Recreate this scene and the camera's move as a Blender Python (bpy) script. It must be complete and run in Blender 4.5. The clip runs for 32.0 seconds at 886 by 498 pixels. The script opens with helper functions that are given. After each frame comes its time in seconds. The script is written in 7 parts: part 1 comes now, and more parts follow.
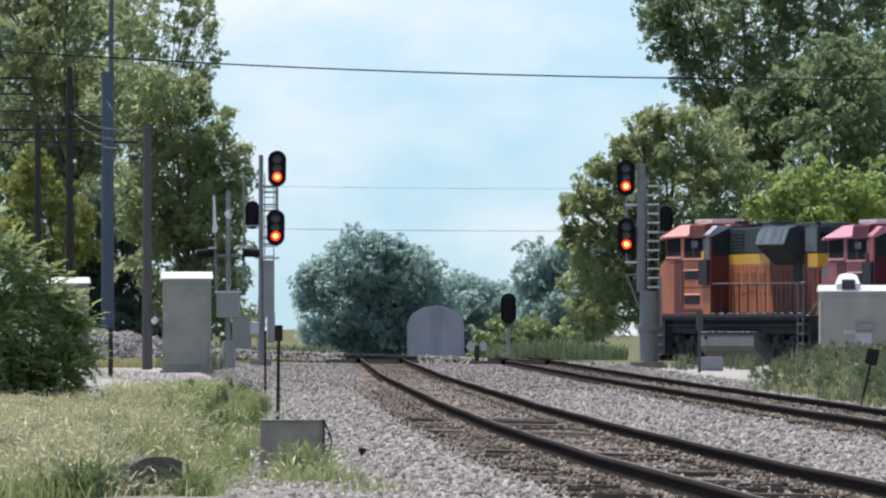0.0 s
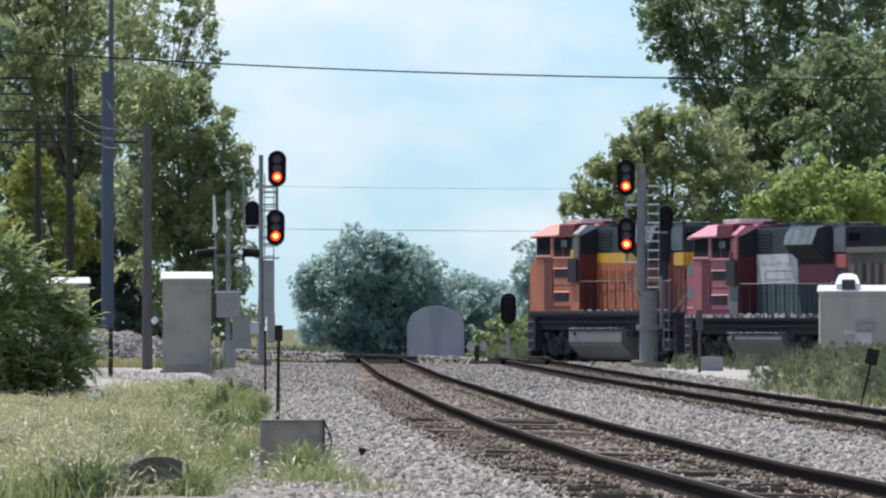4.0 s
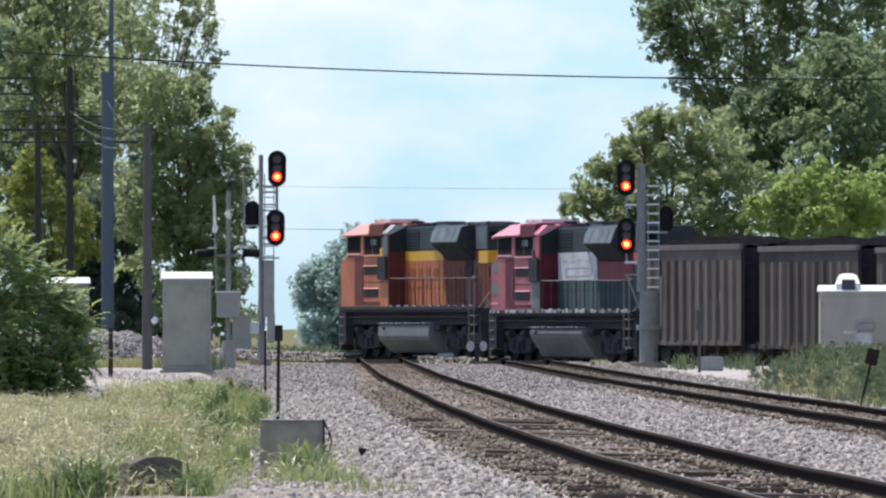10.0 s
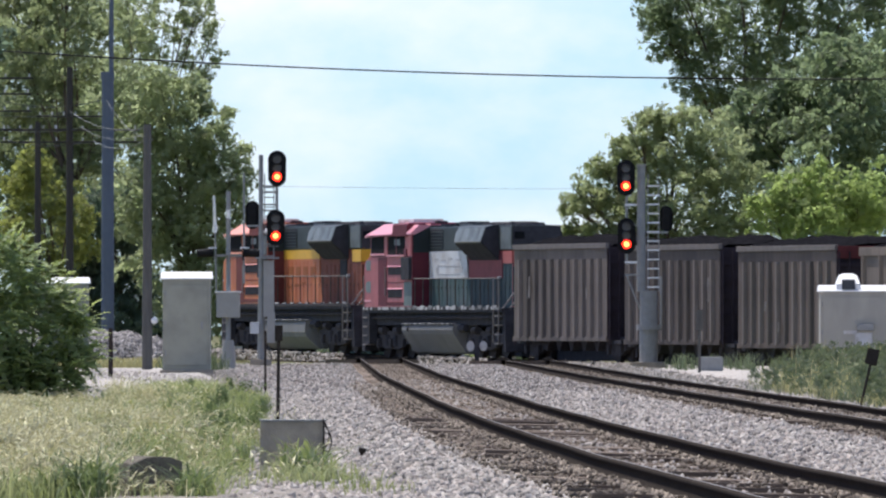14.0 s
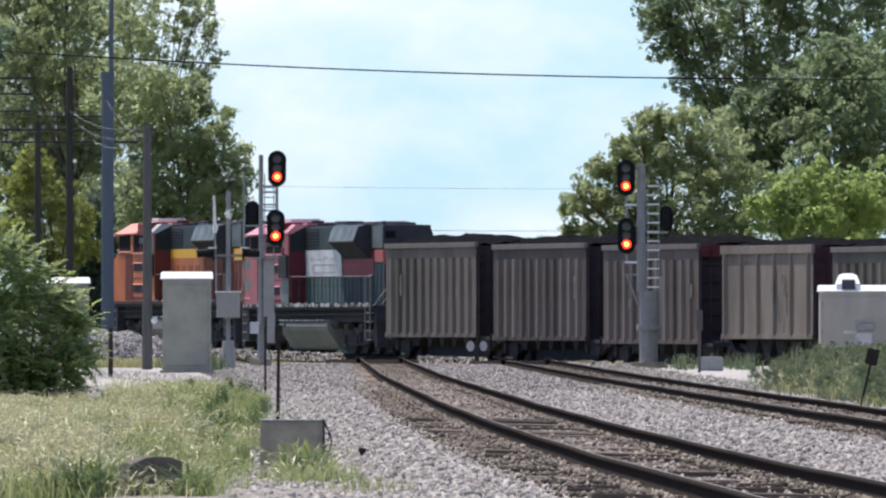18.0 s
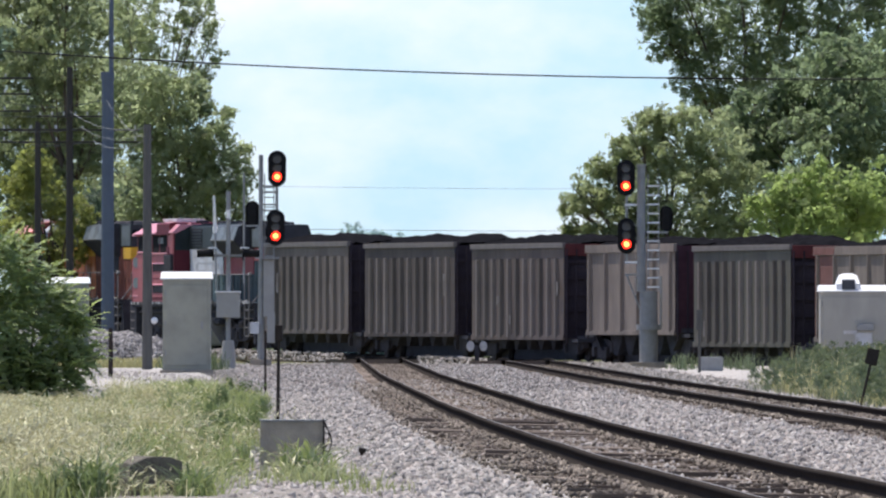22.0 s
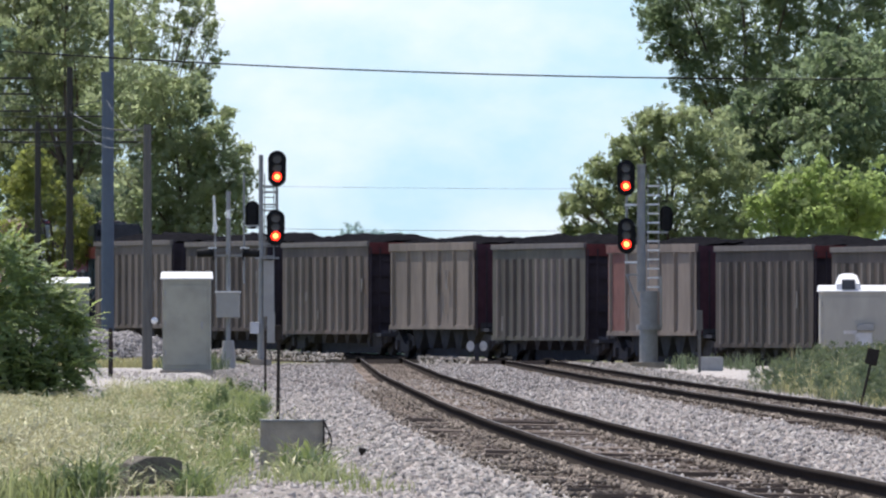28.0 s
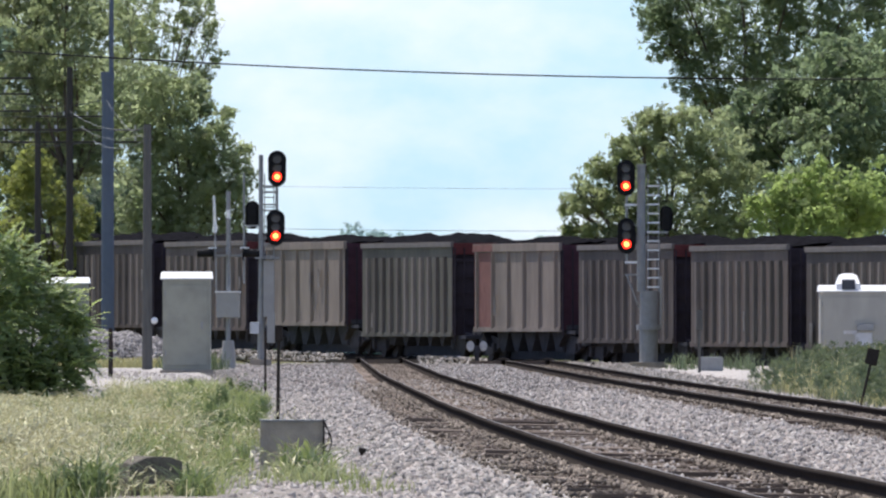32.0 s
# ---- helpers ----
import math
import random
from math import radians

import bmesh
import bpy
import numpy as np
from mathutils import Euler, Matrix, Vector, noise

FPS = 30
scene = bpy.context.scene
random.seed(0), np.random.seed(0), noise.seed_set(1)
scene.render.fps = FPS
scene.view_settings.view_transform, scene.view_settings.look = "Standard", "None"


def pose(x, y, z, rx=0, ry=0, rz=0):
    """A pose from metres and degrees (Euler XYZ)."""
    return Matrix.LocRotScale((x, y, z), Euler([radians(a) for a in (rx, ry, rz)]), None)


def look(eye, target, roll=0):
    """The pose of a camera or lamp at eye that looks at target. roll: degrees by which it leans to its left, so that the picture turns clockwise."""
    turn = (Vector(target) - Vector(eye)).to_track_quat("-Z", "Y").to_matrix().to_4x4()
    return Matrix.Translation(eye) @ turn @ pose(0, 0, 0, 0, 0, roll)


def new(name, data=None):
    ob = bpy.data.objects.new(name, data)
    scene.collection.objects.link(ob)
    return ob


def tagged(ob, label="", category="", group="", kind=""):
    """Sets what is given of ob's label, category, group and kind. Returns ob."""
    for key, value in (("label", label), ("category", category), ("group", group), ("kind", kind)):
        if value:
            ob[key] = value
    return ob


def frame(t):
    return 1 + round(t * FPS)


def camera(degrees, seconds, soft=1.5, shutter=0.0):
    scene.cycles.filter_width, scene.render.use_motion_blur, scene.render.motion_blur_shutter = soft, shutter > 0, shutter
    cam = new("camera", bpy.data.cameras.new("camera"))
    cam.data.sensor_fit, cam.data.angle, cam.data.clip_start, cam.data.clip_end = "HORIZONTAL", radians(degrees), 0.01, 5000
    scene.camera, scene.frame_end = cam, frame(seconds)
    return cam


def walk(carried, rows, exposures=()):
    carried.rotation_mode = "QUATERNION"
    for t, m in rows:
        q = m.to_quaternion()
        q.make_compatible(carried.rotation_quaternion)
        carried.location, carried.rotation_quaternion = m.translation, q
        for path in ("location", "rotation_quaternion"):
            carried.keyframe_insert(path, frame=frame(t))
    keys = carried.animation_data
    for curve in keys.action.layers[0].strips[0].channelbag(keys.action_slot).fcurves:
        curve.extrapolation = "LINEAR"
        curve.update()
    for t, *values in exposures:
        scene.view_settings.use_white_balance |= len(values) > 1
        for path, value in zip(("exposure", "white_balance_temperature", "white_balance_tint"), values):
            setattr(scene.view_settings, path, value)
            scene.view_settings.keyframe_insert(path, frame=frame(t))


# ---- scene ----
EYE = (0.0, 0.0, 1.16)
cam = camera(3.0, 32.0, soft=2.28)
STAND = look(EYE, (0.0, 1000.0, 5.702))
walk(cam, [(0.0, STAND), (32.0, STAND)], exposures=[(0.0, 0.0, 6400, 10), (5.0, 0.01, 6400, 10), (12.0, 0.13, 6400, 14), (32.0, 0.15, 6400, 14)])

# ---- light ----
SUN_HIGH, SUN_SIDE = 65.0, -36.0   # degrees: height, and turn from straight ahead (negative: to the left)


def make_world():
    w = bpy.data.worlds.new("sky")
    scene.world = w
    w.use_nodes = True
    nt = w.node_tree
    nt.nodes.clear()
    out = nt.nodes.new("ShaderNodeOutputWorld")
    bg = nt.nodes.new("ShaderNodeBackground")
    bg.inputs["Strength"].default_value = 0.125
    sky = nt.nodes.new("ShaderNodeTexSky")
    sky.sky_type = "NISHITA"
    sky.sun_disc = False
    sky.sun_elevation = radians(SUN_HIGH)
    sky.sun_rotation = radians(SUN_SIDE)
    sky.altitude = 200
    sky.air_density, sky.dust_density, sky.ozone_density = 0.85, 0.1, 3.0
    co = nt.nodes.new("ShaderNodeTexCoord")
    mp = nt.nodes.new("ShaderNodeMapping")
    mp.inputs["Scale"].default_value = (1.0, 1.0, 1.7)
    mp.inputs["Location"].default_value = (0.31, 0.0, 0.04)
    n1 = nt.nodes.new("ShaderNodeTexNoise")
    n1.inputs["Scale"].default_value = 48.0
    n1.inputs["Detail"].default_value = 7.0
    n1.inputs["Roughness"].default_value = 0.52
    ramp = nt.nodes.new("ShaderNodeValToRGB")
    ramp.color_ramp.elements[0].position, ramp.color_ramp.elements[0].color = 0.43, (0, 0, 0, 1)
    ramp.color_ramp.elements[1].position, ramp.color_ramp.elements[1].color = 0.70, (1, 1, 1, 1)
    tint = nt.nodes.new("ShaderNodeMix")
    tint.data_type, tint.blend_type = "RGBA", "MULTIPLY"
    tint.inputs[0].default_value = 1.0
    tint.inputs[7].default_value = (0.57, 0.80, 1.14, 1)
    mix = nt.nodes.new("ShaderNodeMix")
    mix.data_type = "RGBA"
    mix.inputs[7].default_value = (7.6, 7.9, 8.1, 1)
    nt.links.new(co.outputs["Generated"], mp.inputs["Vector"])
    nt.links.new(mp.outputs["Vector"], n1.inputs["Vector"])
    nt.links.new(n1.outputs["Fac"], ramp.inputs["Fac"])
    nt.links.new(sky.outputs["Color"], tint.inputs[6])
    nt.links.new(tint.outputs[2], mix.inputs[6])
    nt.links.new(ramp.outputs["Color"], mix.inputs[0])
    nt.links.new(mix.outputs[2], bg.inputs["Color"])
    nt.links.new(bg.outputs["Background"], out.inputs["Surface"])


make_world()
sun_data = bpy.data.lights.new("sun", "SUN")
sun_data.energy, sun_data.angle, sun_data.color = 5.0, radians(0.55), (1.0, 0.955, 0.88)
sun = new("sun", sun_data)
_a, _e = radians(SUN_SIDE), radians(SUN_HIGH)
sun.matrix_world = look((math.sin(_a) * math.cos(_e) * 90, math.cos(_a) * math.cos(_e) * 90 + 300, math.sin(_e) * 90), (0, 300, 0))


# ---- materials ----
def mat(name, colour, rough=0.7, metal=0.0, vary=0.25, scale=6.0, bump=0.0, bump_scale=40.0, second=None, second_scale=1.5, second_at=(0.45, 0.65), rnd=0.0, island=False, stretch=(1, 1, 1), glow=0.0, through_light=0.0, through_colour=None):
    """A procedural surface: base colour with grain, a second colour in patches, a change from piece to piece, and fine relief."""
    m = bpy.data.materials.new(name)
    m.use_nodes = True
    nt = m.node_tree
    nt.nodes.clear()
    N, L = nt.nodes.new, nt.links.new
    out = N("ShaderNodeOutputMaterial")
    bs = N("ShaderNodeBsdfPrincipled")
    co = N("ShaderNodeTexCoord")
    mp = N("ShaderNodeMapping")
    mp.inputs["Scale"].default_value = stretch
    L(co.outputs["Object"], mp.inputs["Vector"])
    n = N("ShaderNodeTexNoise")
    n.inputs["Scale"].default_value, n.inputs["Detail"].default_value, n.inputs["Roughness"].default_value = scale, 6.0, 0.65
    L(mp.outputs["Vector"], n.inputs["Vector"])
    val = N("ShaderNodeMapRange")
    val.inputs["From Min"].default_value, val.inputs["From Max"].default_value = 0.25, 0.75
    val.inputs["To Min"].default_value, val.inputs["To Max"].default_value = 1.0 - vary, 1.0 + vary
    L(n.outputs["Fac"], val.inputs["Value"])
    last = N("ShaderNodeRGB")
    last.outputs[0].default_value = (*colour, 1)
    last = last.outputs[0]
    if second:
        n2 = N("ShaderNodeTexNoise")
        n2.inputs["Scale"].default_value, n2.inputs["Detail"].default_value = second_scale, 5.0
        L(mp.outputs["Vector"], n2.inputs["Vector"])
        r2 = N("ShaderNodeMapRange")
        r2.inputs["From Min"].default_value, r2.inputs["From Max"].default_value = second_at
        L(n2.outputs["Fac"], r2.inputs["Value"])
        mx = N("ShaderNodeMix")
        mx.data_type = "RGBA"
        mx.inputs[7].default_value = (*second, 1)
        L(r2.outputs["Result"], mx.inputs[0])
        L(last, mx.inputs[6])
        last = mx.outputs[2]
    hs = N("ShaderNodeHueSaturation")
    L(last, hs.inputs["Color"])
    if rnd:
        if island:
            g = N("ShaderNodeNewGeometry")
            src = g.outputs["Random Per Island"]
        else:
            g = N("ShaderNodeObjectInfo")
            src = g.outputs["Random"]
        rr = N("ShaderNodeMapRange")
        rr.inputs["To Min"].default_value, rr.inputs["To Max"].default_value = 1.0 - rnd, 1.0 + rnd
        L(src, rr.inputs["Value"])
        mu = N("ShaderNodeMath")
        mu.operation = "MULTIPLY"
        L(rr.outputs["Result"], mu.inputs[0])
        L(val.outputs["Result"], mu.inputs[1])
        L(mu.outputs["Value"], hs.inputs["Value"])
    else:
        L(val.outputs["Result"], hs.inputs["Value"])
    L(hs.outputs["Color"], bs.inputs["Base Color"])
    bs.inputs["Roughness"].default_value, bs.inputs["Metallic"].default_value = rough, metal
    bs.inputs["Specular IOR Level"].default_value = 0.5 if rough < 0.45 else (0.3 if rough < 0.6 else (0.12 if rough < 1.0 else 0.0))
    if glow:
        bs.inputs["Emission Color"].default_value = (*colour, 1)
        bs.inputs["Emission Strength"].default_value = glow
    if bump:
        nb = N("ShaderNodeTexNoise")
        nb.inputs["Scale"].default_value, nb.inputs["Detail"].default_value = bump_scale, 4.0
        L(mp.outputs["Vector"], nb.inputs["Vector"])
        b = N("ShaderNodeBump")
        b.inputs["Strength"].default_value, b.inputs["Distance"].default_value = bump, 0.02
        L(nb.outputs["Fac"], b.inputs["Height"])
        L(b.outputs["Normal"], bs.inputs["Normal"])
    if through_light:
        tr = N("ShaderNodeBsdfTranslucent")
        tr.inputs["Color"].default_value = (*(through_colour or colour), 1)
        ms = N("ShaderNodeMixShader")
        ms.inputs[0].default_value = through_light
        L(bs.outputs[0], ms.inputs[1])
        L(tr.outputs[0], ms.inputs[2])
        L(ms.outputs[0], out.inputs["Surface"])
    else:
        L(bs.outputs[0], out.inputs["Surface"])
    return m


def leaf_mat(name, colour, glow_through, thin=0.52):
    return mat(name, colour, 0.55, 0, 0.35, 1.6, rnd=0.3, island=True, second=(colour[0] * 1.5, colour[1] * 1.3, colour[2] * 0.95), second_scale=0.5, second_at=(0.45, 0.7), through_light=thin, through_colour=glow_through)


M = {}
M["ground"] = mat("dry_ground", (0.17, 0.155, 0.085), 0.95, 0, 0.3, 2.0, 0.6, 30, second=(0.09, 0.12, 0.04), second_scale=0.12)
M["ballast"] = mat("ballast_bed", (0.21, 0.19, 0.175), 0.95, 0, 0.35, 14.0, 0.9, 18, second=(0.22, 0.185, 0.16), second_scale=0.5)
M["stone"] = mat("ballast_stone", (0.338, 0.317, 0.292), 0.9, 0, 0.25, 1.5, rnd=0.38, island=True, second=(0.33, 0.285, 0.255), second_scale=9.0)
M["stone_brown"] = mat("brown_ballast_stone", (0.220, 0.186, 0.150), 0.9, 0, 0.3, 2.0, rnd=0.6, island=True)
M["rail"] = mat("rusty_rail_steel", (0.042, 0.036, 0.032), 1.0, 0.0, 0.35, 12.0, 0.3, 60)
# worn steel, made pale for the gleam along the head's edge
M["rail_top"] = mat("worn_rail_head_gleam", (0.21, 0.195, 0.18), 0.65, 0.1, 0.15, 8.0)
M["tie"] = mat("weathered_tie_wood", (0.165, 0.132, 0.106), 0.92, 0, 0.4, 5.0, 0.6, 30, rnd=0.35, stretch=(0.3, 3, 3))
M["stone_grey"] = mat("grey_heap_stone", (0.265, 0.25, 0.24), 0.9, 0, 0.25, 2.0, rnd=0.55, island=True)
M["cinder"] = mat("brown_cinder_bed", (0.15, 0.115, 0.09), 0.95, 0, 0.4, 9.0, 0.8, 22, second=(0.11, 0.09, 0.075), second_scale=0.8)
M["sand"] = mat("pale_gravel", (0.42, 0.39, 0.355), 0.95, 0, 0.25, 6.0, 0.5, 25, second=(0.30, 0.275, 0.245), second_scale=0.6)


# ---- mesh tools ----
def mesh_np(name, verts, faces, material, smooth=False):
    """A mesh object from arrays of points and of equal-sided faces."""
    me = bpy.data.meshes.new(name)
    verts, faces = np.asarray(verts, dtype=np.float32), np.asarray(faces, dtype=np.int32)
    k = faces.shape[1]
    me.vertices.add(len(verts))
    me.vertices.foreach_set("co", verts.ravel())
    me.loops.add(faces.size)
    me.loops.foreach_set("vertex_index", faces.ravel())
    me.polygons.add(len(faces))
    me.polygons.foreach_set("loop_start", np.arange(0, faces.size, k, dtype=np.int32))
    if smooth:
        me.polygons.foreach_set("use_smooth", np.ones(len(faces), dtype=bool))
    me.update(calc_edges=True)
    me.materials.append(material)
    return new(name, me)


def box(bm, x0, x1, y0, y1, z0, z1, bevel=0.0):
    r = bmesh.ops.create_cube(bm, size=1.0)
    for v in r["verts"]:
        v.co = Vector((x0 + (v.co.x + 0.5) * (x1 - x0), y0 + (v.co.y + 0.5) * (y1 - y0), z0 + (v.co.z + 0.5) * (z1 - z0)))
    if bevel:
        es = list({e for v in r["verts"] for e in v.link_edges})
        bmesh.ops.bevel(bm, geom=es, offset=bevel, segments=2, affect="EDGES", profile=0.7)
    return bm


def rod(bm, a, b, r0, r1=None, sides=10):
    a, b = Vector(a), Vector(b)
    m = Matrix.Translation((a + b) / 2) @ (b - a).to_track_quat("Z", "Y").to_matrix().to_4x4()
    bmesh.ops.create_cone(bm, cap_ends=True, segments=sides, radius1=r0, radius2=r0 if r1 is None else r1, depth=(b - a).length, matrix=m)
    return bm


def prism(bm, outline, y0, y1):
    """A slab with an outline in x and z, from y0 to y1."""
    a = [bm.verts.new((x, y0, z)) for x, z in outline]
    b = [bm.verts.new((x, y1, z)) for x, z in outline]
    bm.faces.new(a)
    bm.faces.new(b[::-1])
    n = len(outline)
    for i in range(n):
        bm.faces.new((a[i], b[i], b[(i + 1) % n], a[(i + 1) % n]))
    bmesh.ops.recalc_face_normals(bm, faces=bm.faces)
    return bm


def B():
    return bmesh.new()


def part(name, bm, material, parent=None, label="", m=None):
    me = bpy.data.meshes.new(name)
    bm.to_mesh(me)
    bm.free()
    me.materials.append(material)
    ob = new(name, me)
    if parent:
        ob.parent = parent
    if m is not None:
        ob.matrix_basis = m
    return tagged(ob, label)


def thing(name, label, category, m=None, group="", kind=""):
    ob = new(name)
    if m is not None:
        ob.matrix_basis = m
    return tagged(ob, label, category, group, kind)


# ---- the plan: the line of the main tracks and of the crossing line ----
MAIN_Y = [-60.0, 0.0, 60.0, 100.0, 132.0, 166.0, 237.0, 395.0, 600.0, 800.0, 1300.0]
MAIN_X = [7.9, 5.6, 3.95, 3.0, 2.36, 1.74, 0.83, -0.70, -2.20, -3.3, -5.6]
SECOND = 4.88


def smooth_interp(y, ys, xs):
    """A rounded line through the points of the plan."""
    return sum(np.interp(y + d, ys, xs) for d in (-24, -16, -8, 0, 8, 16, 24)) / 7


def main_x(y):
    return smooth_interp(np.asarray(y, dtype=float), MAIN_Y, MAIN_X)


CROSS_TURN, CROSS_BEND, CROSS_Y, CROSS_RISE = radians(13.8), 1 / 2300, 598.0, 0.0064
CROSS_EASE = -0.00015   # past the crossing the line almost straightens


def cross_turn(u):
    return CROSS_TURN + (CROSS_BEND if u < 0 else CROSS_EASE) * u


def cross_line(u):
    """Place and heading on the crossing line, u metres along it: x, y, z of the rail top, turn."""
    n = 64
    th = [cross_turn(u * (i + 0.5) / n) for i in range(n)]
    x = -sum(math.sin(a) for a in th) * u / n
    y = CROSS_Y + sum(math.cos(a) for a in th) * u / n
    uu = max(-110.0, min(110.0, u))
    return x, y, CROSS_RISE * (uu + 7.5), cross_turn(u)


def ground_z(x, y):
    """Height of the land: flat, following the crossing line close to it, falling away far behind."""
    x, y = np.asarray(x, dtype=float), np.asarray(y, dtype=float)
    flat = -0.12 - 1.5 * np.clip((y - 660) / 420, 0, 1) ** 1.0
    flat = flat + 0.03 * np.sin(x * 0.9 + y * 0.013) * np.sin(y * 0.02)
    ct, st = math.cos(CROSS_TURN), math.sin(CROSS_TURN)
    u = -x * st + (y - CROSS_Y) * ct
    side = np.abs(x * ct + (y - CROSS_Y) * st + 0.5 * np.where(u < 0, CROSS_BEND, CROSS_EASE) * u * u)
    bed = CROSS_RISE * (np.clip(u, -110, 110) + 7.5) - 0.24
    w = np.clip((9.0 - side) / 6.0, 0, 1)
    w = w * w * (3 - 2 * w)
    return flat * (1 - w) + bed * w


def make_ground():
    ys = np.concatenate([np.arange(-60, 90, 15), np.arange(90, 480, 2.5), np.arange(480, 720, 2.0), np.arange(720, 1400, 20), np.arange(1400, 4950, 150)])
    xs = np.concatenate([-np.geomspace(2400, 26, 22), np.arange(-25, 25.01, 0.5), np.geomspace(26, 2400, 22)])
    X, Y = np.meshgrid(xs, ys)
    Z = ground_z(X, Y)
    # the bed of the main tracks lies a little lower than the rail tops
    dm = X - main_x(Y)
    w = np.clip((8.2 - np.abs(dm - 2.4)) / 1.2, 0, 1)
    Z = Z * (1 - w) + np.minimum(Z, -0.26) * w
    n, k = Y.shape
    i = np.arange(n * k).reshape(n, k)
    f = np.stack([i[:-1, :-1], i[:-1, 1:], i[1:, 1:], i[1:, :-1]], axis=-1).reshape(-1, 4)
    ob = mesh_np("ground", np.stack([X, Y, Z], axis=-1).reshape(-1, 3), f, M["ground"], True)
    tagged(ob, "dry flat earth with patches of short grass", "ground", kind="structure")


def strip(name, ys, left, right, z, material, label, category):
    """A sheet of bedding between two lines along y."""
    vs, fs = [], []
    for y, a, b in zip(ys, left, right):
        m = len(vs)
        for j in range(9):
            x = a + (b - a) * j / 8
            zz = z if 0 < j < 8 else z - 0.3
            vs.append((x, y, zz + 0.02 * math.sin(y * 1.3 + j)))
    k = 9
    for r in range(len(ys) - 1):
        for j in range(k - 1):
            fs.append((r * k + j, r * k + j + 1, (r + 1) * k + j + 1, (r + 1) * k + j))
    return tagged(mesh_np(name, vs, fs, material, True), label, category, kind="structure")


def make_beds():
    ys = np.arange(-40, 585, 5.0)
    mx = main_x(ys)
    left = mx - np.interp(ys, [-40, 150, 200, 300, 400, 590], [2.2, 2.2, 2.9, 4.2, 5.6, 7.5])
    right = mx + SECOND + np.interp(ys, [-40, 300, 590], [2.6, 2.6, 3.6])
    for off in (0.0, SECOND):
        strip("track_bed", ys, mx + off - 1.55, mx + off + 1.45, -0.203, M["cinder"], "brown cinders and dust under the ties", "ballast")
    strip("ballast_bed", ys, left, right, -0.222, M["ballast"], "grey crushed-stone ballast under two railway tracks", "ballast")


def rail_profile():
    return [(-0.07, -0.02), (0.07, -0.02), (0.07, 0.015), (0.012, 0.03), (0.014, 0.125), (0.030, 0.132), (0.030, 0.164), (0.024, 0.166), (-0.020, 0.166), (-0.030, 0.160), (-0.030, 0.132), (-0.014, 0.125), (-0.012, 0.03), (-0.07, 0.015)]


def sweep_rail(name, pts, parent):
    """A steel rail along points of its top; a pale strip paints the gleam of its worn head."""
    prof = rail_profile()
    vs, fs, n = [], [], len(prof)
    for i, (x, y, z) in enumerate(pts):
        a, b = pts[max(0, i - 1)], pts[min(len(pts) - 1, i + 1)]
        d = Vector((b[0] - a[0], b[1] - a[1])).normalized()
        for px, pz in prof:
            vs.append((x + d.y * px, y - d.x * px, z - 0.168 + pz))
        if i:
            for j in range(n):
                fs.append(((i - 1) * n + j, i * n + j, i * n + (j + 1) % n, (i - 1) * n + (j + 1) % n))
    ob = mesh_np(name, vs, fs, M["rail"])
    ob.parent = parent
    vs, fs = [], []
    for i, (x, y, z) in enumerate(pts):
        a, b = pts[max(0, i - 1)], pts[min(len(pts) - 1, i + 1)]
        d = Vector((b[0] - a[0], b[1] - a[1])).normalized()
        for px, pz in ((0.016, -0.001), (0.018, 0.0025), (0.028, 0.0025), (0.030, -0.001)):
            vs.append((x + d.y * px, y - d.x * px, z + pz))
        if i:
            for j in range(3):
                fs.append(((i - 1) * 4 + j, i * 4 + j, i * 4 + j + 1, (i - 1) * 4 + j + 1))
    top = mesh_np("rail_head", vs, fs, M["rail_top"])
    top.parent = ob
    return ob


GAUGE = 1.505


def cant(y):
    return 0.034 * float(np.interp(y, [0, 130, 330, 520], [1, 1, 0.8, 0.0]))


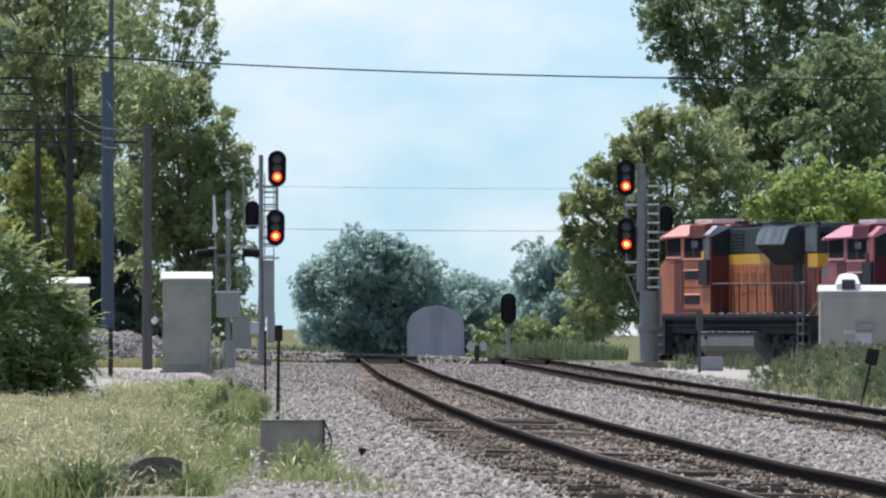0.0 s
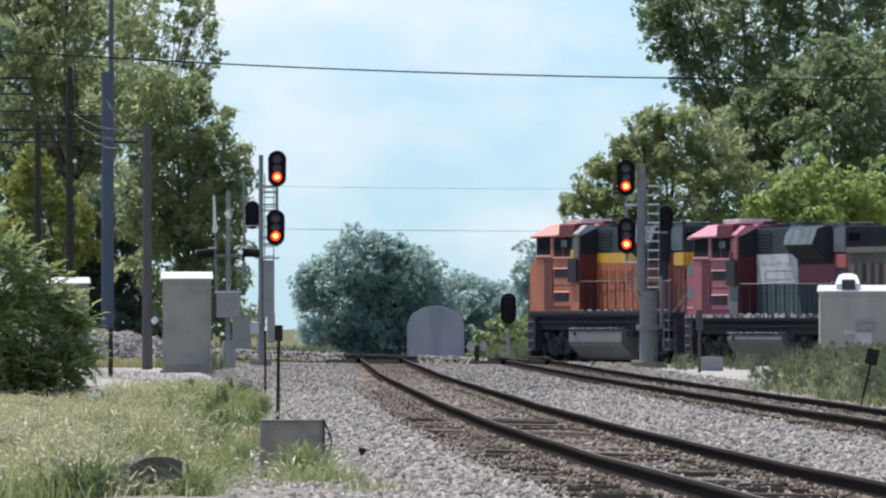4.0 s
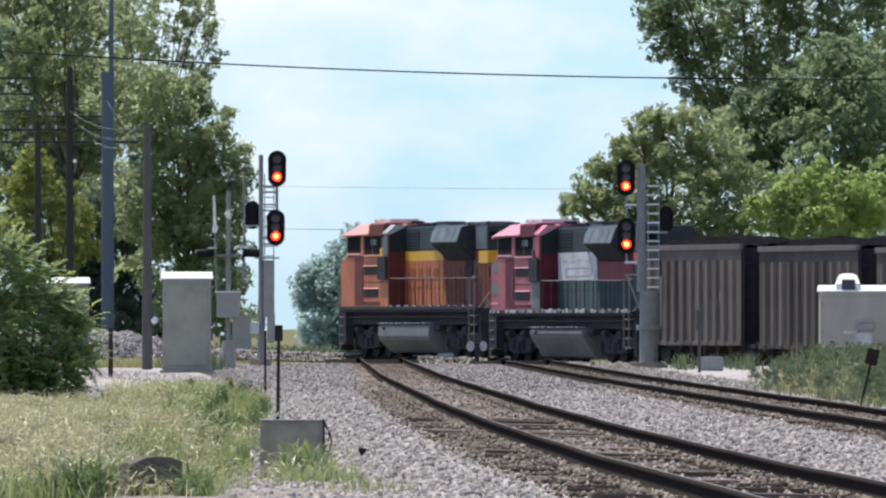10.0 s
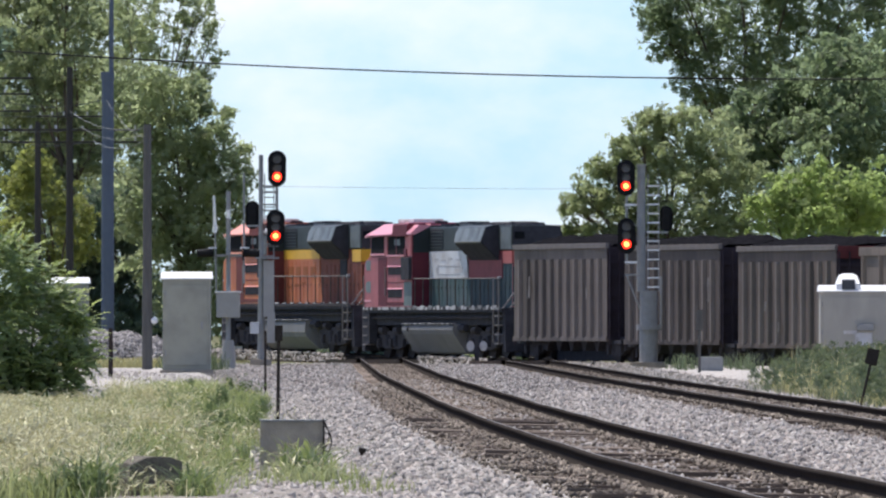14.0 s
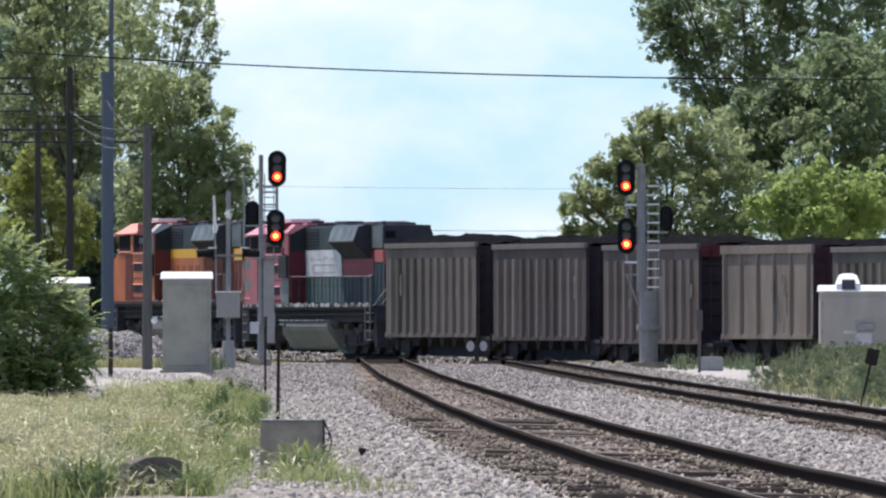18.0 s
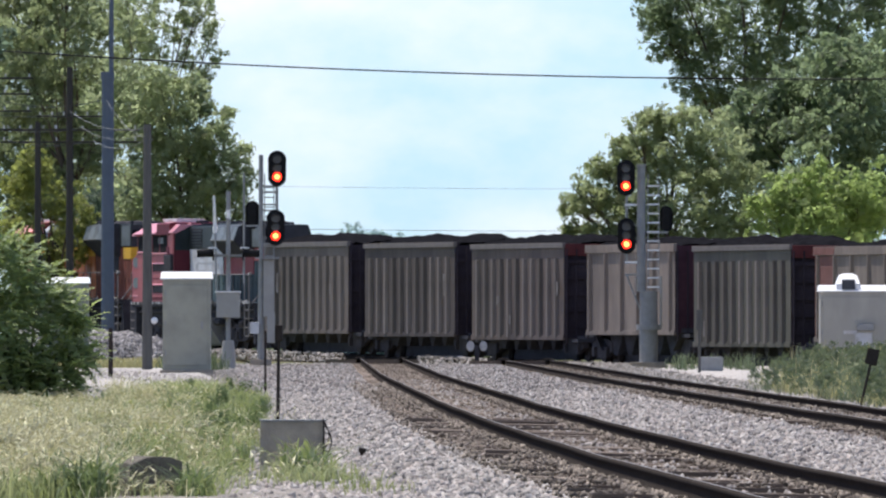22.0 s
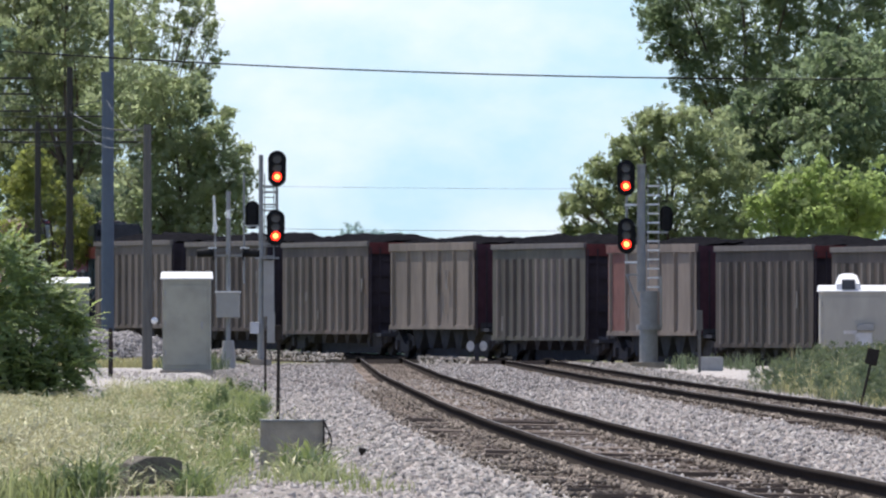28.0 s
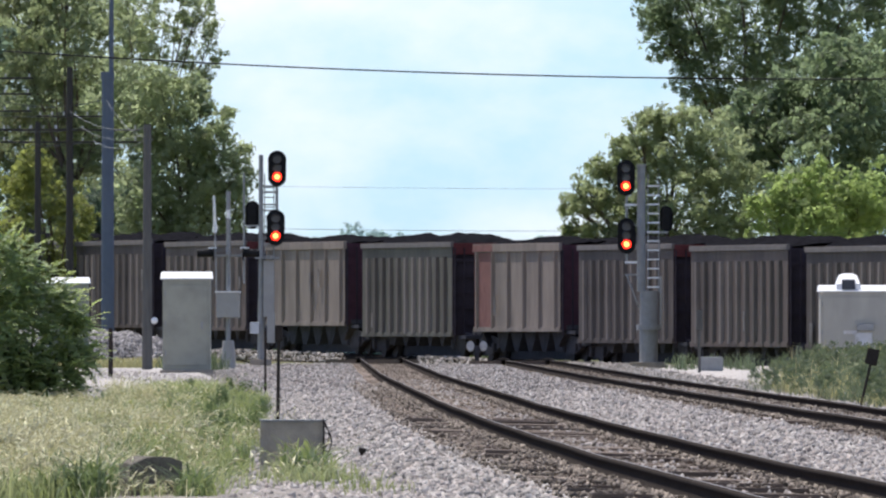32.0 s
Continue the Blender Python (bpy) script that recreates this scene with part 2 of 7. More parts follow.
def make_main_tracks():
    rnd = random.Random(4)
    for k, off in enumerate((0.0, SECOND)):
        tr = thing("railway_track", "rusty steel rails on weathered wooden ties", "railway track", group="parallel main tracks", kind="structure")
        ys = np.concatenate([np.arange(-20, 90, 10), np.arange(90, 640, 4.0)])
        for s in (-0.5, 0.5):
            # small dips and kinks of worn jointed rail
            # the outer rail of the curve lies a little higher
            pts = [(float(main_x(y)) + off + s * GAUGE + (0.035 if k == 0 and s < 0 else 0.0) + 0.006 * math.sin(y * 0.21 + k + s), float(y), 0.002 * math.sin(y * 0.29 + 2 * s + k) + 0.003 * math.sin(y * 0.117 + k) + (cant(y) if k == 0 and s < 0 else -1.4 * cant(y) if k == 1 and s > 0 else 0.0)) for y in ys]
            sweep_rail("rail", pts, tr)
        bm = box(B(), -1.29, 1.29, -0.115, 0.115, -0.18, 0.0, 0.012)
        first = None
        rest_v, rest_f = [], []
        for i in range(1080):
            y = 98 + i * 0.5 + rnd.uniform(-0.04, 0.04)
            x = float(main_x(y)) + off + rnd.uniform(-0.12, 0.12)
            tilt = cant(y) * (1.0 if k == 0 else 1.4)
            z = -0.168 + (tilt / 2 if k == 0 else -tilt / 2) + rnd.uniform(-0.02, 0.0)
            # some ties stand proud of the fill
            if y < 240 and rnd.random() < 0.12:
                z += rnd.uniform(0.015, 0.05)
                x -= rnd.uniform(0.0, 0.15)
            m = pose(x, y, z, rnd.uniform(-2, 2), math.degrees(tilt / 1.5) + rnd.uniform(-0.4, 0.4), rnd.uniform(-3, 3))
            if i < 300:
                if first is None:
                    first = part("tie", bm, M["tie"], tr, m=m)
                else:
                    o = new("tie", first.data)
                    o.parent, o.matrix_basis = tr, m
            else:
                b = len(rest_v)
                for cx in (-1.29, 1.29):
                    for cy in (-0.115, 0.115):
                        for cz in (-0.18, 0.0):
                            rest_v.append(m @ Vector((cx, cy, cz)))
                rest_f += [(b, b + 1, b + 3, b + 2), (b + 4, b + 6, b + 7, b + 5), (b, b + 4, b + 5, b + 1), (b + 2, b + 3, b + 7, b + 6), (b + 1, b + 5, b + 7, b + 3)]
        o = mesh_np("ties", rest_v, rest_f, M["tie"])
        o.parent = tr
        tagged(o, kind="stuff")


def make_crossing_track():
    tr = thing("crossing_track", "railway track that crosses the main tracks at a flat angle", "railway track", kind="structure")
    us = list(range(-170, 171, 3))
    for s in (-0.5, 0.5):
        pts = []
        for u in us:
            x, y, z, a = cross_line(u)
            pts.append((x + math.cos(a) * s * GAUGE, y + math.sin(a) * s * GAUGE, z))
        sweep_rail("rail", pts, tr)
    vs, fs = [], []
    for i in range(500):
        x, y, z, a = cross_line(-125 + i * 0.5)
        m = pose(x, y, z - 0.17, 0, 0, math.degrees(a))
        b = len(vs)
        for cx in (-1.29, 1.29):
            for cy in (-0.115, 0.115):
                for cz in (-0.15, 0.0):
                    vs.append(m @ Vector((cx, cy, cz)))
        fs += [(b, b + 1, b + 3, b + 2), (b + 4, b + 6, b + 7, b + 5), (b, b + 4, b + 5, b + 1), (b + 2, b + 3, b + 7, b + 6), (b + 1, b + 5, b + 7, b + 3)]
    o = mesh_np("ties", vs, fs, M["tie"])
    o.parent = tr
    tagged(o, kind="stuff")


make_ground()
make_beds()
make_main_tracks()
make_crossing_track()


# ---- the train ----
M["orange"] = mat("faded_orange_paint", (0.53, 0.165, 0.062), 0.55, 0, 0.2, 1.4, second=(0.40, 0.115, 0.055), second_scale=0.7)
# orange darkened to red-brown for the shaded faces of the cab
M["deep_red"] = mat("shade_red_brown_paint", (0.16, 0.045, 0.038), 0.6, 0, 0.2, 1.5)
M["yellow"] = mat("yellow_paint", (0.70, 0.40, 0.04), 0.5, 0, 0.15, 1.5)
M["dark_green"] = mat("blackish_green_paint", (0.017, 0.026, 0.027), 0.5, 0, 0.3, 1.0, second=(0.035, 0.044, 0.045), second_scale=0.6)
M["maroon_band"] = mat("faded_maroon_paint", (0.22, 0.05, 0.06), 0.6, 0, 0.2, 1.5)
M["faint"] = mat("faint_grey_lettering", (0.42, 0.42, 0.43), 0.6, 0, 0.2, 2.0)
# grey that stands for sun and sky light on the dark hood
M["lit_hood_grey"] = mat("lit_grey_green_paint", (0.155, 0.180, 0.190), 0.55, 0, 0.25, 1.5, second=(0.08, 0.095, 0.10), second_scale=1.2)
# hood colour darkened for the shadow of the radiator flare
M["flare_shade_red"] = mat("flare_shaded_red_paint", (0.20, 0.070, 0.050), 0.7, 0, 0.25, 1.5, second=(0.12, 0.05, 0.04), second_scale=0.7)
# body colours with the sun glare of upward faces put into the paint
M["sunlit_orange"] = mat("sunlit_orange_paint", (0.80, 0.32, 0.22), 0.4, 0, 0.12, 1.5)
M["sunlit_red"] = mat("sunlit_red_paint", (0.68, 0.27, 0.31), 0.4, 0, 0.12, 1.5)
M["red"] = mat("faded_red_paint", (0.40, 0.115, 0.125), 0.55, 0, 0.22, 1.3, second=(0.31, 0.095, 0.10), second_scale=0.8)
# also serves as the red cab's shaded rear colour
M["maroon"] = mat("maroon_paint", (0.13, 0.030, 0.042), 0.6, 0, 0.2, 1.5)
M["white"] = mat("white_paint", (0.60, 0.61, 0.62), 0.5, 0, 0.12, 2.0, second=(0.45, 0.43, 0.42), second_scale=1.2)
M["green"] = mat("bottle_green_paint", (0.055, 0.098, 0.094), 0.55, 0, 0.25, 1.2, second=(0.075, 0.10, 0.10), second_scale=1.6)
M["grey_green"] = mat("weathered_grey_green_paint", (0.16, 0.20, 0.20), 0.6, 0, 0.2, 1.6)
M["red_patch"] = mat("bright_faded_red_paint", (0.40, 0.10, 0.09), 0.55, 0, 0.15, 1.5)
M["stanchion"] = mat("grimy_handrail_post", (0.075, 0.066, 0.062), 0.8, 0, 0.25, 4.0)
M["navy"] = mat("dark_blue_green_paint", (0.030, 0.052, 0.062), 0.6, 0, 0.25, 1.2)
M["window"] = mat("dark_window_glass", (0.010, 0.011, 0.013), 0.95, 0, 0.1, 3.0)
M["black"] = mat("sooty_black_steel", (0.052, 0.052, 0.060), 0.95, 0, 0.35, 3.0)
M["truck"] = mat("grimy_truck_steel", (0.062, 0.058, 0.062), 0.95, 0, 0.35, 4.0)
M["wheel"] = mat("wheel_steel", (0.05, 0.045, 0.045), 0.8, 0.1, 0.3, 6.0)
M["tank"] = mat("dusty_grey_tank", (0.215, 0.212, 0.208), 0.65, 0, 0.15, 0.8, second=(0.19, 0.185, 0.18), second_scale=1.0)
M["rail_paint"] = mat("pale_handrail_paint", (0.24, 0.22, 0.205), 0.6, 0, 0.15, 4.0)
M["edge"] = mat("scuffed_walkway_edge", (0.48, 0.47, 0.46), 0.7, 0, 0.2, 3.0, second=(0.05, 0.05, 0.05), second_scale=2.5, second_at=(0.42, 0.55))
M["bars"] = mat("dark_lettering_paint", (0.29, 0.10, 0.04), 0.6, 0, 0.25, 2.0)
M["coal"] = mat("coal", (0.012, 0.012, 0.014), 1.0, 0, 0.6, 5.0, 1.0, 10)
M["chord"] = mat("dusty_top_chord", (0.165, 0.148, 0.136), 0.7, 0.05, 0.2, 2.0)

CAR = {}
for key, col, second in (("brown", (0.145, 0.114, 0.097), (0.096, 0.077, 0.068)), ("dark", (0.104, 0.084, 0.073), (0.075, 0.061, 0.055)), ("grey", (0.169, 0.141, 0.122), (0.113, 0.095, 0.082)), ("pale", (0.251, 0.206, 0.171), (0.183, 0.151, 0.128)), ("green", (0.130, 0.120, 0.096), (0.094, 0.085, 0.070))):
    CAR[key] = mat("weathered_car_side_" + key, col, 0.7, 0.15, 0.25, 1.6, 0.2, 9, second=second, second_scale=0.5, stretch=(1, 1, 0.35))
CAR["rib"] = mat("dusty_side_post", (0.165, 0.141, 0.123), 0.75, 0.05, 0.3, 2.0, rnd=0.4, stretch=(1, 1, 0.3))
CAR["rust"] = mat("rusty_red_panel", (0.20, 0.098, 0.084), 0.8, 0, 0.25, 2.0)
# rusty end colour darkened for the shade between the cars
CAR["end"] = mat("rusty_shaded_end", (0.042, 0.033, 0.040), 0.85, 0, 0.35, 2.0)
CAR["red_end"] = mat("rust_red_end_chord", (0.11, 0.032, 0.032), 0.85, 0, 0.3, 2.0)
CAR["maroon_end"] = mat("maroon_end_wall", (0.068, 0.032, 0.042), 0.85, 0, 0.3, 2.0)
CAR["smear"] = mat("pale_streak", (0.225, 0.21, 0.20), 0.8, 0, 0.5, 5.0, second=(0.15, 0.13, 0.115), second_scale=4.0, stretch=(1, 1, 0.4))

WHEEL_R = {"loco": 0.53, "car": 0.46}


def wheelset(parent, y, r, x_wide=0.79):
    bm = B()
    rod(bm, (-x_wide, 0, 0), (x_wide, 0, 0), 0.085, sides=10)
    for s in (-1, 1):
        rod(bm, (s * (x_wide - 0.06), 0, 0), (s * (x_wide + 0.06), 0, 0), r, sides=24)
        rod(bm, (s * (x_wide - 0.10), 0, 0), (s * (x_wide - 0.06), 0, 0), r + 0.03, sides=24)
        for k in range(5):
            a = k * math.tau / 5
            box(bm, s * (x_wide + 0.05), s * (x_wide + 0.075), -0.03 + 0.6 * r * math.cos(a), 0.03 + 0.6 * r * math.cos(a), -0.03 + 0.6 * r * math.sin(a), 0.03 + 0.6 * r * math.sin(a))
    return part("wheelset", bm, M["wheel"], parent, m=pose(0, y, r))


def truck_frame(parent, yc, half, axles, r):
    bm = B()
    for s in (-1, 1):
        prism_yz(bm, [(yc - half, r + 0.02), (yc - half, r + 0.30), (yc - half * 0.45, r + 0.42), (yc + half * 0.45, r + 0.42), (yc + half, r + 0.30), (yc + half, r + 0.02), (yc + half * 0.7, r - 0.1), (yc + half * 0.3, r - 0.22), (yc - half * 0.3, r - 0.22), (yc - half * 0.7, r - 0.1)], s * 0.95, s * 1.12)
        for a in axles:
            box(bm, s * 1.10 if s > 0 else -1.24, s * 1.24 if s > 0 else -1.10, yc + a - 0.16, yc + a + 0.16, r - 0.16, r + 0.16, 0.03)
    box(bm, -1.0, 1.0, yc - 0.25, yc + 0.25, r - 0.05, r + 0.42)
    return part("truck_frame", bm, M["truck"], parent)


def prism_yz(bm, outline, x0, x1):
    a = [bm.verts.new((x0, y, z)) for y, z in outline]
    b = [bm.verts.new((x1, y, z)) for y, z in outline]
    bm.faces.new(a)
    bm.faces.new(b[::-1])
    n = len(outline)
    for i in range(n):
        bm.faces.new((a[i], b[i], b[(i + 1) % n], a[(i + 1) % n]))
    bmesh.ops.recalc_face_normals(bm, faces=bm.faces)
    return bm


def locomotive(name, label, colours, lettering):
    """A six-axle road locomotive. y runs forward, the left side is at negative x, z from the rail top."""
    body, cab_rear, stripe, hood_low, hood_top, rear_low, trim, rear_mid, rear_stripe, roof_paint = colours
    t = thing(name, label, "locomotive")
    for s in (-1, 1):
        # added black block that stands for the darkness behind the wheels
        part("truck_shade_block", box(B(), -0.66, 0.66, min(s * 3.8, s * 10.2), max(s * 3.8, s * 10.2), 0.07, 1.2, 0.05), M["black"], t)
    part("underframe", box(box(B(), -1.25, 1.25, -10.6, 9.9, 1.16, 1.62), -1.5, 1.5, -10.7, 10.0, 1.60, 1.74, 0.02), M["black"], t)
    part("walkway_edge", box(B(), -1.53, -1.505, -10.6, 9.7, 1.70, 1.80), M["edge"] if body is M["red"] else M["truck"], t, "scuffed walkway edge")
    part("frame_pipe", rod(B(), (-1.36, -10.2, 1.42), (-1.36, 9.5, 1.42), 0.04, sides=8), M["truck"], t, "grimy air pipe along the frame")
    for s in (-1, 1):
        e = 10.0 if s > 0 else -10.5
        part("pilot", prism_yz(B(), [(e, 0.25), (e + s * 0.4, 0.25), (e + s * 0.25, 1.7), (e - s * 0.05, 1.7)], -1.4, 1.4), M["black"], t)
        part("coupler", box(box(B(), -0.13, 0.13, min(s * 10.2, s * 11.25), max(s * 10.2, s * 11.25), 0.80, 1.04, 0.03), -0.2, 0.2, min(s * 11.05, s * 11.28), max(s * 11.05, s * 11.28), 0.74, 1.1, 0.04), M["truck"], t)
        for k in range(3):
            bm = B()
            x, last = -0.95 + 0.22 * k, None
            for i in range(9):
                w = math.pi * i / 8
                p = Vector((x + 0.05 * math.sin(3 * w), e + s * (0.36 + 0.24 * math.sin(w)), 1.45 - 0.85 * (i / 8) - 0.28 * math.sin(w)))
                if last is not None:
                    rod(bm, last, p, 0.035, sides=6)
                last = p
            part("air_hose", bm, M["tank"], t, "dusty hanging air hose")
    # fuel tank: upright shoulder, sides that slope in below
    low = 0.60 if body is M["orange"] else 0.84
    o = [(-1.40, 1.20), (-1.52, 1.10), (-1.53, low + 0.16), (-1.47, low), (-1.06, 0.22), (-0.95, 0.15)]
    o += [(-x, z) for x, z in o[::-1]]
    tank = part("fuel_tank", prism(B(), o, -3.7, 3.85), M["tank"], t, "dusty grey fuel tank")
    # pale strip paints the sun along the tank's upper edge
    part("tank_top_edge", box(B(), -1.55, -1.40, -3.7, 3.85, 1.19, 1.23, 0.01), M["edge"], tank, "painted sunlit line along the top of the tank")
    part("filler_cap", rod(B(), (-1.46, 2.9, 1.0), (-1.58, 2.9, 1.05), 0.07, sides=10), M["black"], tank)
    for yc in (-6.9, 6.9):
        truck_frame(t, yc, 2.7, (-1.85, 0, 1.85), 0.53)
        for a in (-1.85, 0, 1.85):
            wheelset(t, yc + a, 0.53)
        for a in (-1.1, 1.1):
            part("brake_cylinder", rod(B(), (-1.2, yc + a - 0.28, 0.98), (-1.2, yc + a + 0.28, 0.98), 0.13, sides=12), M["truck"], t)
            part("spring_nest", rod(B(), (-1.14, yc + a * 0.55, 0.42), (-1.14, yc + a * 0.55, 0.80), 0.11, sides=10), M["black"], t)
        for a in (-2.75, 2.75):
            part("sand_pipe", rod(B(), (-1.16, yc + a, 1.3), (-1.0, yc + a * 0.93, 0.25), 0.03, sides=6), M["tank"], t)
    part("air_tank", rod(B(), (-1.25, -4.6, 1.05), (-1.25, -3.75, 1.05), 0.13), M["black"], t)
    # cab: side with its openings, upright window bay and roof in three pieces
    roof = [(-1.5, 1.76), (-1.5, 4.36), (-0.78, 4.74), (0.78, 4.74), (1.5, 4.36), (1.5, 1.76)]
    part("cab", prism(B(), roof, 2.42, 8.68), body, t)
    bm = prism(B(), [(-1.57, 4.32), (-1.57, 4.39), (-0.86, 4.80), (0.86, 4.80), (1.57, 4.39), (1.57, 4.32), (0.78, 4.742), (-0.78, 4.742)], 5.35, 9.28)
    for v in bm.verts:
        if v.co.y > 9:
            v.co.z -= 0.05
    # pale colour paints the sun on the front slope
    part("cab_roof", bm, roof_paint, t, "front slope of the cab roof painted sunlit pale")
    # darker colour paints the shade on the roof's upright middle
    part("roof_middle", prism(B(), [(-1.515, 4.345), (-1.50, 4.70), (-1.44, 4.76), (1.44, 4.76), (1.50, 4.70), (1.515, 4.345)], 3.15, 5.34), cab_rear, t, "upright middle of the cab roof painted in shade tone")
    # pale colour paints the sun on the rear slope
    part("roof_corner", prism(B(), [(-1.54, 4.36), (-1.54, 4.42), (-1.24, 4.70), (1.24, 4.70), (1.54, 4.42), (1.54, 4.36)], 2.40, 3.14), M["faint"] if body is M["orange"] else roof_paint, t, "rear corner of the cab roof painted sunlit pale")
    part("roof_gutter", box(B(), -1.60, -1.50, 3.0, 8.9, 4.30, 4.345, 0.008), trim, t)
    # thin wall in a darker colour that holds the shade of the rear
    part("cab_rear_wall", prism(B(), [(x * 0.995, min(z, 4.35) - 0.012) for x, z in roof if z < 4.7], 2.405, 2.418), cab_rear, t, "rear wall of the cab painted dark as shade")
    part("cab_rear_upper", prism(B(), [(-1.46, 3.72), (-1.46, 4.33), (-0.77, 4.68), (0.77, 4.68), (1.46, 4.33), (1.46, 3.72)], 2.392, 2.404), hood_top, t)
    part("window_band", box(B(), -1.506, -1.49, 2.5, 8.62, 3.58, 4.34), trim, t, "dark band round the cab windows")
    w = part("cab_window", box(B(), -1.516, -1.49, 6.60, 8.5, 3.72, 4.30, 0.0), M["window"], t, "dark front side window")
    part("sill", box(B(), -1.54, -1.50, 6.5, 8.6, 3.63, 3.70, 0.008), roof_paint, w, "sill in pale sunlit paint")
    w = part("cab_window", box(B(), -1.516, -1.49, 3.5, 5.95, 3.66, 4.32, 0.0), M["window"], t, "dark sliding side window")
    part("sash_bar", box(B(), -1.524, -1.505, 4.66, 4.78, 3.66, 4.32), trim, w)
    part("window_patch", box(B(), -1.522, -1.515, 4.15, 5.0, 3.98, 4.20, 0.003), M["lit_hood_grey"], w, "dim grey patch on the window")
    part("arm_rest", box(B(), -1.57, -1.50, 3.4, 6.0, 3.58, 3.64, 0.01), roof_paint, w)
    part("window_post", box(B(), -1.525, -1.50, 6.08, 6.50, 3.60, 4.34, 0.008), body, t)
    part("window_post", box(B(), -1.525, -1.50, 2.5, 3.35, 3.60, 4.34, 0.008), M["lit_hood_grey"] if body is M["orange"] else body, t)
    # dark plate stands for the shade of the door recess
    part("cab_door", box(B(), -1.510, -1.49, 6.17, 7.5, 1.84, 3.56), cab_rear, t, "cab door painted dark to read as recessed")
    part("door_grip", rod(B(), (-1.55, 6.25, 2.2), (-1.55, 6.25, 3.2), 0.025, sides=6), M["rail_paint"], t)
    for z0, z1 in ((2.94, 3.24), (2.13, 2.44)):
        v = part("vent", box(B(), -1.515, -1.49, 3.92, 6.02, z0, z1, 0.008), M["black"], t)
        part("vent_hood", prism(B(), [(-1.535, z1 - 0.01), (-1.50, z1 + 0.03), (-1.50, z1 - 0.01)], 3.85, 6.1), roof_paint, v, "vent lip in pale sunlit paint")
        for q in range(3):
            part("louvre", box(B(), -1.524, -1.514, 3.97, 5.97, z0 + 0.05 + q * 0.085, z0 + 0.07 + q * 0.085), M["truck"], v)
    part("equipment_box", box(B(), -1.62, -1.49, 2.46, 3.65, 2.76, 3.56, 0.02), M["black"], t)
    part("side_bracket", box(B(), -1.56, -1.50, 3.05, 3.45, 3.58, 3.86, 0.01), stripe if body is M["orange"] else trim, t)
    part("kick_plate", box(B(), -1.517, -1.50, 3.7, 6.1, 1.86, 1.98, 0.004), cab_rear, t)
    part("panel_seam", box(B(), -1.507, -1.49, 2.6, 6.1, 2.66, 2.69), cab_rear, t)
    part("air_conditioner", box(B(), -0.7, 0.4, 5.5, 7.9, 4.79, 4.93, 0.05), M["white"], t, "white box on the cab roof")
    horn = part("horn", rod(rod(B(), (-0.3, 8.0, 4.86), (-0.3, 8.6, 4.87), 0.04, 0.08), (-0.3, 8.1, 4.77), (-0.3, 8.1, 4.86), 0.03), cab_rear, t)
    for k in (-1, 1):
        part("trumpet", rod(B(), (-0.3 + 0.12 * k, 8.0, 4.84), (-0.3 + 0.14 * k, 8.4, 4.85), 0.03, 0.06, 10), cab_rear, horn)
    part("antenna", box(B(), -0.2, 0.2, 4.0, 4.4, 4.75, 4.85, 0.03), M["black"], t)
    # nose: upright front with rounded edges
    nose = [(8.6, 1.76), (8.6, 3.62), (9.55, 3.58), (9.76, 3.44), (9.80, 3.2), (9.80, 1.76)]
    bm = prism_yz(B(), nose, -1.46, 1.46)
    bmesh.ops.bevel(bm, geom=[e for e in bm.edges if abs(e.verts[0].co.y - e.verts[1].co.y) > 0.05 and e.verts[0].co.z > 3], offset=0.10, segments=2, affect="EDGES")
    part("nose", bm, body, t)
    # pale plate paints the highlight on top of the nose
    part("nose_top", box(B(), -1.30, 1.30, 8.7, 9.5, 3.60, 3.64, 0.01), roof_paint, t, "nose top in pale sunlit paint")
    part("nose_rail", rod(rod(B(), (-1.48, 9.86, 1.75), (-1.48, 9.86, 2.9), 0.02, sides=6), (-1.48, 9.86, 2.9), (-1.2, 9.9, 3.0), 0.02, sides=6), M["rail_paint"], t)
    part("step_well", box(B(), -1.5, -1.2, 8.9, 9.95, 0.5, 1.62), M["black"], t)
    for k in range(4):
        part("step", box(B(), -1.53, -1.2, 9.2, 9.75, 0.45 + k * 0.32, 0.49 + k * 0.32), M["rail_paint"], t)
    # hood, in bands of paint; the front field ends in a rounded slant
    # on the orange engine the rear bands have the flare's shadow painted in
    part("hood_lower", box(B(), -0.86, 0.86, -9.7, 2.40, 1.76, 3.42), rear_low, t)
    part("hood_middle", box(B(), -0.86, 0.86, -9.7, 2.40, 3.42, 3.74), rear_mid, t)
    field = [(2.40, 1.78), (-3.72, 1.78), (-3.40, 2.6), (-3.24, 3.42), (2.40, 3.42)]
    part("painted_field", prism_yz(B(), field, -0.878, -0.862), hood_low, t, "front field of the hood with a slanted rear edge")
    part("hood_stripe", prism_yz(B(), [(2.40, 3.42), (-3.24, 3.42), (-3.16, 3.60), (-2.96, 3.72), (-2.7, 3.76), (2.40, 3.76)], -0.880, -0.862), stripe, t)
    part("rear_stripe", box(B(), -0.88, -0.862, -9.7, -8.4, 3.30, 3.74), rear_stripe, t)
    part("hood_upper", box(B(), -0.88, 0.88, -9.7, 2.40, 3.76, 4.62, 0.05), hood_top, t)
    end = part("hood_end", box(B(), -0.86, 0.86, -9.74, -9.70, 1.78, 3.28), body, t, "rear wall of the hood in shade")
    part("end_stripe", box(B(), -0.86, 0.86, -9.745, -9.70, 3.30, 3.74), rear_stripe, end)
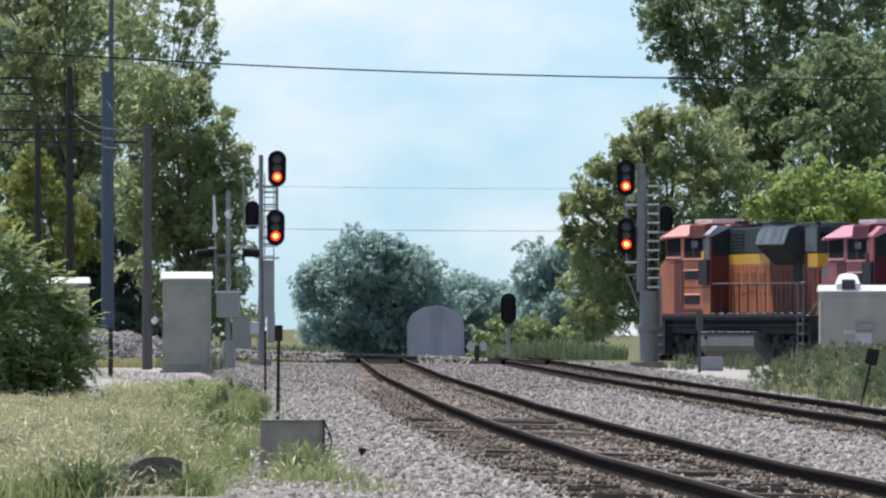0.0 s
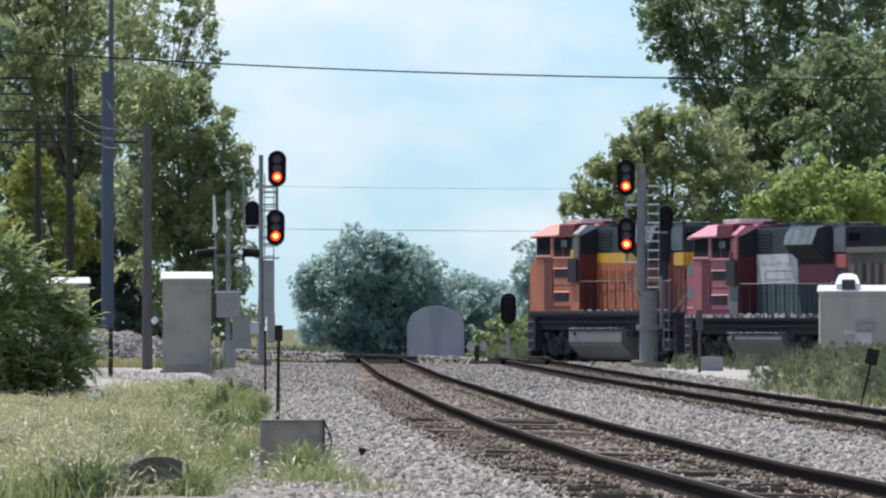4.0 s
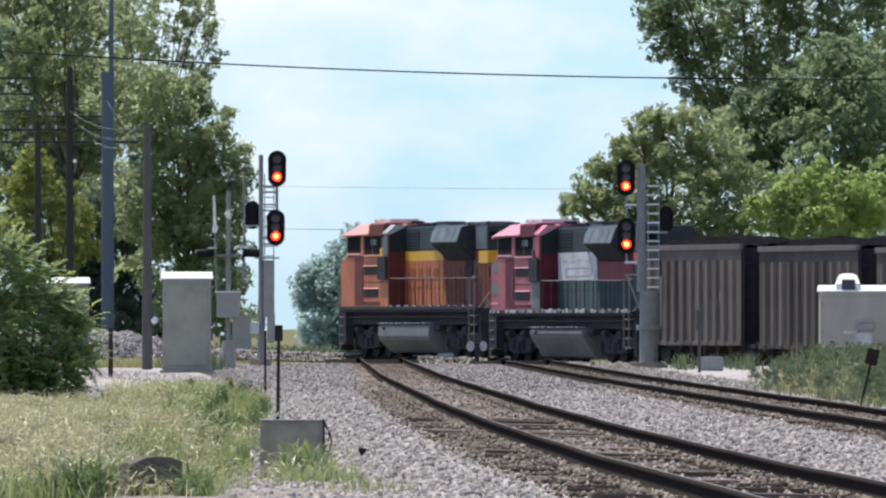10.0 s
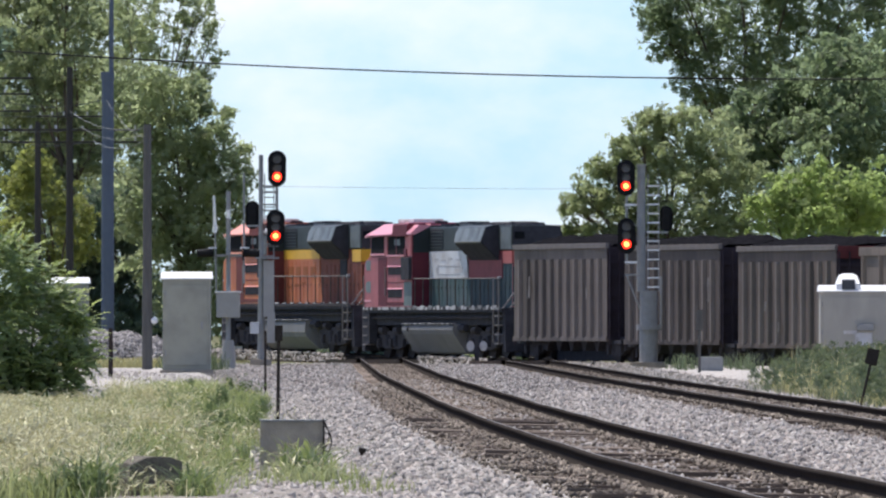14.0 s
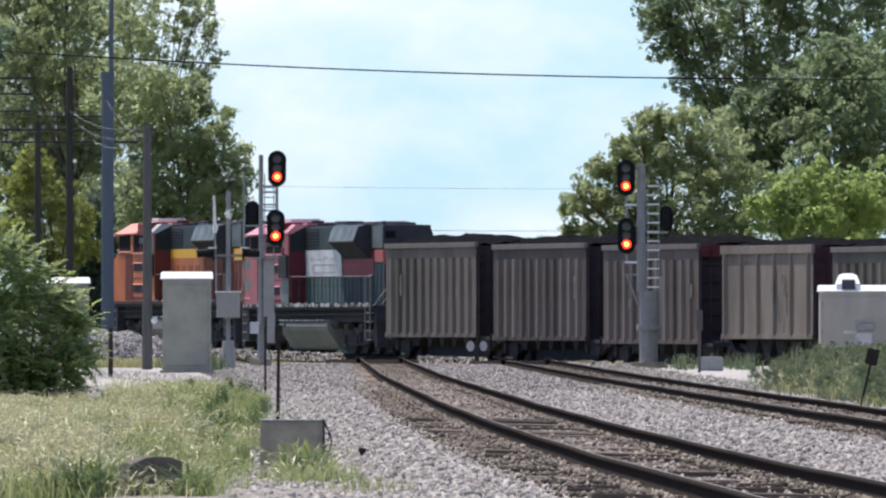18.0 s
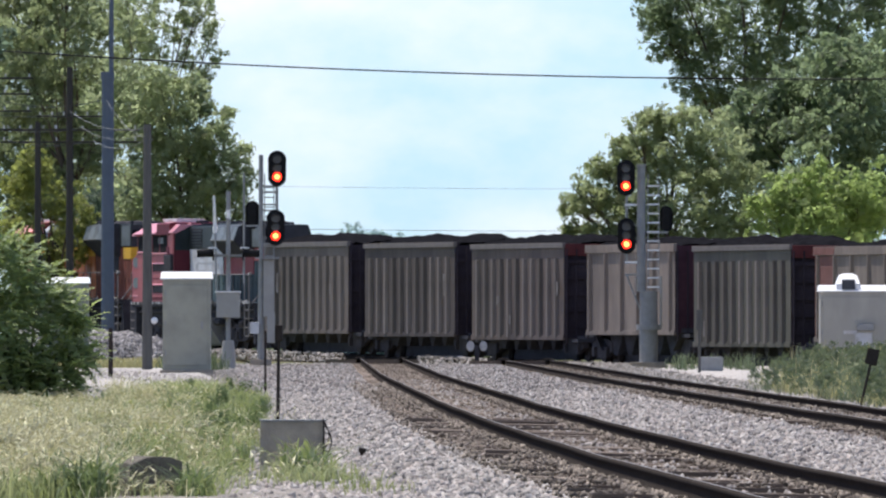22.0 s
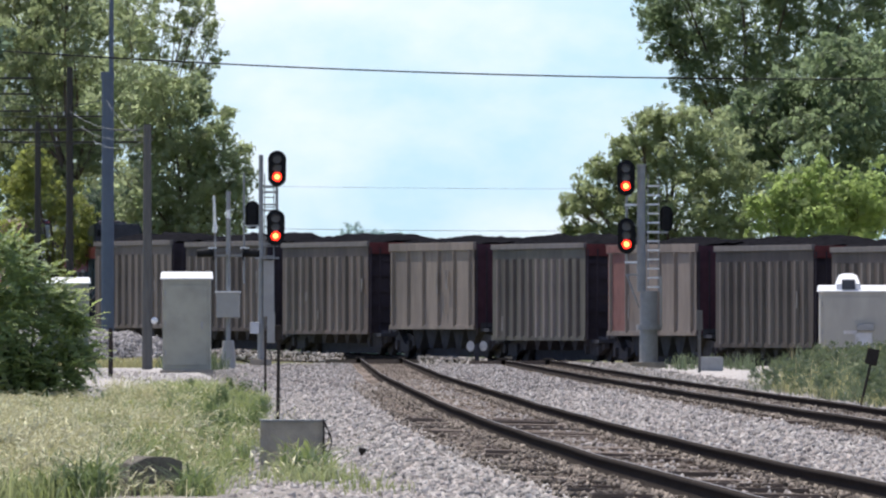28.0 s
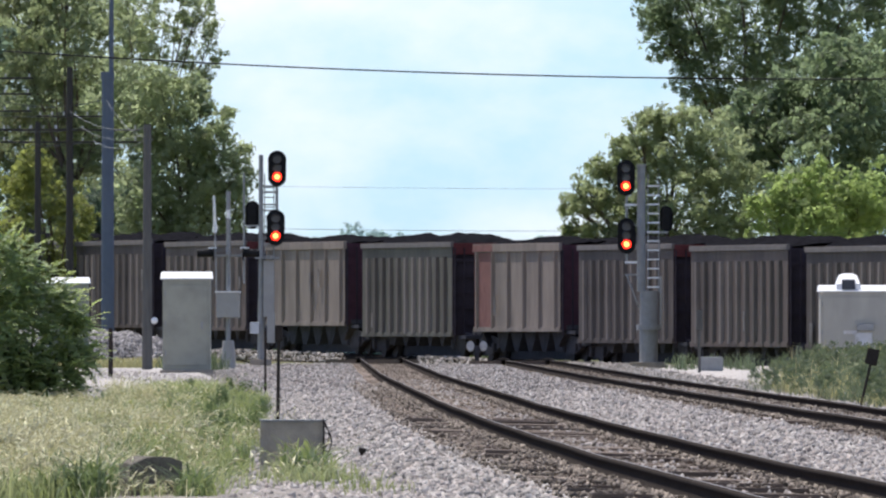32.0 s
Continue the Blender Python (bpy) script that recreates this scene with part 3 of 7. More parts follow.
    part("end_top", box(B(), -0.86, 0.86, -9.745, -9.70, 3.76, 4.58), M["black"], end)
    part("end_door", box(B(), -0.86, -0.1, -9.76, -9.74, 1.8, 3.2, 0.01), rear_low, end)
    part("number_board", box(B(), -0.8, -0.45, -9.78, -9.74, 4.15, 4.4, 0.01), M["window"], end)
    # grey plate paints the lit part of the upper hood
    part("upper_panel", box(B(), -0.895, -0.875, -9.62, -8.1, 3.80, 4.56, 0.008), M["lit_hood_grey"], t, "hood panel behind the radiator in sunlit grey")
    part("dark_doorway", box(B(), -0.892, -0.86, -7.55, -6.5, 2.75, 3.38, 0.01), M["black"], t, "dark access opening")
    for k in range(9):
        y = 1.95 - k * 0.62
        d = part("hood_door", box(B(), -0.894, -0.876, y - 0.27, y + 0.27, 1.86, 3.36, 0.006), hood_low, t)
        part("latch", box(B(), -0.906, -0.893, y - 0.24, y - 0.20, 2.42, 2.52), M["truck"], d)
    for k in range(9):
        y = -4.15 - k * 0.62
        d = part("hood_door", box(B(), -0.878, -0.858, y - 0.26, y + 0.26, 1.86, 3.2, 0.006), rear_low, t)
        part("latch", box(B(), -0.89, -0.877, y - 0.24, y - 0.20, 2.42, 2.52), M["truck"], d)
    g = part("intake_grille", box(B(), -0.89, -0.87, 0.3, 2.2, 3.84, 4.52, 0.008), M["black"], t, "dark air intake")
    for k in range(6):
        part("intake_slat", box(B(), -0.905, -0.885, 0.3, 2.2, 3.86 + k * 0.11, 3.91 + k * 0.11), hood_top, g)
    # flared radiator housing that grows out of the hood
    fl = [(-0.87, 3.40), (-1.47, 3.98), (-1.51, 4.06), (-1.33, 4.56), (-1.05, 4.64), (1.05, 4.64), (1.33, 4.56), (1.51, 4.06), (1.47, 3.98), (0.87, 3.40)]
    bm = B()
    rings = []
    for y, k in ((-1.7, 0.0), (-2.6, 0.35), (-3.9, 1.0), (-7.75, 1.0)):
        ring = []
        for x, z in fl:
            wide = 0.86 + (abs(x) - 0.86) * k
            ring.append(bm.verts.new((math.copysign(wide, x), y, z + (1 - k) * (0.5 if z < 3.9 else 0.12 if z < 4.2 else 0.0))))
        rings.append(ring)
    n = len(fl)
    for a, b in zip(rings, rings[1:]):
        for i in range(n):
            bm.faces.new((a[i], a[(i + 1) % n], b[(i + 1) % n], b[i]))
    bm.faces.new(rings[0])
    bm.faces.new(rings[-1][::-1])
    bmesh.ops.recalc_face_normals(bm, faces=bm.faces)
    rad = part("radiator_housing", bm, hood_top, t)
    # the screen's black also stands for the shade under the flare
    part("radiator_screen", prism(B(), [(-0.88, 3.39), (-1.485, 3.975), (-1.475, 4.0), (-0.865, 3.41)], -7.72, -3.95), M["black"], rad, "black intake screen with the flare's shade in it")
    # dark plate paints the shade on the flare's rear face
    part("radiator_end", prism(B(), [(-0.86, 3.42), (-1.46, 4.0), (-1.49, 4.06), (-1.32, 4.55), (-0.86, 4.6)], -7.78, -7.752), M["black"], rad, "rear end of the flare painted dark as shade")
    # grey plate paints the sun on the sloping side
    part("radiator_slope", prism(B(), [(-1.517, 4.075), (-1.342, 4.555), (-1.325, 4.55), (-1.50, 4.07)], -7.72, -3.95), M["lit_hood_grey"], rad, "sloping radiator side painted sunlit grey")
    for k in range(4):
        y = -4.7 - k * 0.8
        part("slope_seam", prism(B(), [(-1.523, 4.08), (-1.348, 4.555), (-1.33, 4.555), (-1.505, 4.08)], y - 0.02, y + 0.02), M["lit_hood_grey"], rad)
    part("radiator_edge", box(B(), -1.545, -1.505, -7.72, -3.95, 4.035, 4.075, 0.008), M["tank"], rad, "pale lower edge of the flare")
    # the front tip is painted in the same lit grey
    bm = B()
    q = [bm.verts.new(v) for v in ((-1.515, -3.94, 4.08), (-1.335, -3.94, 4.56), (-0.93, -1.75, 4.40), (-0.93, -1.5, 4.14), (-1.2, -3.94, 4.06), (-0.86, -1.9, 4.12))]
    for f in ((0, 1, 2, 3), (0, 3, 5, 4), (1, 4, 5, 2), (0, 4, 1), (2, 5, 3)):
        bm.faces.new([q[i] for i in f])
    bmesh.ops.recalc_face_normals(bm, faces=bm.faces)
    part("flare_front", bm, M["lit_hood_grey"], rad, "front tip of the flare painted sunlit grey")
    for k in range(3):
        f = part("roof_fan", rod(B(), (0, -4.9 - k * 1.6, 4.60), (0, -4.9 - k * 1.6, 4.72), 0.72, 0.66, sides=20), M["black"], t)
        part("fan_guard", rod(B(), (0, -4.9 - k * 1.6, 4.72), (0, -4.9 - k * 1.6, 4.76), 0.5, 0.36, sides=16), M["truck"], f)
    part("exhaust", box(B(), -0.35, 0.35, -1.6, 0.1, 4.6, 4.80, 0.05), M["black"], t)
    part("brake_hatch", box(B(), -0.78, 0.78, -3.6, -1.8, 4.6, 4.70, 0.05), hood_top, t)
    for y in (-0.9, -2.4, -8.9):
        part("lift_lug", box(B(), -0.72, -0.60, y - 0.12, y + 0.12, 4.60, 4.76, 0.02), M["black"], t)
    part("dynamic_brake_fan", rod(B(), (0, 1.3, 4.6), (0, 1.3, 4.72), 0.7, sides=20), M["black"], t)
    # lettering as plain bars
    for y0, y1, z0, z1 in lettering:
        part("lettering_bar", box(B(), -0.908, -0.893, y0, y1, z0, z1), M["bars"], t)
    # handrails, grab posts and rear steps
    for x in (-1.47, 1.47):
        part("handrail", rod(B(), (x, 2.3, 2.80), (x, -10.35, 2.78), 0.016, sides=6), M["rail_paint"], t)
        for k in range(11):
            y = 2.1 - k * 1.2
            st = part("stanchion", rod(B(), (x, y, 1.76), (x, y, 2.80), 0.019, sides=6), M["stanchion"], t)
            part("foot_bracket", box(B(), min(x, x * 1.035), max(x, x * 1.035), y - 0.26, y + 0.26, 1.76, 1.845, 0.01), M["edge"], st)
    for y in (-10.35, -9.6):
        part("grab_post", rod(B(), (-1.52, y, 0.55), (-1.52, y, 2.80), 0.028, sides=8), M["rail_paint"], t, "pale grab post beside the steps")
    part("rail_knee", box(B(), -1.55, -1.44, -10.45, -10.25, 2.70, 2.84, 0.03), M["edge"], t)
    part("ladder_rail", rod(B(), (-1.45, -10.7, 1.75), (-0.7, -10.75, 2.75), 0.03, sides=6), M["rail_paint"], t)
    part("ladder_rail", rod(B(), (-1.2, -10.7, 1.75), (-0.45, -10.75, 2.75), 0.022, sides=6), M["rail_paint"], t)
    for k in range(4):
        part("step", box(B(), -1.52, -1.15, -10.45, -9.7, 0.5 + k * 0.32, 0.54 + k * 0.32), M["rail_paint"], t)
    return t


def coal_car(kind, side_mat, rust_front, rnd, red_end=0, tone="brown"):
    """A loaded coal car. kind 'gondola': close ribs; 'hopper': wide panels and chutes below."""
    wide = kind == "hopper"
    half, z0, z1 = (6.35, 1.08, 4.03) if wide else (7.15, 0.80, 4.03)
    back = 6.15 if wide else 6.3
    label = ("weathered pale coal hopper car with a rust-red front panel" if rust_front else "weathered pale coal hopper car with wide side panels") if wide else "weathered %s ribbed coal gondola heaped with black coal" % tone
    t = thing("coal_car", label, "freight car", group="coal cars behind the locomotives")
    W = 1.54
    part("side", box(B(), -W, -W + 0.06, -back, half, z0, z1), side_mat, t)
    part("side", box(B(), W - 0.06, W, -back, half, z0, z1), side_mat, t)
    # end walls get the darkened colour, shade included
    part("car_end", box(B(), -W + 0.06, W - 0.06, -back + 0.05, -back + 0.13, z0, z1 - 0.1), CAR["end"], t, "rusty end wall darkened as in shade")
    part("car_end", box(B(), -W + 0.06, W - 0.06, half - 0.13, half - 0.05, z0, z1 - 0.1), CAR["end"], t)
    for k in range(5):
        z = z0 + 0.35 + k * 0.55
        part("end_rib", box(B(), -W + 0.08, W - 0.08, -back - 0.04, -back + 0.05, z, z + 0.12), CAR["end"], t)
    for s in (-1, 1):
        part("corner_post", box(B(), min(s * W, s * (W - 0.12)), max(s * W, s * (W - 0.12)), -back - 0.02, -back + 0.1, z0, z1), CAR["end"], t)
        part("top_chord", box(B(), min(s * (W - 0.05), s * (W + 0.07)), max(s * (W - 0.05), s * (W + 0.07)), -back - 0.03, half + 0.03, z1 - (0.26 if wide else 0.16), z1 + 0.02, 0.015), M["chord"] if not wide else side_mat, t, "dusty pale top rail")
        part("side_sill", box(B(), min(s * (W - 0.04), s * (W + 0.05)), max(s * (W - 0.04), s * (W + 0.05)), -back, half, z0 - 0.06, z0 + 0.1, 0.01), side_mat, t)
    if red_end:
        part("end_chord", box(B(), -W + 0.02, W - 0.02, -back - 0.10, -back - 0.045, z1 - 0.42, z1 - 0.02, 0.01), CAR["red_end"], t, "rust-red top rail of the end wall")
    if wide:
        part("end_sheet", box(B(), -W + 0.05, W - 0.05, -back - 0.06, -back - 0.045, z0, z1 - 0.05), CAR["maroon_end"], t, "maroon end wall")
    n = 6 if wide else 11
    span = half - (0.55 if wide else 1.0)
    rib = None
    for k in range(n):
        y = -span + (half - back) + (2 * span - (half - back)) * k / (n - 1)
        for s in (-1, 1):
            if rib is None:
                bm = prism_z(B(), [(0, -0.20 if not wide else -0.10), (0.10, -0.11 if not wide else -0.05), (0.10, 0.11 if not wide else 0.05), (0, 0.20 if not wide else 0.10)], z0 + 0.05, z1 - (0.50 if not wide else 0.26))
                rib = part("side_post", bm, CAR["rib"] if not wide else side_mat, t, m=pose(W, y, 0))
                if s == 1:
                    continue
            if s == -1 or k:
                o = new("side_post", rib.data)
                o.parent, o.matrix_basis = t, (pose(W, y, 0) if s == 1 else pose(-W, y, 0, 0, 0, 180))
    if rust_front:
        part("patched_panel", box(B(), -W - 0.012, -W - 0.002, half - 2.9, half - 0.05, z0 + 0.1, z1 - 0.28), CAR["rust"], t, "rust-red repainted panel")
        part("patched_chord", box(B(), -W - 0.078, -W - 0.069, half - 2.9, half, z1 - 0.24, z1), CAR["rust"], t)
    for k in range(rnd.randint(1, 3)):
        y, z = rnd.uniform(-half + 1, half - 1), rnd.uniform(z0 + 0.2, z1 - 1.6)
        part("pale_streak", box(B(), -W - 0.116, -W - 0.101, y - rnd.uniform(0.06, 0.14), y + rnd.uniform(0.06, 0.14), z, z + rnd.uniform(0.3, 0.8)), CAR["smear"], t, "pale streak of worn lettering")
    # coal heap
    ys, xs = np.linspace(-back + 0.14, half - 0.14, 90), np.linspace(-W + 0.06, W - 0.06, 13)
    ph = rnd.uniform(0, 6)
    vs, fs = [], []
    for y in ys:
        hump = 0.23 * (0.55 + 0.45 * math.cos(math.pi * (2 * (y / half + 0.0)) + 0.4 * math.sin(ph))) ** 0.7 * max(0.0, min(1.0, (half - y) / 1.3, (back + y) / 1.3))
        if not wide:
            hump = 0.23 * min(1.0, ((half - y) / 1.5), (back + y) / 1.5) ** 0.8 + 0.05 * math.sin(y * 0.9 + ph)
        for x in xs:
            e = 1 - (abs(x) / W) ** 2.2
            vs.append((x, y, z1 - 0.12 + (hump + 0.14) * e + noise.noise(Vector((x * 2.4, y * 2.4, ph))) * 0.10 + noise.noise(Vector((x * 7, y * 7, ph))) * 0.08))
    for i in range(89):
        for j in range(12):
            a = i * 13 + j
            fs.append((a, a + 1, a + 14, a + 13))
    o = mesh_np("coal_load", vs, fs, M["coal"])
    o.parent = t
    tagged(o, "heaped black coal")
    # floor, underframe and running gear
    part("floor", box(B(), -W + 0.07, W - 0.07, -back + 0.14, half - 0.14, z0 + 0.02, z0 + 0.1), M["black"], t)
    part("centre_sill", box(B(), -0.35, 0.35, -7.7, 7.7, 0.62, z0 + 0.02), M["black"], t)
    # added solid block in place of the shade under the car
    part("car_shade_block", box(B(), -0.64, 0.64, -7.6, 7.6, 0.07, z0), M["black"], t)
    for s in (-1, 1):
        part("coupler", box(B(), -0.14, 0.14, min(s * 7.3, s * 7.92), max(s * 7.3, s * 7.92), 0.68, 0.98, 0.03), M["truck"], t)
        part("end_platform", box(B(), -1.35, 1.35, min(s * 6.2, s * 7.45), max(s * 6.2, s * 7.45), z0 - 0.14, z0 - 0.02), M["black"], t)
        part("brake_ladder", box(box(B(), -1.50, -1.46, s * ((half if s > 0 else back) + 0.12) - 0.03, s * ((half if s > 0 else back) + 0.12) + 0.03, z0 - 0.2, z1 - 0.2), -1.16, -1.12, s * ((half if s > 0 else back) + 0.12) - 0.03, s * ((half if s > 0 else back) + 0.12) + 0.03, z0 - 0.2, z1 - 0.2), CAR["end"], t)
    if wide:
        for k in range(5):
            y = -4.0 + k * 2.0
            part("hopper_chute", prism_yz(B(), [(y - 0.95, z0), (y + 0.95, z0), (y + 0.25, 0.35), (y - 0.25, 0.35)], -1.1, 1.1), M["black"], t)
        for s in (-1, 1):
            part("slope_sheet", prism_yz(B(), [(s * 6.3, 1.1), (s * 6.3, 1.25), (s * 5.1, 0.5), (s * 5.0, 0.5)], -1.35, 1.35), M["truck"], t)
    else:
        for k in range(5):
            y = -3.6 + k * 1.8
            part("drop_door_brace", prism_yz(B(), [(y - 0.5, z0), (y + 0.5, z0), (y + 0.12, 0.42), (y - 0.12, 0.42)], -1.25, 1.25), M["truck"], t)
    for yc in (-5.9, 5.9):
        truck_frame(t, yc, 1.45, (-0.89, 0.89), 0.46)
        for a in (-0.89, 0.89):
            wheelset(t, yc + a, 0.46)
    return t


def prism_z(bm, outline, z0, z1):
    a = [bm.verts.new((x, y, z0)) for x, y in outline]
    b = [bm.verts.new((x, y, z1)) for x, y in outline]
    bm.faces.new(a)
    bm.faces.new(b[::-1])
    n = len(outline)
    for i in range(n):
        bm.faces.new((a[i], b[i], b[(i + 1) % n], a[(i + 1) % n]))
    bmesh.ops.recalc_face_normals(bm, faces=bm.faces)
    return bm


TRAIN = []   # thing, place of its middle on the crossing line at nine seconds


def make_train():
    bars = [(1.55 - k * 1.15 - 0.72, 1.55 - k * 1.15, 2.76, 3.14) for k in range(4)]
    bars2 = [(0.9, 1.65, 2.36, 2.44), (-0.4, 0.6, 2.42, 2.52), (-1.1, -0.6, 2.5, 2.58)]
    a = locomotive("locomotive", "orange diesel locomotive with yellow stripe and black top", (M["orange"], M["deep_red"], M["yellow"], M["orange"], M["dark_green"], M["flare_shade_red"], M["deep_red"], M["flare_shade_red"], M["yellow"], M["sunlit_orange"]), bars + bars2)
    b = locomotive("locomotive", "red diesel locomotive with white and green long hood", (M["red"], M["maroon"], M["white"], M["green"], M["dark_green"], M["navy"], M["maroon"], M["maroon"], M["red_patch"], M["sunlit_red"]), [])
    TRAIN.append((a, -5.09))
    TRAIN.append((b, -27.51))
    part("white_panel", prism_yz(B(), [(2.2, 2.82), (-3.44, 2.82), (-3.38, 3.3), (-3.2, 3.62), (-2.9, 3.73), (2.2, 3.73)], -0.91, -0.897), M["white"], b, "white painted panel with faint bars")
    for y0, y1, z0, z1 in ((0.9, 1.5, 3.44, 3.5), (-0.2, 0.5, 3.40, 3.46), (-1.2, -0.6, 3.46, 3.52), (-2.4, -1.7, 3.42, 3.48), (-2.5, 1.0, 3.22, 3.26), (-2.7, -2.3, 3.0, 3.2), (0.9, 1.2, 3.0, 3.2), (-2.4, 1.1, 2.94, 2.97)):
        part("lettering_bar", box(B(), -0.918, -0.909, y0, y1, z0, z1), M["faint"], b)
    part("hood_band", box(B(), -0.908, -0.88, -8.4, -3.55, 2.80, 3.42), M["maroon_band"], b, "maroon band along the rear hood")
    part("corner_panel", box(B(), -1.515, -1.5, 2.45, 3.6, 1.84, 2.68), M["grey_green"], b, "grey-green painted corner")
    for z0, z1 in ((3.1, 3.46), (2.32, 2.72)):
        part("nose_emblem", prism_yz(B(), [(8.5, z0 + 0.08), (8.75, z0), (9.3, z0), (9.55, z0 + 0.08), (9.55, z1 - 0.08), (9.3, z1), (8.75, z1), (8.5, z1 - 0.08)], -1.475, -1.455), M["grey_green"], b, "grey-green painted patch")
    part("nose_band", box(B(), -1.474, -1.455, 8.62, 9.78, 2.0, 2.06), M["sunlit_red"], b)
    rnd = random.Random(11)
    plan = [("gondola", "grey", 0), ("gondola", "dark", 0), ("gondola", "brown", 0), ("hopper", "pale", 0), ("gondola", "green", 0), ("hopper", "pale", 1), ("gondola", "dark", 0), ("gondola", "brown", 0), ("gondola", "dark", 0), ("gondola", "brown", 0)]
    for k, (kind, col, rust) in enumerate(plan):
        TRAIN.append((coal_car(kind, CAR[col], rust, rnd, k in (2, 4, 6), {"grey": "grey-brown", "dark": "dark brown", "brown": "brown", "green": "greenish-grey"}.get(col, "brown")), -47.46 - 15.945 * k))


SPEED, GAIN = 4.694, 0.0036   # metres a second at nine seconds, and its slow growth


def motions():
    for ob, middle in TRAIN:
        rows = []
        for k in range(0, 33):
            x, y, z, a = cross_line(middle + SPEED * (k - 9.0) + GAIN * (k - 9.0) ** 2)
            rows.append((float(k), pose(x, y, z, 0, 0, math.degrees(a))))
        walk(ob, rows)
        for w in ob.children:
            if w.name.split(".")[0] == "wheelset":
                p = w.location.copy()
                turn = math.degrees(SPEED / p.z)
                walk(w, [(f * 4 / 30, pose(p.x, p.y, p.z, -turn * f * 4 / 30)) for f in range(241)])


make_train()


# ---- trees and bushes ----
M["bark"] = mat("grey_brown_bark", (0.12, 0.095, 0.07), 0.9, 0, 0.35, 3.0, 0.6, 20, stretch=(3, 3, 0.5))
LEAF = {
    "dark": leaf_mat("dark_green_leaves", (0.100, 0.132, 0.078), (0.34, 0.435, 0.23), 0.58),
    "soft": leaf_mat("soft_green_leaves", (0.138, 0.166, 0.098), (0.57, 0.655, 0.36), 0.57),
    "olive": leaf_mat("olive_leaves", (0.140, 0.165, 0.090), (0.53, 0.61, 0.32), 0.56),
    "bright": leaf_mat("bright_green_leaves", (0.140, 0.170, 0.085), (0.46, 0.56, 0.27)),
    "bush": leaf_mat("cedar_green_leaves", (0.19, 0.242, 0.115), (0.46, 0.59, 0.22), 0.30),
    "shoot": leaf_mat("pale_young_leaves", (0.27, 0.32, 0.13), (0.60, 0.72, 0.24), 0.4),
    "sunny": leaf_mat("sunlit_yellow_green_leaves", (0.148, 0.188, 0.072), (0.52, 0.66, 0.23)),
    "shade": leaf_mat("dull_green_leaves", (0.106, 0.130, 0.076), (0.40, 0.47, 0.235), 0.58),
    "yellow": leaf_mat("yellow_green_leaves", (0.125, 0.142, 0.050), (0.42, 0.47, 0.13)),
    # leaf green darkened in the base colour to stand for understory shade
    "deep": leaf_mat("shade_dark_leaves", (0.070, 0.098, 0.074), (0.22, 0.31, 0.20)),
    # distance haze is mixed into this base colour: paler and bluer
    "far": leaf_mat("haze_blue_green_leaves", (0.165, 0.225, 0.215), (0.52, 0.68, 0.64), 0.66),
}


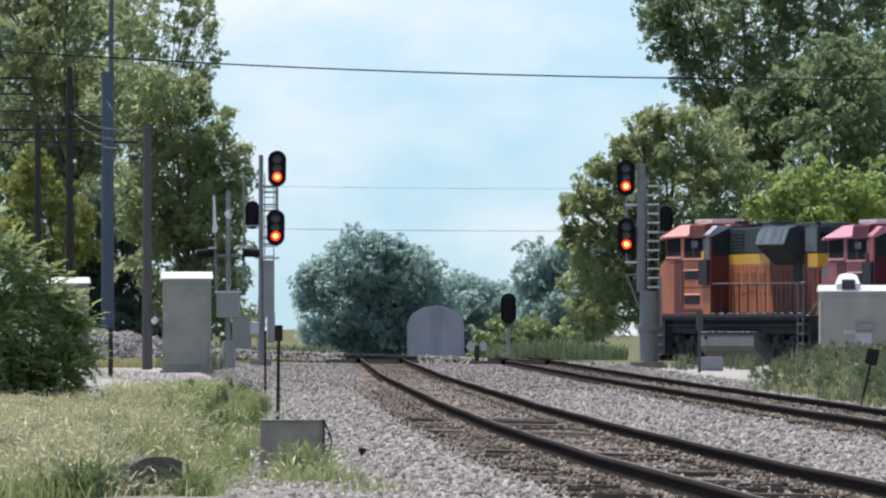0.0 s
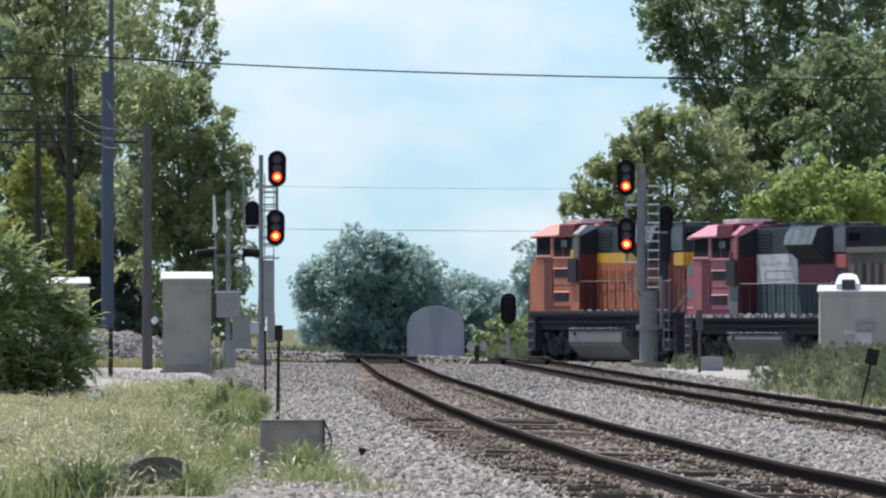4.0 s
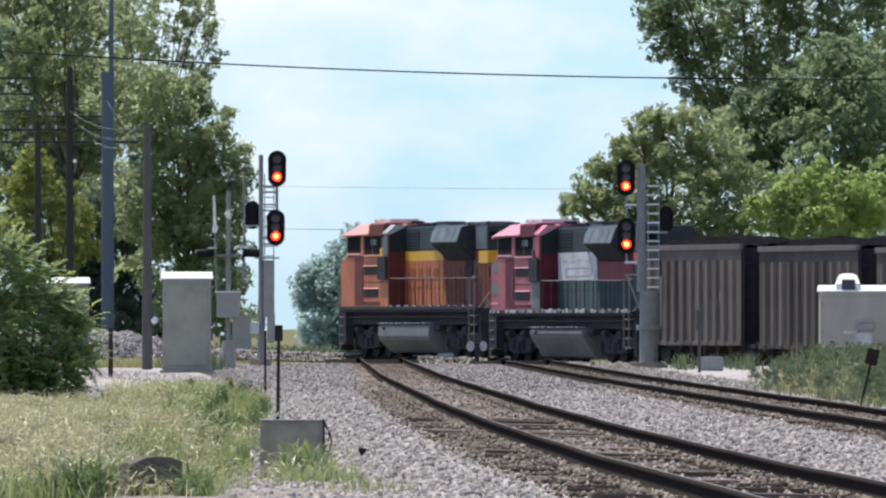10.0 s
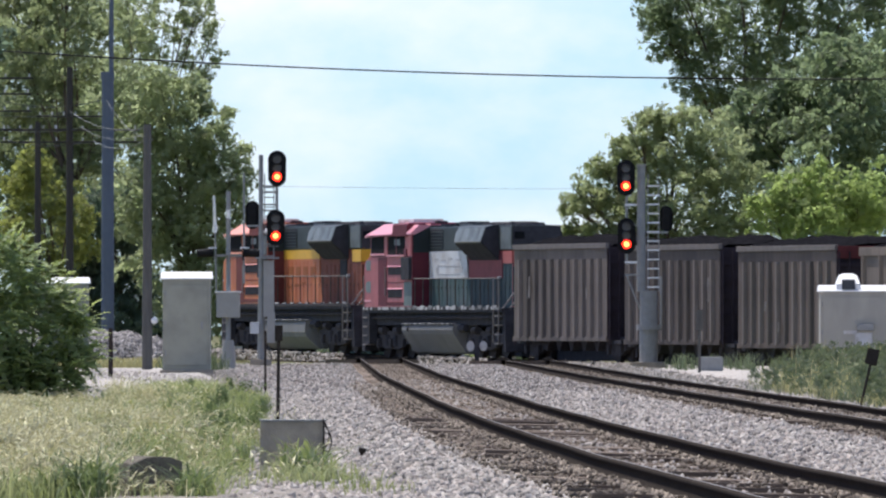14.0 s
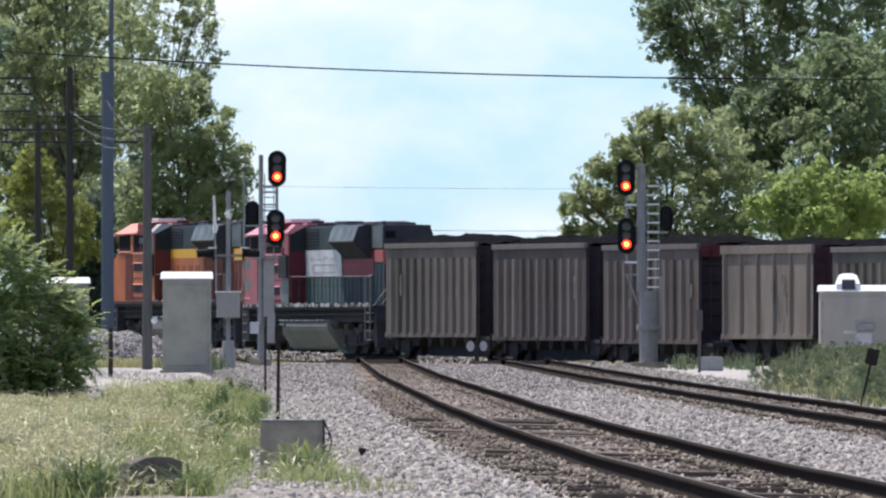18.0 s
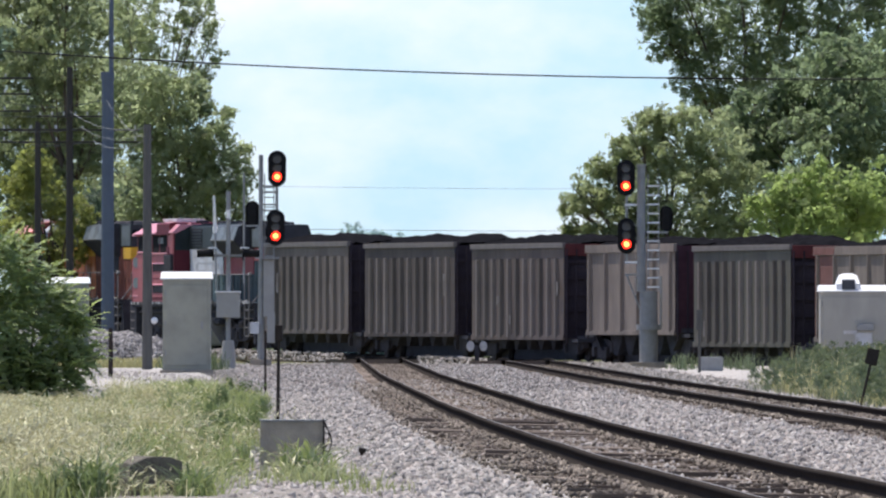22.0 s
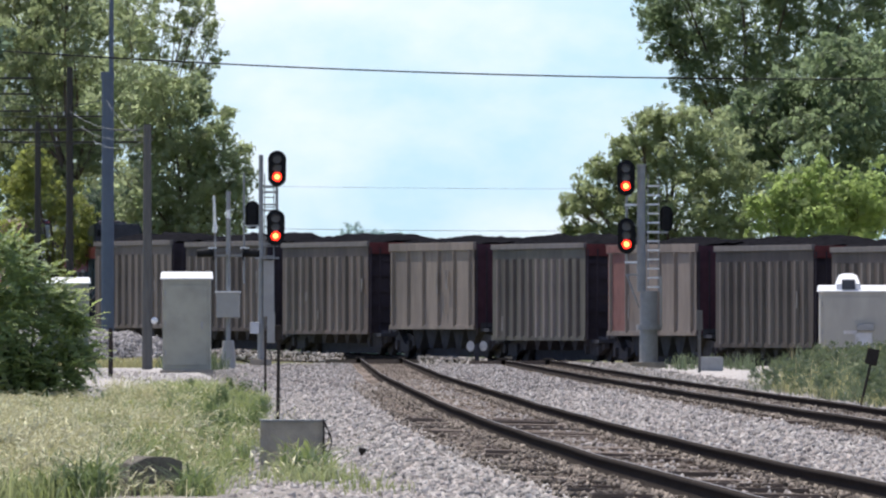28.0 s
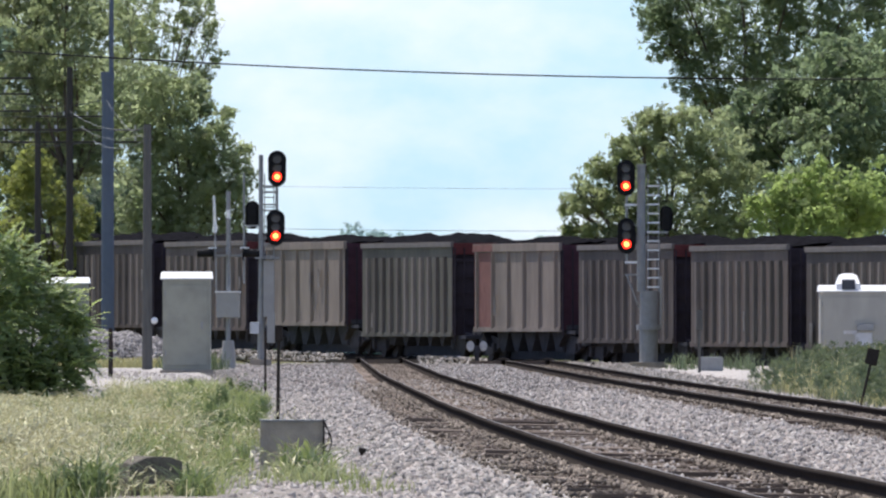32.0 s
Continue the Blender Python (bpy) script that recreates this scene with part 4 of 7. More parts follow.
def leaves(clumps, size, density, seed, flat=0.6, slim=0.55, fill=0.06):
    """Points of many small folded leaves: clumps of boughs, boughs of sprigs, sprigs of leaves that spread to the light."""
    rs = np.random.RandomState(seed)
    per = 20
    cs, ns = [], []
    for x, y, z, r in clumps:
        n_sub = int(14 + 11 * r)
        v = rs.normal(size=(n_sub, 3))
        v /= np.linalg.norm(v, axis=1)[:, None]
        sub_c = np.array([x, y, z]) + v * (r * rs.uniform(0.45, 1.06, (n_sub, 1)))
        sub_r = r * rs.uniform(0.16, 0.42, n_sub)
        w = sub_r ** 2
        n = max(6, int(density * r * r / per))
        pick = rs.choice(n_sub, n, p=w / w.sum())
        d = rs.normal(size=(n, 3)) + np.array([0, 0, 0.25])
        d /= np.linalg.norm(d, axis=1)[:, None]
        rad = rs.uniform(0.05, 1.0, (n, 1)) ** 0.4
        c = sub_c[pick] + d * rad * sub_r[pick][:, None] * np.array([1.15, 1.15, 0.8])
        k = int(n * 0.08)
        c[:k] += rs.normal(size=(k, 3)) * min(r, 1.3) * 0.16
        up = d * 0.7 + np.array([0, 0, flat]) + rs.normal(size=(n, 3)) * 0.3
        cs.append(c)
        ns.append(up / np.linalg.norm(up, axis=1)[:, None])
    c, up = np.repeat(np.concatenate(cs), per, axis=0), np.repeat(np.concatenate(ns), per, axis=0)
    n = len(c)
    # each sprig is a shallow dome
    off = rs.normal(size=(n, 3))
    off -= up * (off * up).sum(1)[:, None] * 0.72
    reach = size * np.repeat(rs.uniform(1.5, 3.1, n // per), per)[:, None]
    off = off / np.linalg.norm(off, axis=1)[:, None] * reach * rs.uniform(0.05, 1.0, (n, 1)) ** 0.5
    c = c + off - up * (np.linalg.norm(off, axis=1)[:, None] ** 2) * 0.9
    s = size * rs.uniform(0.55, 1.25, (n, 1))
    nrm = up + rs.normal(size=(n, 3)) * 0.42
    nrm /= np.linalg.norm(nrm, axis=1)[:, None]
    a = np.cross(nrm, rs.normal(size=(n, 3)))
    a /= np.linalg.norm(a, axis=1)[:, None]
    b = np.cross(nrm, a)
    skew = a * s * rs.uniform(-0.3, 0.5, (n, 1))
    p = np.stack([c - a * s, c + a * s * 0.8 - b * s * slim + skew, c + a * s + b * s * slim - skew], axis=1).reshape(-1, 3)
    # fans of leaves deep inside, which close the crown
    cs = []
    for x, y, z, r in clumps:
        k = int(density * r * r * fill)
        d = rs.normal(size=(k, 3))
        d /= np.linalg.norm(d, axis=1)[:, None]
        lump = 1 + 0.22 * np.sin(d[:, :1] * 5 + x) * np.sin(d[:, 2:] * 6 + z) + 0.15 * np.sin(d[:, 1:2] * 9 + y)
        cs.append(np.array([x, y, z]) + d * r * 0.80 * lump * rs.uniform(0.2, 1, (k, 1)) ** 0.4)
    c = np.concatenate(cs)
    e = np.clip(rs.normal(size=(2, len(c), 3)), -1.4, 1.4) * size * 1.4
    q = np.stack([c - e[0], c + e[0], c + e[1]], axis=1).reshape(-1, 3)
    p = np.concatenate([p, q])
    return p, np.arange(len(p)).reshape(-1, 3)


def tree(name, label, x, y, clumps, leaf, size=0.072, density=2600, seed=1, trunk=0.3, deep=1.0, category="tree", slim=0.6, flat=0.4, fill=0.07):
    """A tree: clumps are (x, z, radius) in the plane of the trunk, spread in depth."""
    rnd = random.Random(seed)
    zg = float(ground_z(x, y)) - 0.05
    t = thing(name, label, category, pose(x, y, zg))
    cl = [(cx - x, rnd.uniform(-1.1, 1.1) * deep * r, cz - zg, r) for cx, cz, r in clumps]
    top = max(c[2] for c in cl)
    low = min(c[2] - c[3] for c in cl)
    bm = B()
    fork = max(0.4, min(low + 0.6, top * 0.35))
    rod(bm, (0, 0, 0), (0.05, 0.03, fork), trunk, trunk * 0.72, 12)
    mean = sum(c[0] for c in cl) / len(cl)
    rod(bm, (0.05, 0.03, fork), (mean * 0.6, 0, top * 0.8), trunk * 0.72, trunk * 0.15, 10)
    for cx, cy, cz, r in cl:
        k = rnd.uniform(0.15, 0.5)
        a = Vector((0.05 + (mean * 0.6) * k, 0, fork + (top * 0.8 - fork) * k))
        if a.z > cz:
            a = Vector((0.05, 0, fork))
        mid = a.lerp(Vector((cx, cy, cz)), 0.55) + Vector((rnd.uniform(-0.3, 0.3), 0, rnd.uniform(-0.1, 0.4))) * min(1, r)
        rod(bm, a, mid, trunk * 0.32, trunk * 0.2, 7)
        rod(bm, mid, (cx, cy, cz + r * 0.5), trunk * 0.2, trunk * 0.05, 6)
        for q in range(4):
            e = Vector((cx, cy, cz)) + Vector((rnd.uniform(-1, 1), rnd.uniform(-1, 1), rnd.uniform(-0.5, 1))) * r * 0.8
            rod(bm, mid.lerp(Vector((cx, cy, cz)), rnd.uniform(0.2, 0.9)), e, trunk * 0.09, trunk * 0.03, 5)
    part("trunk", bm, M["bark"], t)
    p, f = leaves(cl, size, density, seed, flat, slim, fill)
    o = mesh_np("crown", p, f, LEAF[leaf])
    o.parent = t
    return t


def spray_bush():
    """A dense bush whose leafy shoots all reach up and outwards, with paler young tips."""
    x0, y0 = -7.1, 285.0
    zg = float(ground_z(x0, y0)) - 0.05
    t = thing("bush", "dense dark-green bush with upswept leafy shoots", "bush", pose(x0, y0, zg))
    rs = np.random.RandomState(25)
    lumps = [(-7.7, 2.55, 0.5), (-7.2, 2.2, 0.42), (-6.92, 1.78, 0.48), (-6.66, 1.42, 0.45), (-6.42, 1.04, 0.46), (-6.32, 0.66, 0.44), (-6.42, 0.30, 0.42), (-7.3, 1.2, 0.7), (-7.4, 0.5, 0.65), (-6.9, 0.5, 0.5), (-6.9, 0.1, 0.36), (-7.5, 0.05, 0.45), (-7.7, 1.8, 0.6), (-6.15, 0.60, 0.26), (-6.25, 1.15, 0.26), (-6.5, 1.6, 0.3), (-7.5, 0.25, 0.4), (-7.1, 0.2, 0.4), (-6.7, 0.18, 0.36), (-6.35, 0.15, 0.28), (-7.9, 0.9, 0.6)]
    bm = B()
    for i in range(7):
        rod(bm, (0.12 * (i - 3), 0.05 * (i % 3), 0), (0.1 * (i - 3) + 0.12 * i - 0.4, 0.2 * (i % 3) - 0.2, 0.9 + 0.2 * (i % 3)), 0.045, 0.015, 7)
    part("trunk", bm, M["bark"], t)
    pts, tips = [], []
    for lx, lz, r in lumps:
        c0 = np.array([lx - x0, 0.0, lz - zg])
        for k in range(int(150 * r * r + 18)):
            v = rs.normal(size=3)
            v /= np.linalg.norm(v)
            start = c0 + v * r * rs.uniform(0.2, 0.95) * np.array([1, 1.3, 1])
            shoot = rs.uniform() < 0.22
            d = (np.array([0.62, -0.2, 0.6]) if shoot else np.array([0.55, -0.45, 0.12])) + v * 0.5 + rs.normal(size=3) * 0.2
            d /= np.linalg.norm(d)
            reach = rs.uniform(0.22, 0.62) * (1.12 if shoot else 1.0)
            side = np.cross(d, (0, 0, 1))
            side /= np.linalg.norm(side)
            count = int(reach * 46)
            # leaves lie in flat fans on both sides of the twig, which droops to its tip
            for j in range(count):
                a = (j + 0.5) / count
                c = start + d * reach * a + np.array([0, 0, -0.16 * a * a])
                out = d * 0.6 + side * (1 if j % 2 else -1) * rs.uniform(0.5, 1.0) + rs.normal(size=3) * 0.16 + np.array([0, 0, -0.1])
                out /= np.linalg.norm(out)
                ln = rs.uniform(0.07, 0.12) * (1.15 - 0.5 * a)
                wide = np.cross(out, np.array([0, -0.45, 1.0]) + rs.normal(size=3) * 0.22)
                wide = wide / np.linalg.norm(wide) * ln * 0.3
                tri = [c, c + out * ln * 0.5 + wide, c + out * ln, c + out * ln * 0.5 - wide]
                (tips if (shoot and a > 0.5) or (a > 0.75 and rs.uniform() < 0.5) else pts).append(tri)
    # shaded leaves deep inside
    for lx, lz, r in lumps:
        k = int(450 * r * r)
        v = rs.normal(size=(k, 3))
        v = v / np.linalg.norm(v, axis=1)[:, None] * r * 0.68 * rs.uniform(0.2, 1, (k, 1)) ** 0.5
        for c in v + np.array([lx - x0, 0.12, lz - zg]):
            e = rs.normal(size=(2, 3)) * 0.045
            pts.append([c, c + e[0], c + e[0] + e[1], c + e[1]])
    for name, tri, key in (("crown", pts, "bush"), ("young_growth", tips, "shoot")):
        p = np.array(tri).reshape(-1, 3)
        o = mesh_np(name, p, np.arange(len(p)).reshape(-1, 4), LEAF[key])
        o.parent = t


def make_trees():
    tree("tree", "tall broadleaf tree with a dense dark-green crown", -16.2, 705, [(-17.4, 13.7, 2.8), (-14.8, 13.3, 2.5), (-16.9, 10.4, 2.8), (-14.1, 10.4, 2.1), (-16.0, 7.6, 2.8), (-17.9, 5.8, 2.1), (-15.5, 16.5, 2.6), (-18.5, 16, 2.4), (-18.3, 9.3, 1.9)], "shade", density=2000, size=0.08, seed=3, trunk=0.45, fill=0.02)
    tree("tree", "tall broadleaf tree with loose outer branches", -12.3, 690, [(-11.3, 13.5, 1.2), (-12.4, 13.4, 1.2), (-10.6, 12.9, 0.6), (-9.95, 13.9, 0.85), (-12.5, 11.9, 1.5), (-10.0, 12.1, 0.75), (-12.9, 14.2, 1.5), (-11.4, 11.0, 0.75), (-10.6, 14.8, 0.8), (-9.25, 12.3, 0.42), (-9.15, 13.5, 0.4), (-9.6, 11.4, 0.5), (-9.5, 13.0, 0.5), (-9.75, 14.6, 0.5), (-10.4, 13.7, 0.55), (-10.7, 11.9, 0.5)], "soft", density=1350, seed=5, trunk=0.14, fill=0.012)
    tree("tree", "broadleaf tree with a wide rounded green crown", -10.4, 672, [(-10.2, 8.9, 1.45), (-8.95, 8.6, 1.1), (-10.8, 7.3, 1.8), (-8.8, 7.1, 1.3), (-11.9, 9.1, 1.5), (-9.7, 5.6, 2.0), (-8.6, 4.7, 1.1), (-10.8, 4.0, 2.0), (-9.0, 2.9, 1.5), (-7.95, 8.1, 0.45), (-12.2, 6.3, 1.6), (-8.0, 7.0, 0.7), (-8.4, 1.6, 1.1), (-10.2, 1.4, 1.6), (-7.9, 5.6, 0.6), (-11.3, 10.4, 1.3), (-10.1, 10.6, 0.8), (-12.8, 10.2, 1.3), (-9.6, 9.9, 0.6)], "soft", density=2500, seed=7, trunk=0.26)
    tree("tree", "broadleaf tree with hanging grey-green foliage", -15.0, 682, [(-15.6, 9.6, 1.7), (-14.0, 8.6, 1.5), (-17.0, 9.0, 1.7), (-14.9, 11.6, 1.5), (-13.3, 11.2, 1.1), (-17.2, 12.0, 1.5), (-16.2, 6.8, 1.5), (-13.6, 6.4, 1.3), (-15.2, 13.8, 1.4)], "shade", density=2000, seed=29, trunk=0.3, fill=0.03)
    tree("shrub_tree", "low spreading tree with yellow-green leaves", -14.8, 650, [(-15.9, 6.5, 1.2), (-14.2, 5.6, 1.0), (-16.2, 4.4, 1.3), (-14.2, 4.3, 1.0), (-15.7, 7.1, 0.8), (-15.2, 2.6, 1.3), (-14.6, 0.8, 1.1), (-16.6, 1.4, 1.6)], "yellow", seed=9, trunk=0.2)
    # added tree with dark leaf colour in place of the shade under the crowns
    tree("understory_tree", "tree darkened as the shaded understory behind the poles", -12.9, 676, [(-12.8, 3.8, 1.2), (-13.6, 2.7, 1.3), (-12.1, 2.5, 1.2), (-12.9, 1.2, 1.5), (-11.9, 0.9, 1.1), (-14.0, 0.9, 1.2), (-12.8, 5.2, 1.1), (-13.4, 6.0, 1.2), (-12.2, 6.4, 1.1), (-11.7, 4.6, 1.1), (-14.2, 4.4, 1.1), (-14.7, 3.3, 1.2), (-15.3, 2.2, 1.3), (-15.2, 4.6, 1.0)], "deep", density=3400, seed=33, trunk=0.15)
    tree("tree", "tall dark broadleaf tree with gaps in its crown", 12.3, 695, [(9.1, 13.1, 1.3), (10.5, 13.6, 2.0), (13.0, 13.6, 2.2), (15.3, 13.8, 2.4), (10.7, 11.2, 1.5), (13.0, 11.5, 1.8), (8.7, 13.8, 0.9), (17.4, 13.1, 2.0), (11.7, 9.8, 1.6), (12.0, 16.2, 2.2), (15.0, 16.5, 2.4), (9.5, 15.2, 1.1), (17.9, 15.8, 2.0)], "dark", density=2150, seed=13, trunk=0.3, fill=0.035)
    tree("tree", "broadleaf tree with a full green crown", 15.6, 668, [(14.7, 10.2, 2.0), (16.5, 9.6, 2.2), (13.8, 9.1, 1.8), (15.8, 11.3, 1.5), (17.4, 11.1, 2.0), (15.0, 7.4, 2.0), (17.0, 7.0, 2.0), (12.3, 8.3, 1.3), (12.5, 6.9, 1.5), (11.9, 9.4, 1.0), (13.7, 5.7, 1.5), (16.2, 5.4, 1.6)], "dark", size=0.09, density=1900, seed=15, trunk=0.35)
    tree("tree", "broad feathery tree with olive-green leaves", 8.8, 652, [(9.0, 8.2, 1.3), (10.5, 7.8, 1.7), (7.5, 7.4, 1.2), (9.0, 6.3, 1.9), (6.5, 6.5, 0.95), (11.2, 6.1, 1.7), (7.1, 5.0, 1.5), (5.6, 6.0, 0.75), (5.0, 5.8, 0.42), (6.0, 4.1, 1.2), (8.0, 3.3, 1.9), (6.6, 2.0, 1.7), (10.1, 3.9, 2.1), (5.8, 1.5, 1.0), (5.3, 3.0, 0.8), (5.2, 4.6, 0.5), (9.0, 1.2, 1.6), (11.4, 2.0, 1.8), (7.6, 8.6, 0.7), (4.75, 5.75, 0.42), (4.9, 5.0, 0.5), (5.3, 6.6, 0.45), (6.0, 7.3, 0.6), (6.9, 8.0, 0.6), (7.7, 9.2, 0.5), (8.4, 9.1, 0.7), (4.6, 4.3, 0.35)], "olive", size=0.066, density=2900, seed=17, trunk=0.3)
    tree("bush", "large bright-green bush behind the railway line", 13.6, 612, [(12.6, 6.0, 1.0), (14.0, 6.1, 1.15), (15.4, 5.9, 1.2), (11.8, 5.1, 0.95), (13.4, 4.7, 1.2), (15.2, 4.7, 1.2), (12.6, 3.4, 1.3), (14.8, 3.2, 1.4), (13.6, 1.9, 1.4)], "sunny", density=2700, seed=19, trunk=0.15, category="bush")
    # three distant trees whose leaf colour carries the haze
    tree("tree", "large round distant tree hazed blue-green", -5.8, 1300, [(-6.0, 5.9, 2.6), (-3.8, 5.8, 2.4), (-7.7, 5.8, 2.3), (-9.5, 4.3, 2.1), (-2.0, 4.9, 2.4), (-9.4, 2.0, 2.1), (-0.7, 3.5, 2.0), (-5.0, 2.4, 3.8), (-1.6, 1.5, 3.0), (-7.6, 2.6, 3.0), (-9.3, 0.0, 2.0), (-6.0, -0.6, 3.2), (-2.5, -0.6, 3.0), (-5.0, 7.0, 1.4), (-7.0, 7.1, 1.3), (-3.0, 6.7, 1.4), (-10.3, 5.2, 1.0), (-10.6, 3.2, 1.1), (0.2, 1.8, 1.6)], "far", size=0.10, density=1450, fill=0.10, flat=0.25, seed=21, trunk=0.5)
    tree("tree", "distant round-topped tree hazed blue-green beyond the line", 3.6, 1360, [(1.4, 3.9, 2.0), (3.2, 2.8, 2.0), (4.8, 2.9, 1.9), (6.4, 2.2, 1.9), (0.0, 2.0, 2.2), (3.0, 0.0, 2.4), (5.5, 0.0, 2.2), (1.2, 0.6, 2.2)], "far", size=0.11, density=1250, fill=0.2, flat=0.25, seed=22, trunk=0.4)
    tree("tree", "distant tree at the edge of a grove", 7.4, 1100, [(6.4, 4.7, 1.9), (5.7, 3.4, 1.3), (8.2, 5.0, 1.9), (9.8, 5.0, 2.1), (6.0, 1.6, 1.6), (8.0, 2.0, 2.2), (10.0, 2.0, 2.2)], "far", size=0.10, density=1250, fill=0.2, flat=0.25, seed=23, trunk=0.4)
    tree("bush", "low yellow-green bushes beyond the crossing", 2.9, 716, [(1.8, 0.5, 0.6), (2.5, 0.9, 0.7), (3.5, 1.0, 0.75), (4.3, 0.7, 0.7), (3.0, 0.1, 0.8), (1.5, -0.1, 0.6), (4.0, 0.0, 0.8), (5.2, 0.6, 0.8), (5.0, -0.1, 0.8)], "bright", size=0.07, density=2400, seed=35, trunk=0.06, category="bush")
    spray_bush()
    tree("branch_tree", "leafy low branches of a roadside tree", -4.6, 150, [(-3.97, 3.62, 0.10), (-4.05, 3.68, 0.2), (-4.5, 3.6, 0.45), (-4.6, 2.9, 0.4)], "deep", size=0.03, density=9000, seed=27, trunk=0.1, deep=0.8)


make_trees()


# ---- signals, cabinets and posts ----
M["galv"] = mat("galvanised_steel", (0.29, 0.295, 0.29), 0.65, 0.1, 0.15, 5.0)
M["cabinet"] = mat("grey_green_cabinet_paint", (0.335, 0.335, 0.275), 0.6, 0, 0.12, 1.2, second=(0.28, 0.28, 0.235), second_scale=1.5)
M["cabinet_white"] = mat("white_roof_paint", (0.82, 0.82, 0.80), 0.5, 0, 0.08, 3.0)
M["silver"] = mat("silver_grey_paint", (0.36, 0.35, 0.325), 0.62, 0, 0.12, 2.0)
M["bungalow"] = mat("warm_grey_bungalow_paint", (0.385, 0.37, 0.325), 0.65, 0, 0.12, 1.5, second=(0.33, 0.32, 0.285), second_scale=1.2, stretch=(1, 1, 0.3))
M["signal_black"] = mat("flat_black_signal_paint", (0.014, 0.014, 0.015), 0.7, 0, 0.3, 5.0)
M["red_lens"] = mat("lit_red_lens", (1.0, 0.028, 0.010), 0.3, 0, 0.0, 1.0, glow=3.5)
M["lens_core"] = mat("lit_red_lens_core", (1.0, 0.55, 0.12), 0.3, 0, 0.0, 1.0, glow=2.6)
M["grey_lens"] = mat("unlit_lens", (0.12, 0.11, 0.11), 0.2, 0, 0.1, 3.0)
M["concrete"] = mat("weathered_concrete", (0.37, 0.315, 0.245), 0.9, 0, 0.2, 6.0, 0.4, 40, second=(0.28, 0.25, 0.21), second_scale=2.5)
M["pole_wood"] = mat("grey_weathered_pole", (0.115, 0.112, 0.104), 0.9, 0, 0.3, 3.0, 0.4, 25, stretch=(3, 3, 0.3))
M["pole_dark"] = mat("dark_creosoted_pole", (0.06, 0.056, 0.05), 0.9, 0, 0.3, 3.0, 0.4, 25, stretch=(3, 3, 0.3))
M["pole_steel"] = mat("blue_grey_mast_paint", (0.115, 0.140, 0.180), 0.6, 0.1, 0.12, 3.0)
M["rust_post"] = mat("rusty_post", (0.045, 0.036, 0.032), 0.85, 0.1, 0.3, 10.0)
M["old_wood"] = mat("rotten_grey_wood", (0.135, 0.120, 0.096), 0.95, 0, 0.4, 14.0, 0.8, 40, second=(0.16, 0.145, 0.11), second_scale=6.0)
# lavender tint and upright streaks stand for haze and heat shimmer
M["shed"] = mat("hazed_lavender_sheet_metal", (0.40, 0.40, 0.45), 0.7, 0, 0.22, 2.2, second=(0.30, 0.31, 0.36), second_scale=1.1, stretch=(1, 1, 0.12))
M["target"] = mat("chalky_white_target", (0.55, 0.55, 0.54), 0.7, 0, 0.12, 6.0)
M["wire"] = mat("black_cable", (0.02, 0.02, 0.022), 0.6, 0, 0.1, 3.0)


def signal_head(parent, x, y, z, lit=True, turn=0, size=1.0):
    """An upright three-lens head with an oval backplate, hoods and a lit lower lens. It faces -y."""
    m = pose(x, y, z, 0, 0, turn) @ Matrix.Scale(size, 4)
    bm = B()
    pts = []
    for k in range(24):
        a = k * math.tau / 24
        pts.append((0.30 * math.cos(a), 0.30 * math.sin(a) + (0.29 if math.sin(a) >= 0 else -0.29)))
    f = [bm.verts.new((px, 0.0, pz)) for px, pz in pts]
    b = [bm.verts.new((px, 0.02, pz)) for px, pz in pts]
    bm.faces.new(f)
    bm.faces.new(b[::-1])
    for i in range(24):
        bm.faces.new((f[i], b[i], b[(i + 1) % 24], f[(i + 1) % 24]))
    bmesh.ops.recalc_face_normals(bm, faces=bm.faces)
    head = part("signal_head", bm, M["signal_black"], parent, "black oval signal head with a lit red lens" if lit else "black unlit signal head", m=m)
    part("housing", box(B(), -0.16, 0.16, 0.02, 0.28, -0.46, 0.46, 0.03), M["signal_black"], head)
    for k, dz in enumerate((0.31, 0.02, -0.27)):
        bm = B()
        n = 14
        r, ln = 0.125, 0.26
        ring = [(-r * math.cos(math.pi * 1.25 * i / n - math.pi * 0.125), r * math.sin(math.pi * 1.25 * i / n - math.pi * 0.125)) for i in range(n + 1)]
        for (ax, az), (bx, bz) in zip(ring, ring[1:]):
            for rr in (1.0, 0.93):
                q = [bm.verts.new(v) for v in ((ax * rr, -0.005, dz + az * rr), (bx * rr, -0.005, dz + bz * rr), (bx * rr, -ln, dz + bz * rr + 0.01), (ax * rr, -ln, dz + az * rr + 0.01))]
                bm.faces.new(q)
        part("hood", bm, M["signal_black"], head)
        on = lit and k == 2
        part("lens", rod(B(), (0, -0.004, dz), (0, -0.03, dz), 0.150, 0.135, 20), M["red_lens"] if on else M["grey_lens"], head, "glowing red lens" if on else "")
        if on:
            part("lens_core", rod(B(), (0, -0.03, dz), (0, -0.05, dz), 0.088, 0.070, 18), M["lens_core"], head, "bright centre of the lens")
    return head


